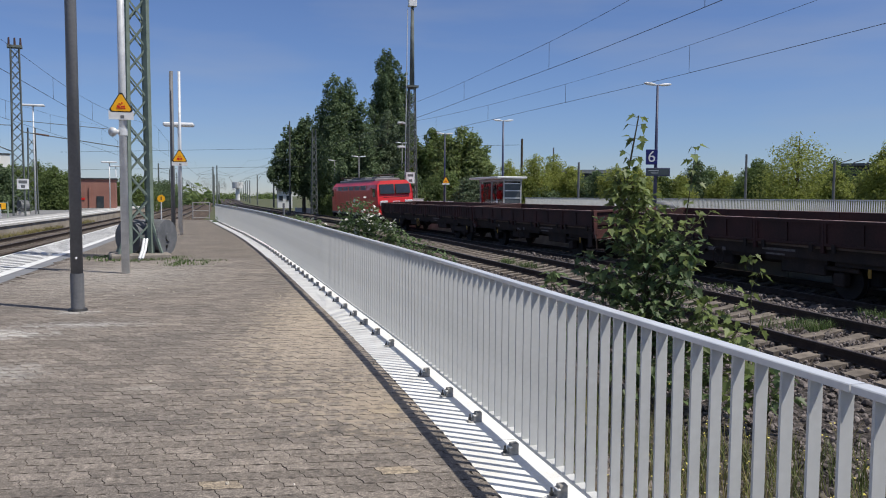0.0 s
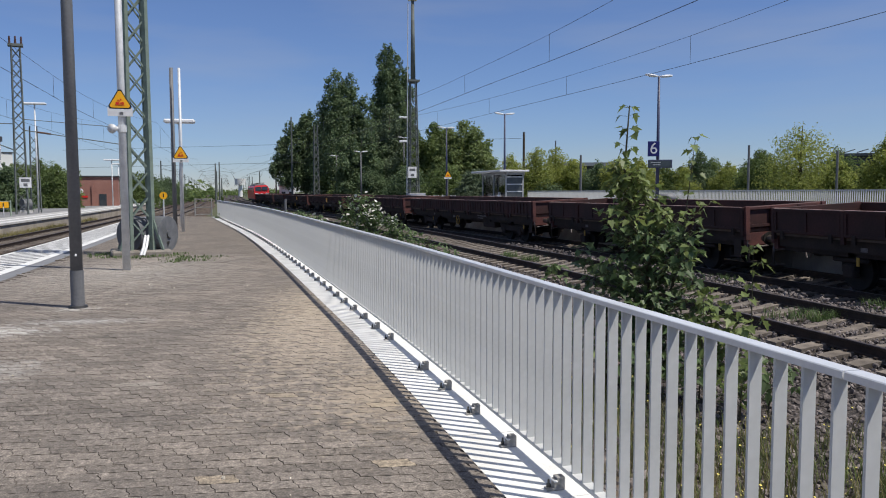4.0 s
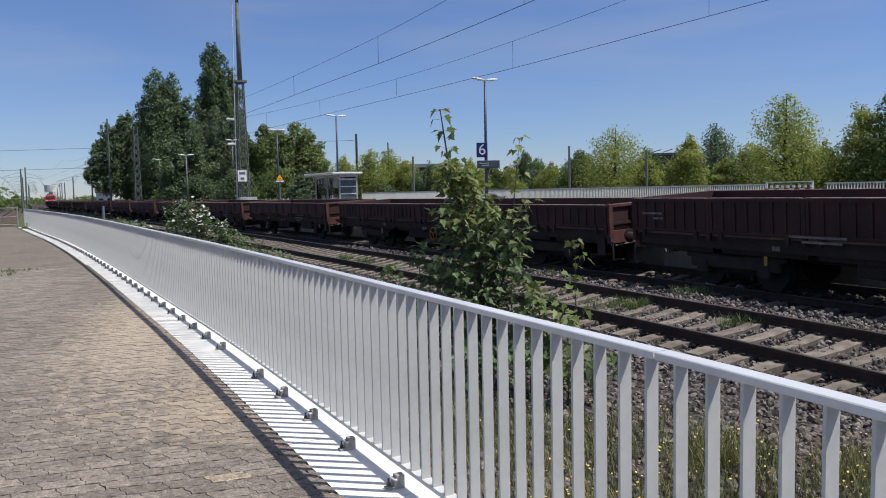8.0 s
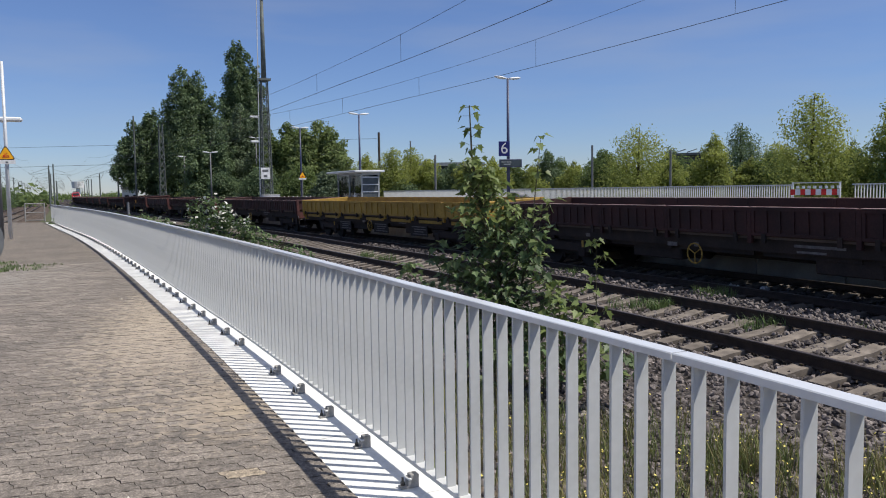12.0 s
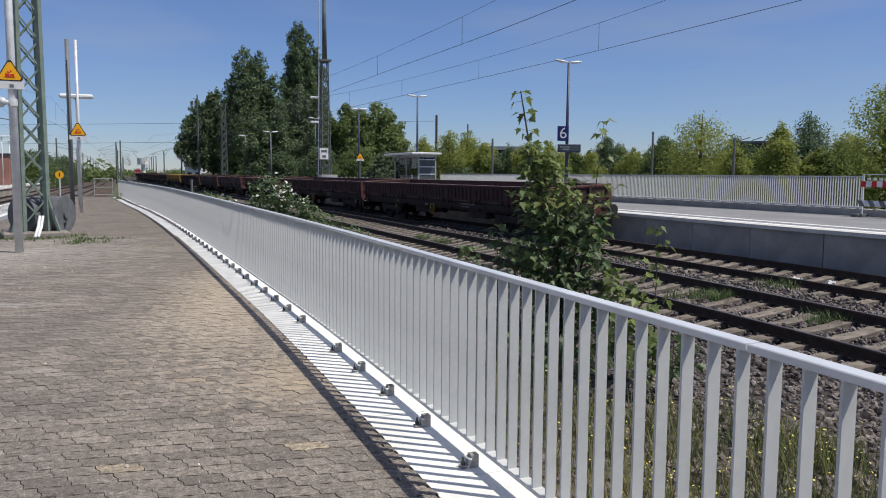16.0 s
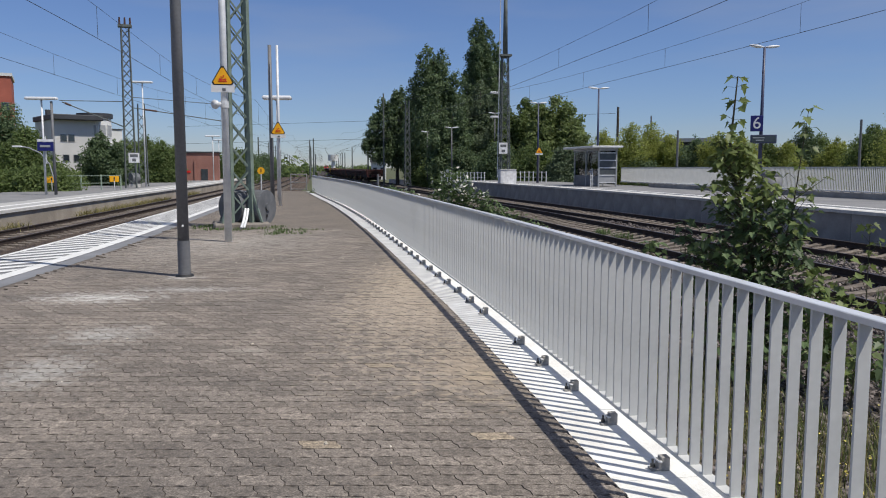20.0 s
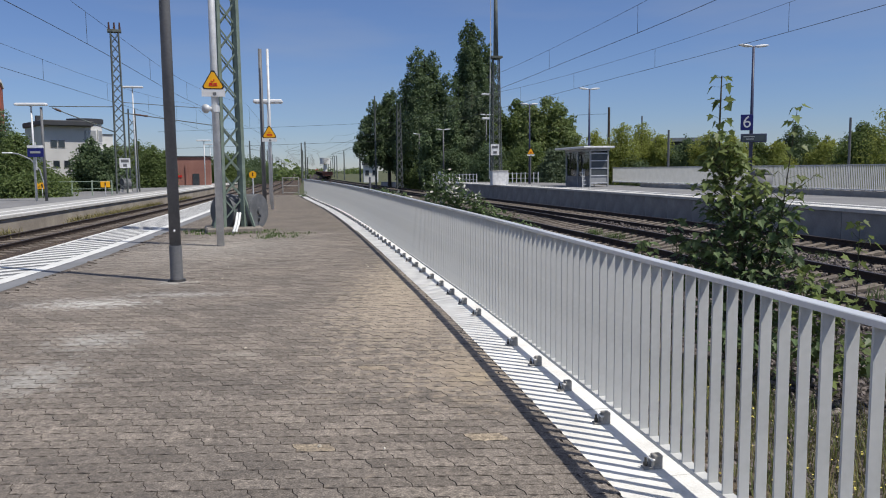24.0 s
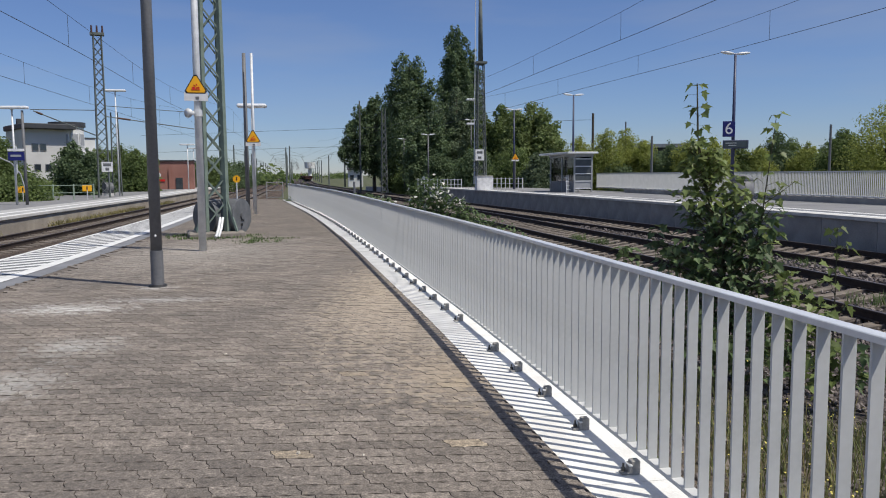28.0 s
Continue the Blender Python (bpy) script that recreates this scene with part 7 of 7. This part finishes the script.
def wagon(label, length, bogies, paint="wagon", end_paint="wagon_end", ribs=0.45, wall=0.62):
    """A low-sided open wagon; y runs along the track, z from the rail head."""
    ob = thing("freight_wagon", label, "freight wagon", pose(0, 0, 0), "wagons of the train")
    hb = length / 2 - 0.86
    w = 1.36
    floor_z = 1.30
    part("floor", box(bmesh.new(), (0, 0, floor_z - 0.04), (2 * w - 0.04, 2 * hb, 0.08)), M["wagon_floor"], ob)
    for sx in (-1, 1):
        part("sole_bar", box(bmesh.new(), (sx * 1.18, 0, floor_z - 0.22), (0.12, 2 * hb, 0.30)), M["wagon_rust"], ob)
        n = 5 if length < 15 else 7
        seg = 2 * hb / n
        for k in range(n):
            yc = -hb + seg * (k + 0.5)
            bm = bmesh.new()
            box(bm, (sx * w, yc, floor_z + wall / 2 - 0.02), (0.05, seg - 0.10, wall), bevel=0.008)
            box(bm, (sx * (w + 0.035), yc, floor_z + wall - 0.06), (0.05, seg - 0.10, 0.07))
            box(bm, (sx * (w + 0.03), yc, floor_z + 0.03), (0.04, seg - 0.10, 0.06))
            m = max(2, int(seg / ribs))
            for j in range(m + 1):
                box(bm, (sx * (w + 0.03), yc - (seg - 0.2) / 2 + (seg - 0.2) * j / m, floor_z + wall / 2), (0.045, 0.07, wall - 0.1) if paint == "wagon" else (0.07, 0.13, wall - 0.04))
            d = part("side_board", bm, M[paint], ob)
            # thin strip on top; on red wagons its pale colour is a painted glint
            part("top_edge", box(bmesh.new(), (sx * (w + 0.01), yc, floor_z + wall - 0.012), (0.08, seg - 0.10, 0.012)), M["edge_glint"] if paint == "wagon" else M[paint], d, "top edge coloured bright like a sun glint" if paint == "wagon" else "")
            if paint != "wagon":
                part("lower_panel", box(bmesh.new(), (sx * 1.27, yc, floor_z - 0.21), (0.03, seg * 0.72, 0.13), bevel=0.01), M[paint], ob)
            for e in (-0.35, 0.35):
                part("hinge", box(bmesh.new(), (sx * (w + 0.05), yc + e * seg, floor_z - 0.06), (0.05, 0.10, 0.20)), M["wagon_rust"], d)
        for k in range(n + 1):
            yc = -hb + seg * k
            part("stanchion", box(bmesh.new(), (sx * (w + 0.01), yc, floor_z + wall / 2 - 0.10), (0.10, 0.11, wall + 0.16), bevel=0.012), M[paint], ob)
        for k in range(n):
            yc = -hb + seg * (k + 0.5)
            part("truss_bar", bar(bmesh.new(), (sx * 1.12, yc - seg * 0.45, floor_z - 0.42), (sx * 1.12, yc + seg * 0.45, floor_z - 0.42), 0.05, 0.12), M["wagon_rust"], ob)
        if paint != "wagon":
            for yc in (-hb * 0.45, -hb * 0.05, hb * 0.4):
                pl = part("data_plate", box(bmesh.new(), (sx * 1.20, yc, 0.70), (0.03, 1.5, 0.46)), M["wheel"], ob, "dark plate with unreadable pale lettering")
                for q in range(4):
                    part("lettering_bar", box(bmesh.new(), (sx * 1.218, yc - 0.1 * (q % 2), 0.86 - 0.10 * q), (0.006, 1.2 - 0.2 * (q % 3), 0.035)), M["lettering"], pl)
        part("lettering_bar", box(bmesh.new(), (sx * (1.245), -hb * 0.32, floor_z - 0.20), (0.006, 1.2, 0.06)), M["lettering"], ob)
        part("lettering_bar", box(bmesh.new(), (sx * (1.245), -hb * 0.30, floor_z - 0.32), (0.006, 0.7, 0.045)), M["lettering"], ob)
        for yc, zc, ln in ((0.14, 0.95, 0.34), (0.05, 0.98, 0.16), (0.52, 1.02, 0.20), (-0.55, 1.22, 0.9)):
            part("lettering_bar", box(bmesh.new(), (sx * 1.246, yc * hb, zc), (0.006, ln, 0.10 if ln < 0.5 else 0.03)), M["lettering"], ob)
        part("step", box(bmesh.new(), (sx * 1.25, -hb + 0.3, 0.55), (0.25, 0.4, 0.03)), M["wagon_rust"], ob)
        part("step_hanger", box(bmesh.new(), (sx * 1.3, -hb + 0.3, 0.78), (0.03, 0.3, 0.46)), M["wagon_rust"], ob)
    for sy in (-1, 1):
        bm = bmesh.new()
        box(bm, (0, sy * hb, floor_z + wall / 2), (2 * w, 0.06, wall), bevel=0.01)
        box(bm, (0, sy * (hb + 0.045), floor_z + 0.09), (2 * w - 0.1, 0.05, 0.07))
        part("end_wall", bm, M[paint], ob, "dull dark end wall")
        # end_paint puts the sunlit look of rail and posts into their colour
        part("end_rail", box(bmesh.new(), (0, sy * (hb + 0.05), floor_z + wall - 0.05), (2 * w - 0.04, 0.07, 0.08), bevel=0.008), M[end_paint], ob, "end top rail, on red wagons coloured lighter as if sunlit")
        for x in (-1.29, 1.29):
            part("end_post", box(bmesh.new(), (x, sy * (hb + 0.07), floor_z + wall / 2 - 0.14), (0.15, 0.10, wall + 0.30), bevel=0.01), M[end_paint], ob, "corner post, on red wagons coloured lighter as if sunlit")
        for x in (-0.45, 0.45):
            part("end_post", box(bmesh.new(), (x, sy * (hb + 0.06), floor_z + wall / 2 - 0.12), (0.10, 0.08, wall + 0.20)), M[paint], ob)
        for sx in (-1, 1):
            part("coupling_lever", rod(bmesh.new(), (sx * 0.25, sy * (hb + 0.12), 0.86), (sx * 1.22, sy * (hb + 0.16), 0.80), 0.018, n=6), M["lettering"], ob)
            part("end_step", box(bmesh.new(), (sx * 1.16, sy * (hb + 0.14), 0.42), (0.30, 0.22, 0.03)), M["wagon_rust"], ob)
            part("step_hanger", box(bmesh.new(), (sx * 1.29, sy * (hb + 0.14), 0.66), (0.03, 0.05, 0.50)), M["wagon_rust"], ob)
            part("grab_iron", rod(bmesh.new(), (sx * 1.30, sy * (hb + 0.10), 0.78), (sx * 1.30, sy * (hb + 0.10), 1.18), 0.016, n=6), M["lettering"], ob)
        part("head_stock", box(bmesh.new(), (0, sy * (hb + 0.02), 1.03), (2.6, 0.14, 0.34)), M[end_paint], ob)
        buffers(ob, sy * length / 2, sy)
    ys = (-hb + 2.2, hb - 2.2) if not bogies else (-hb + 2.0, -hb + 3.8, hb - 3.8, hb - 2.0)
    for y in ys:
        wheelset(ob, y)
    if bogies:
        for yc in (-hb + 2.9, hb - 2.9):
            for sx in (-1, 1):
                part("bogie_frame", box(bmesh.new(), (sx * 1.0, yc, 0.60), (0.14, 2.6, 0.30), bevel=0.04), M["wagon_rust"], ob)
            # dark block added between the wheels to stop light passing under the wagon
            part("bogie_bolster", box(bmesh.new(), (0, yc, 0.58), (1.7, 1.1, 0.56), bevel=0.05), M["wheel"], ob)
            for dy in (-0.35, 0.35):
                part("brake_shoe", box(bmesh.new(), (-0.78, yc + dy, 0.42), (0.16, 0.10, 0.46), bevel=0.02), M["wheel"], ob)
    else:
        # the same light-blocking filler at each single axle
        for yc in ys:
            part("brake_gear", box(bmesh.new(), (0, yc, 0.52), (1.25, 1.5, 0.40), bevel=0.05), M["wheel"], ob)
    for yc in (-hb + 1.15, hb * 0.55):
        part("hazard_tag", box(bmesh.new(), (-1.25, yc, 0.74), (0.02, 0.09, 0.20), bevel=0.004), M["wagon_yellow"], ob, "small yellow tag under the frame")
    # filler boxes added so no lit ground shows through beneath the wagon
    part("centre_sill", box(bmesh.new(), (0, 0, 0.92), (0.9, 2 * hb - 0.6, 0.50), bevel=0.02), M["wagon_rust"], ob)
    for k, (y, ln) in enumerate(((-hb * 0.28, 1.5), (0.0, 1.1), (hb * 0.33, 1.8))):
        part("equipment_box", box(bmesh.new(), ((-0.85, 0.8, -0.8)[k], y - 0.9, 0.74), (0.5, ln, 0.42), bevel=0.03), M["wagon_rust"], ob)
    part("air_tank", rod(bmesh.new(), (-0.5, 0.8, 0.72), (-0.5, 2.2, 0.72), 0.2, 0.2, 12), M["wagon_rust"], ob)
    part("brake_rod", rod(bmesh.new(), (-0.2, -hb + 2, 0.62), (-0.2, hb - 2, 0.62), 0.03), M["wagon_rust"], ob)
    # hand brake wheel on the side
    wh = bmesh.new()
    for k in range(16):
        a0, a1 = 6.2832 * k / 16, 6.2832 * (k + 1) / 16
        rod(wh, (-1.36, 0.4 + 0.24 * math.cos(a0), 0.78 + 0.24 * math.sin(a0)), (-1.36, 0.4 + 0.24 * math.cos(a1), 0.78 + 0.24 * math.sin(a1)), 0.018, n=6)
    for k in range(3):
        a = 6.2832 * k / 3 + 0.5
        rod(wh, (-1.36, 0.4, 0.78), (-1.36, 0.4 + 0.24 * math.cos(a), 0.78 + 0.24 * math.sin(a)), 0.014, n=6)
    part("brake_wheel", wh, M["wagon_yellow"] if bogies else M["wagon_rust"], ob)
    return ob


def loco():
    ob = thing("locomotive", "bright red electric locomotive with a grey roof pulling the train", "locomotive", pose(0, 0, 0))
    L, w = 18.9, 1.48
    prof = [(-w, 0.95), (-w, 2.85), (-w + 0.10, 3.25), (-w + 0.42, 3.55), (w - 0.42, 3.55), (w - 0.10, 3.25), (w, 2.85), (w, 0.95)]
    hb = L / 2 - 0.65
    bm = bmesh.new()
    rings = []
    for y, kz, kx in ((-hb, 0.0, 0.94), (-hb + 0.25, 0.0, 0.985), (-hb + 1.5, 1.0, 1.0), (hb - 1.5, 1.0, 1.0), (hb - 0.25, 0.0, 0.985), (hb, 0.0, 0.94)):
        rings.append([bm.verts.new((x * kx, y + (0.0 if abs(y) < hb - 0.5 else -math.copysign(max(0, z - 1.9) * 0.32, y)), z)) for x, z in prof])
    for a, b in zip(rings, rings[1:]):
        for i in range(len(prof)):
            j = (i + 1) % len(prof)
            bm.faces.new((a[i], a[j], b[j], b[i]))
    bm.faces.new(rings[0])
    bm.faces.new(rings[-1][::-1])
    bmesh.ops.recalc_face_normals(bm, faces=bm.faces)
    part("body", bm, M["loco_red"], ob)
    part("roof", box(bmesh.new(), (0, 0, 3.62), (2.1, L - 6.0, 0.26), bevel=0.06), M["loco_grey"], ob, "grey equipment roof")
    for y in (-5.2, -1.5, 2.0, 5.4):
        part("roof_box", box(bmesh.new(), (0, y, 3.80), (1.5, 1.3, 0.22), bevel=0.03), M["loco_grey"], ob)
    for y in (-6.3, 6.3):
        bm = bmesh.new()
        for a, b in (((-0.5, y, 3.85), (-0.8, y + 0.9, 4.05)), ((0.5, y, 3.85), (0.8, y + 0.9, 4.05)), ((-0.8, y + 0.9, 4.05), (0.8, y + 0.9, 4.05)), ((-0.8, y - 0.5, 4.0), (0.8, y - 0.5, 4.0))):
            rod(bm, a, b, 0.03)
        part("pantograph", bm, M["wheel"], ob)
    for sy in (-1, 1):
        yf = sy * (hb - 0.17)
        tilt = pose(0, sy * (hb - 0.30), 2.90, sy * 17.5, 0, 0)
        for x in (-0.62, 0.62):
            wdw = part("windscreen", box(bmesh.new(), (x, 0, 0.0), (1.16, 0.07, 0.78), tilt, bevel=0.02), M["sign_black"], ob)
            part("pane", box(bmesh.new(), (x, sy * 0.03, 0.0), (1.02, 0.04, 0.64), tilt), M["glass_dark"], wdw)
        for x in (-0.98, 0.98):
            part("headlight", box(bmesh.new(), (x, sy * (hb + 0.01), 1.86), (0.62, 0.10, 0.36), bevel=0.03), M["sign_white"], ob, "white headlight panel")
        part("emblem_plate", box(bmesh.new(), (0, sy * (hb + 0.02), 1.86), (0.52, 0.06, 0.28)), M["sign_white"], ob)
        part("emblem_core", box(bmesh.new(), (0, sy * (hb + 0.045), 1.86), (0.40, 0.03, 0.17)), M["sign_red"], ob)
        part("grab_rail", rod(bmesh.new(), (-1.0, sy * (hb + 0.04), 2.30), (1.0, sy * (hb + 0.04), 2.30), 0.025), M["wheel"], ob)
        part("front_skirt", box(bmesh.new(), (0, sy * (hb - 0.05), 0.75), (2.7, 0.3, 0.55), bevel=0.04), M["wheel"], ob)
        buffers(ob, sy * L / 2, sy)
        for sx in (-1, 1):
            part("cab_door", box(bmesh.new(), (sx * (w - 0.005), sy * (hb - 1.9), 2.1), (0.04, 0.7, 1.9), bevel=0.01), M["loco_red"], ob)
            part("cab_window", box(bmesh.new(), (sx * (w + 0.0), sy * (hb - 1.0), 2.65), (0.03, 0.75, 0.6)), M["glass_dark"], ob)
    for sx in (-1, 1):
        for k in range(5):
            part("side_grille", box(bmesh.new(), (sx * (w - 0.03), -4.4 + 2.2 * k, 3.05), (0.09, 1.6, 0.34), pose(0, 0, 0)), M["loco_grey"], ob)
        part("side_sill", box(bmesh.new(), (sx * (w - 0.02), 0, 0.93), (0.06, 2 * hb - 0.6, 0.16)), M["loco_grey"], ob)
    for yc in (-5.2, 5.2):
        for dy in (-1.3, 1.3):
            wheelset(ob, yc + dy, 0.62)
        for sx in (-1, 1):
            part("bogie_frame", box(bmesh.new(), (sx * 1.12, yc, 0.72), (0.16, 4.2, 0.32), bevel=0.05), M["wagon_rust"], ob)
    part("transformer_box", box(bmesh.new(), (0, 0, 0.62), (2.4, 4.6, 0.7), bevel=0.05), M["wagon_rust"], ob)
    return ob


K = 1.465
SPEED = 24.9
AHEAD = 0.85
S0 = TRACK_B.s_of(-43.9)
# rear ends of the vehicles, in units of the train's own spacing
REAR = [69.9, 58.1, 48.9, 39.3, 25.7, 12.0, -1.8, -15.6, -24.7, -33.6, -42.8, -52.0, -61.7, -70.7, -80.7, -93.6, -107.0, -116.2, -129.9, -142.8, -156.7, -170.1, -179.3, -188.5, -198.7, -211.5, -224.9]
short = wagon("low-sided two-axle wagon in dull oxide red with an empty bed", 13.6, False, ribs=0.8)
long_ = wagon("long low-sided bogie wagon in dull oxide red with ribbed sides", 19.9, True, ribs=0.36)
yellow = wagon("long low-sided bogie wagon painted ochre yellow with panelled sides", 20.2, True, "wagon_yellow", "wagon_yellow", 0.62)
tall = wagon("long bogie wagon in dull oxide red with raised ribbed sides", 19.6, True, ribs=0.36, wall=0.80)
for dy, dz, ln in ((8.2, 0.42, 0.7), (8.0, 0.30, 0.35), (3.5, 0.02, 1.3), (3.4, -0.08, 0.9), (-3.0, 0.05, 1.1)):
    part("lettering_bar", box(bmesh.new(), (-1.44, dy, 1.30 + dz), (0.01, ln, 0.05)), M["lettering"], tall)
TRAIN = []
engine = loco()
TRAIN.append((engine, REAR[0] * K + 18.9 / 2 + AHEAD, 6.0))
used = set()
for k in range(1, len(REAR)):
    length = (REAR[k - 1] - REAR[k]) * K
    mid = (REAR[k - 1] + REAR[k]) / 2 * K
    src = yellow if k == 20 else tall if k == 16 else (long_ if length > 16.5 else short)
    ob = src if src not in used else copy_thing(src, Matrix())
    used.add(src)
    TRAIN.append((ob, mid - 0.6 + AHEAD, 4.2 if src is short else 6.5))
# yellow notice boards on two wagons
for idx in (4, 5, 16):
    part("notice_board", box(bmesh.new(), (-1.45, -2.0, 1.52), (0.02, 0.55, 0.42)), M["sign_yellow"], TRAIN[idx][0], "yellow notice board")
TILT = 3.0


def on_track(s, half):
    xa, ya, _ = TRACK_B.at(S0 + s - half)
    xb, yb, _ = TRACK_B.at(S0 + s + half)
    return pose((xa + xb) / 2, (ya + yb) / 2, -0.895, 0, -TILT, math.degrees(math.atan2(-(xb - xa), yb - ya)))


# ---- paving blocks near the camera ----
def paver_mesh(name, material):
    L, W, gp, A = 0.195, 0.1125, 0.0014, 0.0055
    wave = [(0.0, 0.0), (0.125, A), (0.375, -A), (0.625, A), (0.875, -A), (1.0, 0.0)]
    ring = [(0.022 + gp + u * (L - 2 * gp), gp + 0.0008 + dv) for u, dv in wave] + [(L + 0.016 - gp, W * 0.36), (L - 0.008 - gp, W * 0.64)]
    ring += [(-0.016 + gp + u * (L - 2 * gp), W - gp - 0.0008 + dv) for u, dv in wave[::-1]] + [(-0.008 + gp, W * 0.64), (0.016 + gp, W * 0.36)]
    cx, cy = L / 2, W / 2
    bm = bmesh.new()
    lo = [bm.verts.new((x - cx, y - cy, -0.019)) for x, y in ring]
    md = [bm.verts.new((x - cx, y - cy, -0.003)) for x, y in ring]
    hi = [bm.verts.new(((x - cx) * 0.990, (y - cy) * 0.982, 0.0)) for x, y in ring]
    n = len(ring)
    bm.faces.new(hi)
    for a, b in ((lo, md), (md, hi)):
        for i in range(n):
            bm.faces.new((a[i], a[(i + 1) % n], b[(i + 1) % n], b[i]))
    me = link_mesh(name, bm, material)
    me.materials.append(M["joint"])
    for p in list(me.polygons)[1:]:
        p.material_index = 1      # dirty flanks
    return me


pm, pp = paver_mesh("paver", M["paver_one"]), paver_mesh("paver", M["paver_pale"])
tv = np.array([v.co[:] for v in pm.vertices])
tf = [list(p.vertices) for p in pm.polygons]
ti = [p.material_index for p in pm.polygons]
g = np.random.RandomState(44)
verts, faces, count = [], [], 0
rows_n = int(PAVED_TO / 0.1125)
for r in range(rows_n):
    y = r * 0.1125
    xl = float(EDGE_LEFT.at(EDGE_LEFT.s_of(y), 1.56)[0])
    xr = float(RAILING.at(RAILING.s_of(y), -0.36)[0])
    x = math.ceil((xl + 0.06) / 0.195) * 0.195 + (0.0975 if r % 2 else 0)
    while x < xr - 0.12:
        z = 0.001 + g.normal() * 0.0008
        m = pose(x, y + 0.056, z, g.normal() * 0.28, g.normal() * 0.28, g.normal() * 0.4)
        near = -0.95 < x < 1.1 and 2.6 < y < 5.9
        if near and count < 298:
            pale = (0.1 < x < 1.0 and 3.9 < y < 6.6 and g.rand() < 0.17) or g.rand() < 0.008
            ob = new("paver", pp if pale else pm)
            ob.parent, ob.matrix_world = platform, m
            count += 1
        else:
            mm = np.array(m)
            base = len(verts)
            verts += (tv @ mm[:3, :3].T + mm[:3, 3]).tolist()
            faces += [[base + i for i in f] for f in tf]
        x += 0.195
    # a block cut to meet the coping
    x -= 0.0975
    width = xr - 0.004 - x
    if width > 0.03:
        mm = np.array(pose(x + width / 2, y + 0.056, 0.0005) @ Matrix.Diagonal((width / 0.195, 1, 1, 1)))
        base = len(verts)
        verts += (tv @ mm[:3, :3].T + mm[:3, 3]).tolist()
        faces += [[base + i for i in f] for f in tf]
ob = new("paving_blocks", from_arrays("paving_blocks", verts, faces, M["paver"]))
ob.data.materials.append(M["joint"])
ob.data.polygons.foreach_set("material_index", ti * (len(faces) // len(ti)))
tagged(ob, "brown-grey interlocking paving blocks of the platform", "paving", kind="stuff")

# scraps of litter on the paving
bits = [(-3.5 + 4.3 * g.rand(), 2.8 + 9.5 * g.rand(), 0.004) for _ in range(60)]
bits = [b for b in bits if b[0] < float(RAILING.at(RAILING.s_of(b[1]), -0.35)[0])]
tagged(new("litter", stones("litter", bits, 71, 0.004, 0.012, M["litter"])), "small pale scraps of litter on the paving", "litter", kind="stuff")


def motions():
    for ob, s, half in TRAIN:
        walk(ob, [(t, on_track(s + SPEED * t, half)) for t in range(0, 29)])
    sway = [(0, 8.0), (1, 8.0), (2, 6.0), (3.5, 3.0), (5, 2.3), (6, 5.8), (7, 2.6), (8, -9.0), (9.5, -6.0), (10.5, -3.0), (11.5, -3.0), (12.5, -4.0), (14, -8.7), (15.5, -12.0), (17, -6.0), (18.5, 1.0), (20, 3.0), (22, 0.0), (24, 0.0), (26, -1.0), (28, -3.0)]
    walk(leader, [(t, pose(-0.30, 0, 2.40, 0, a, 0)) for t, a in sway])


motions()
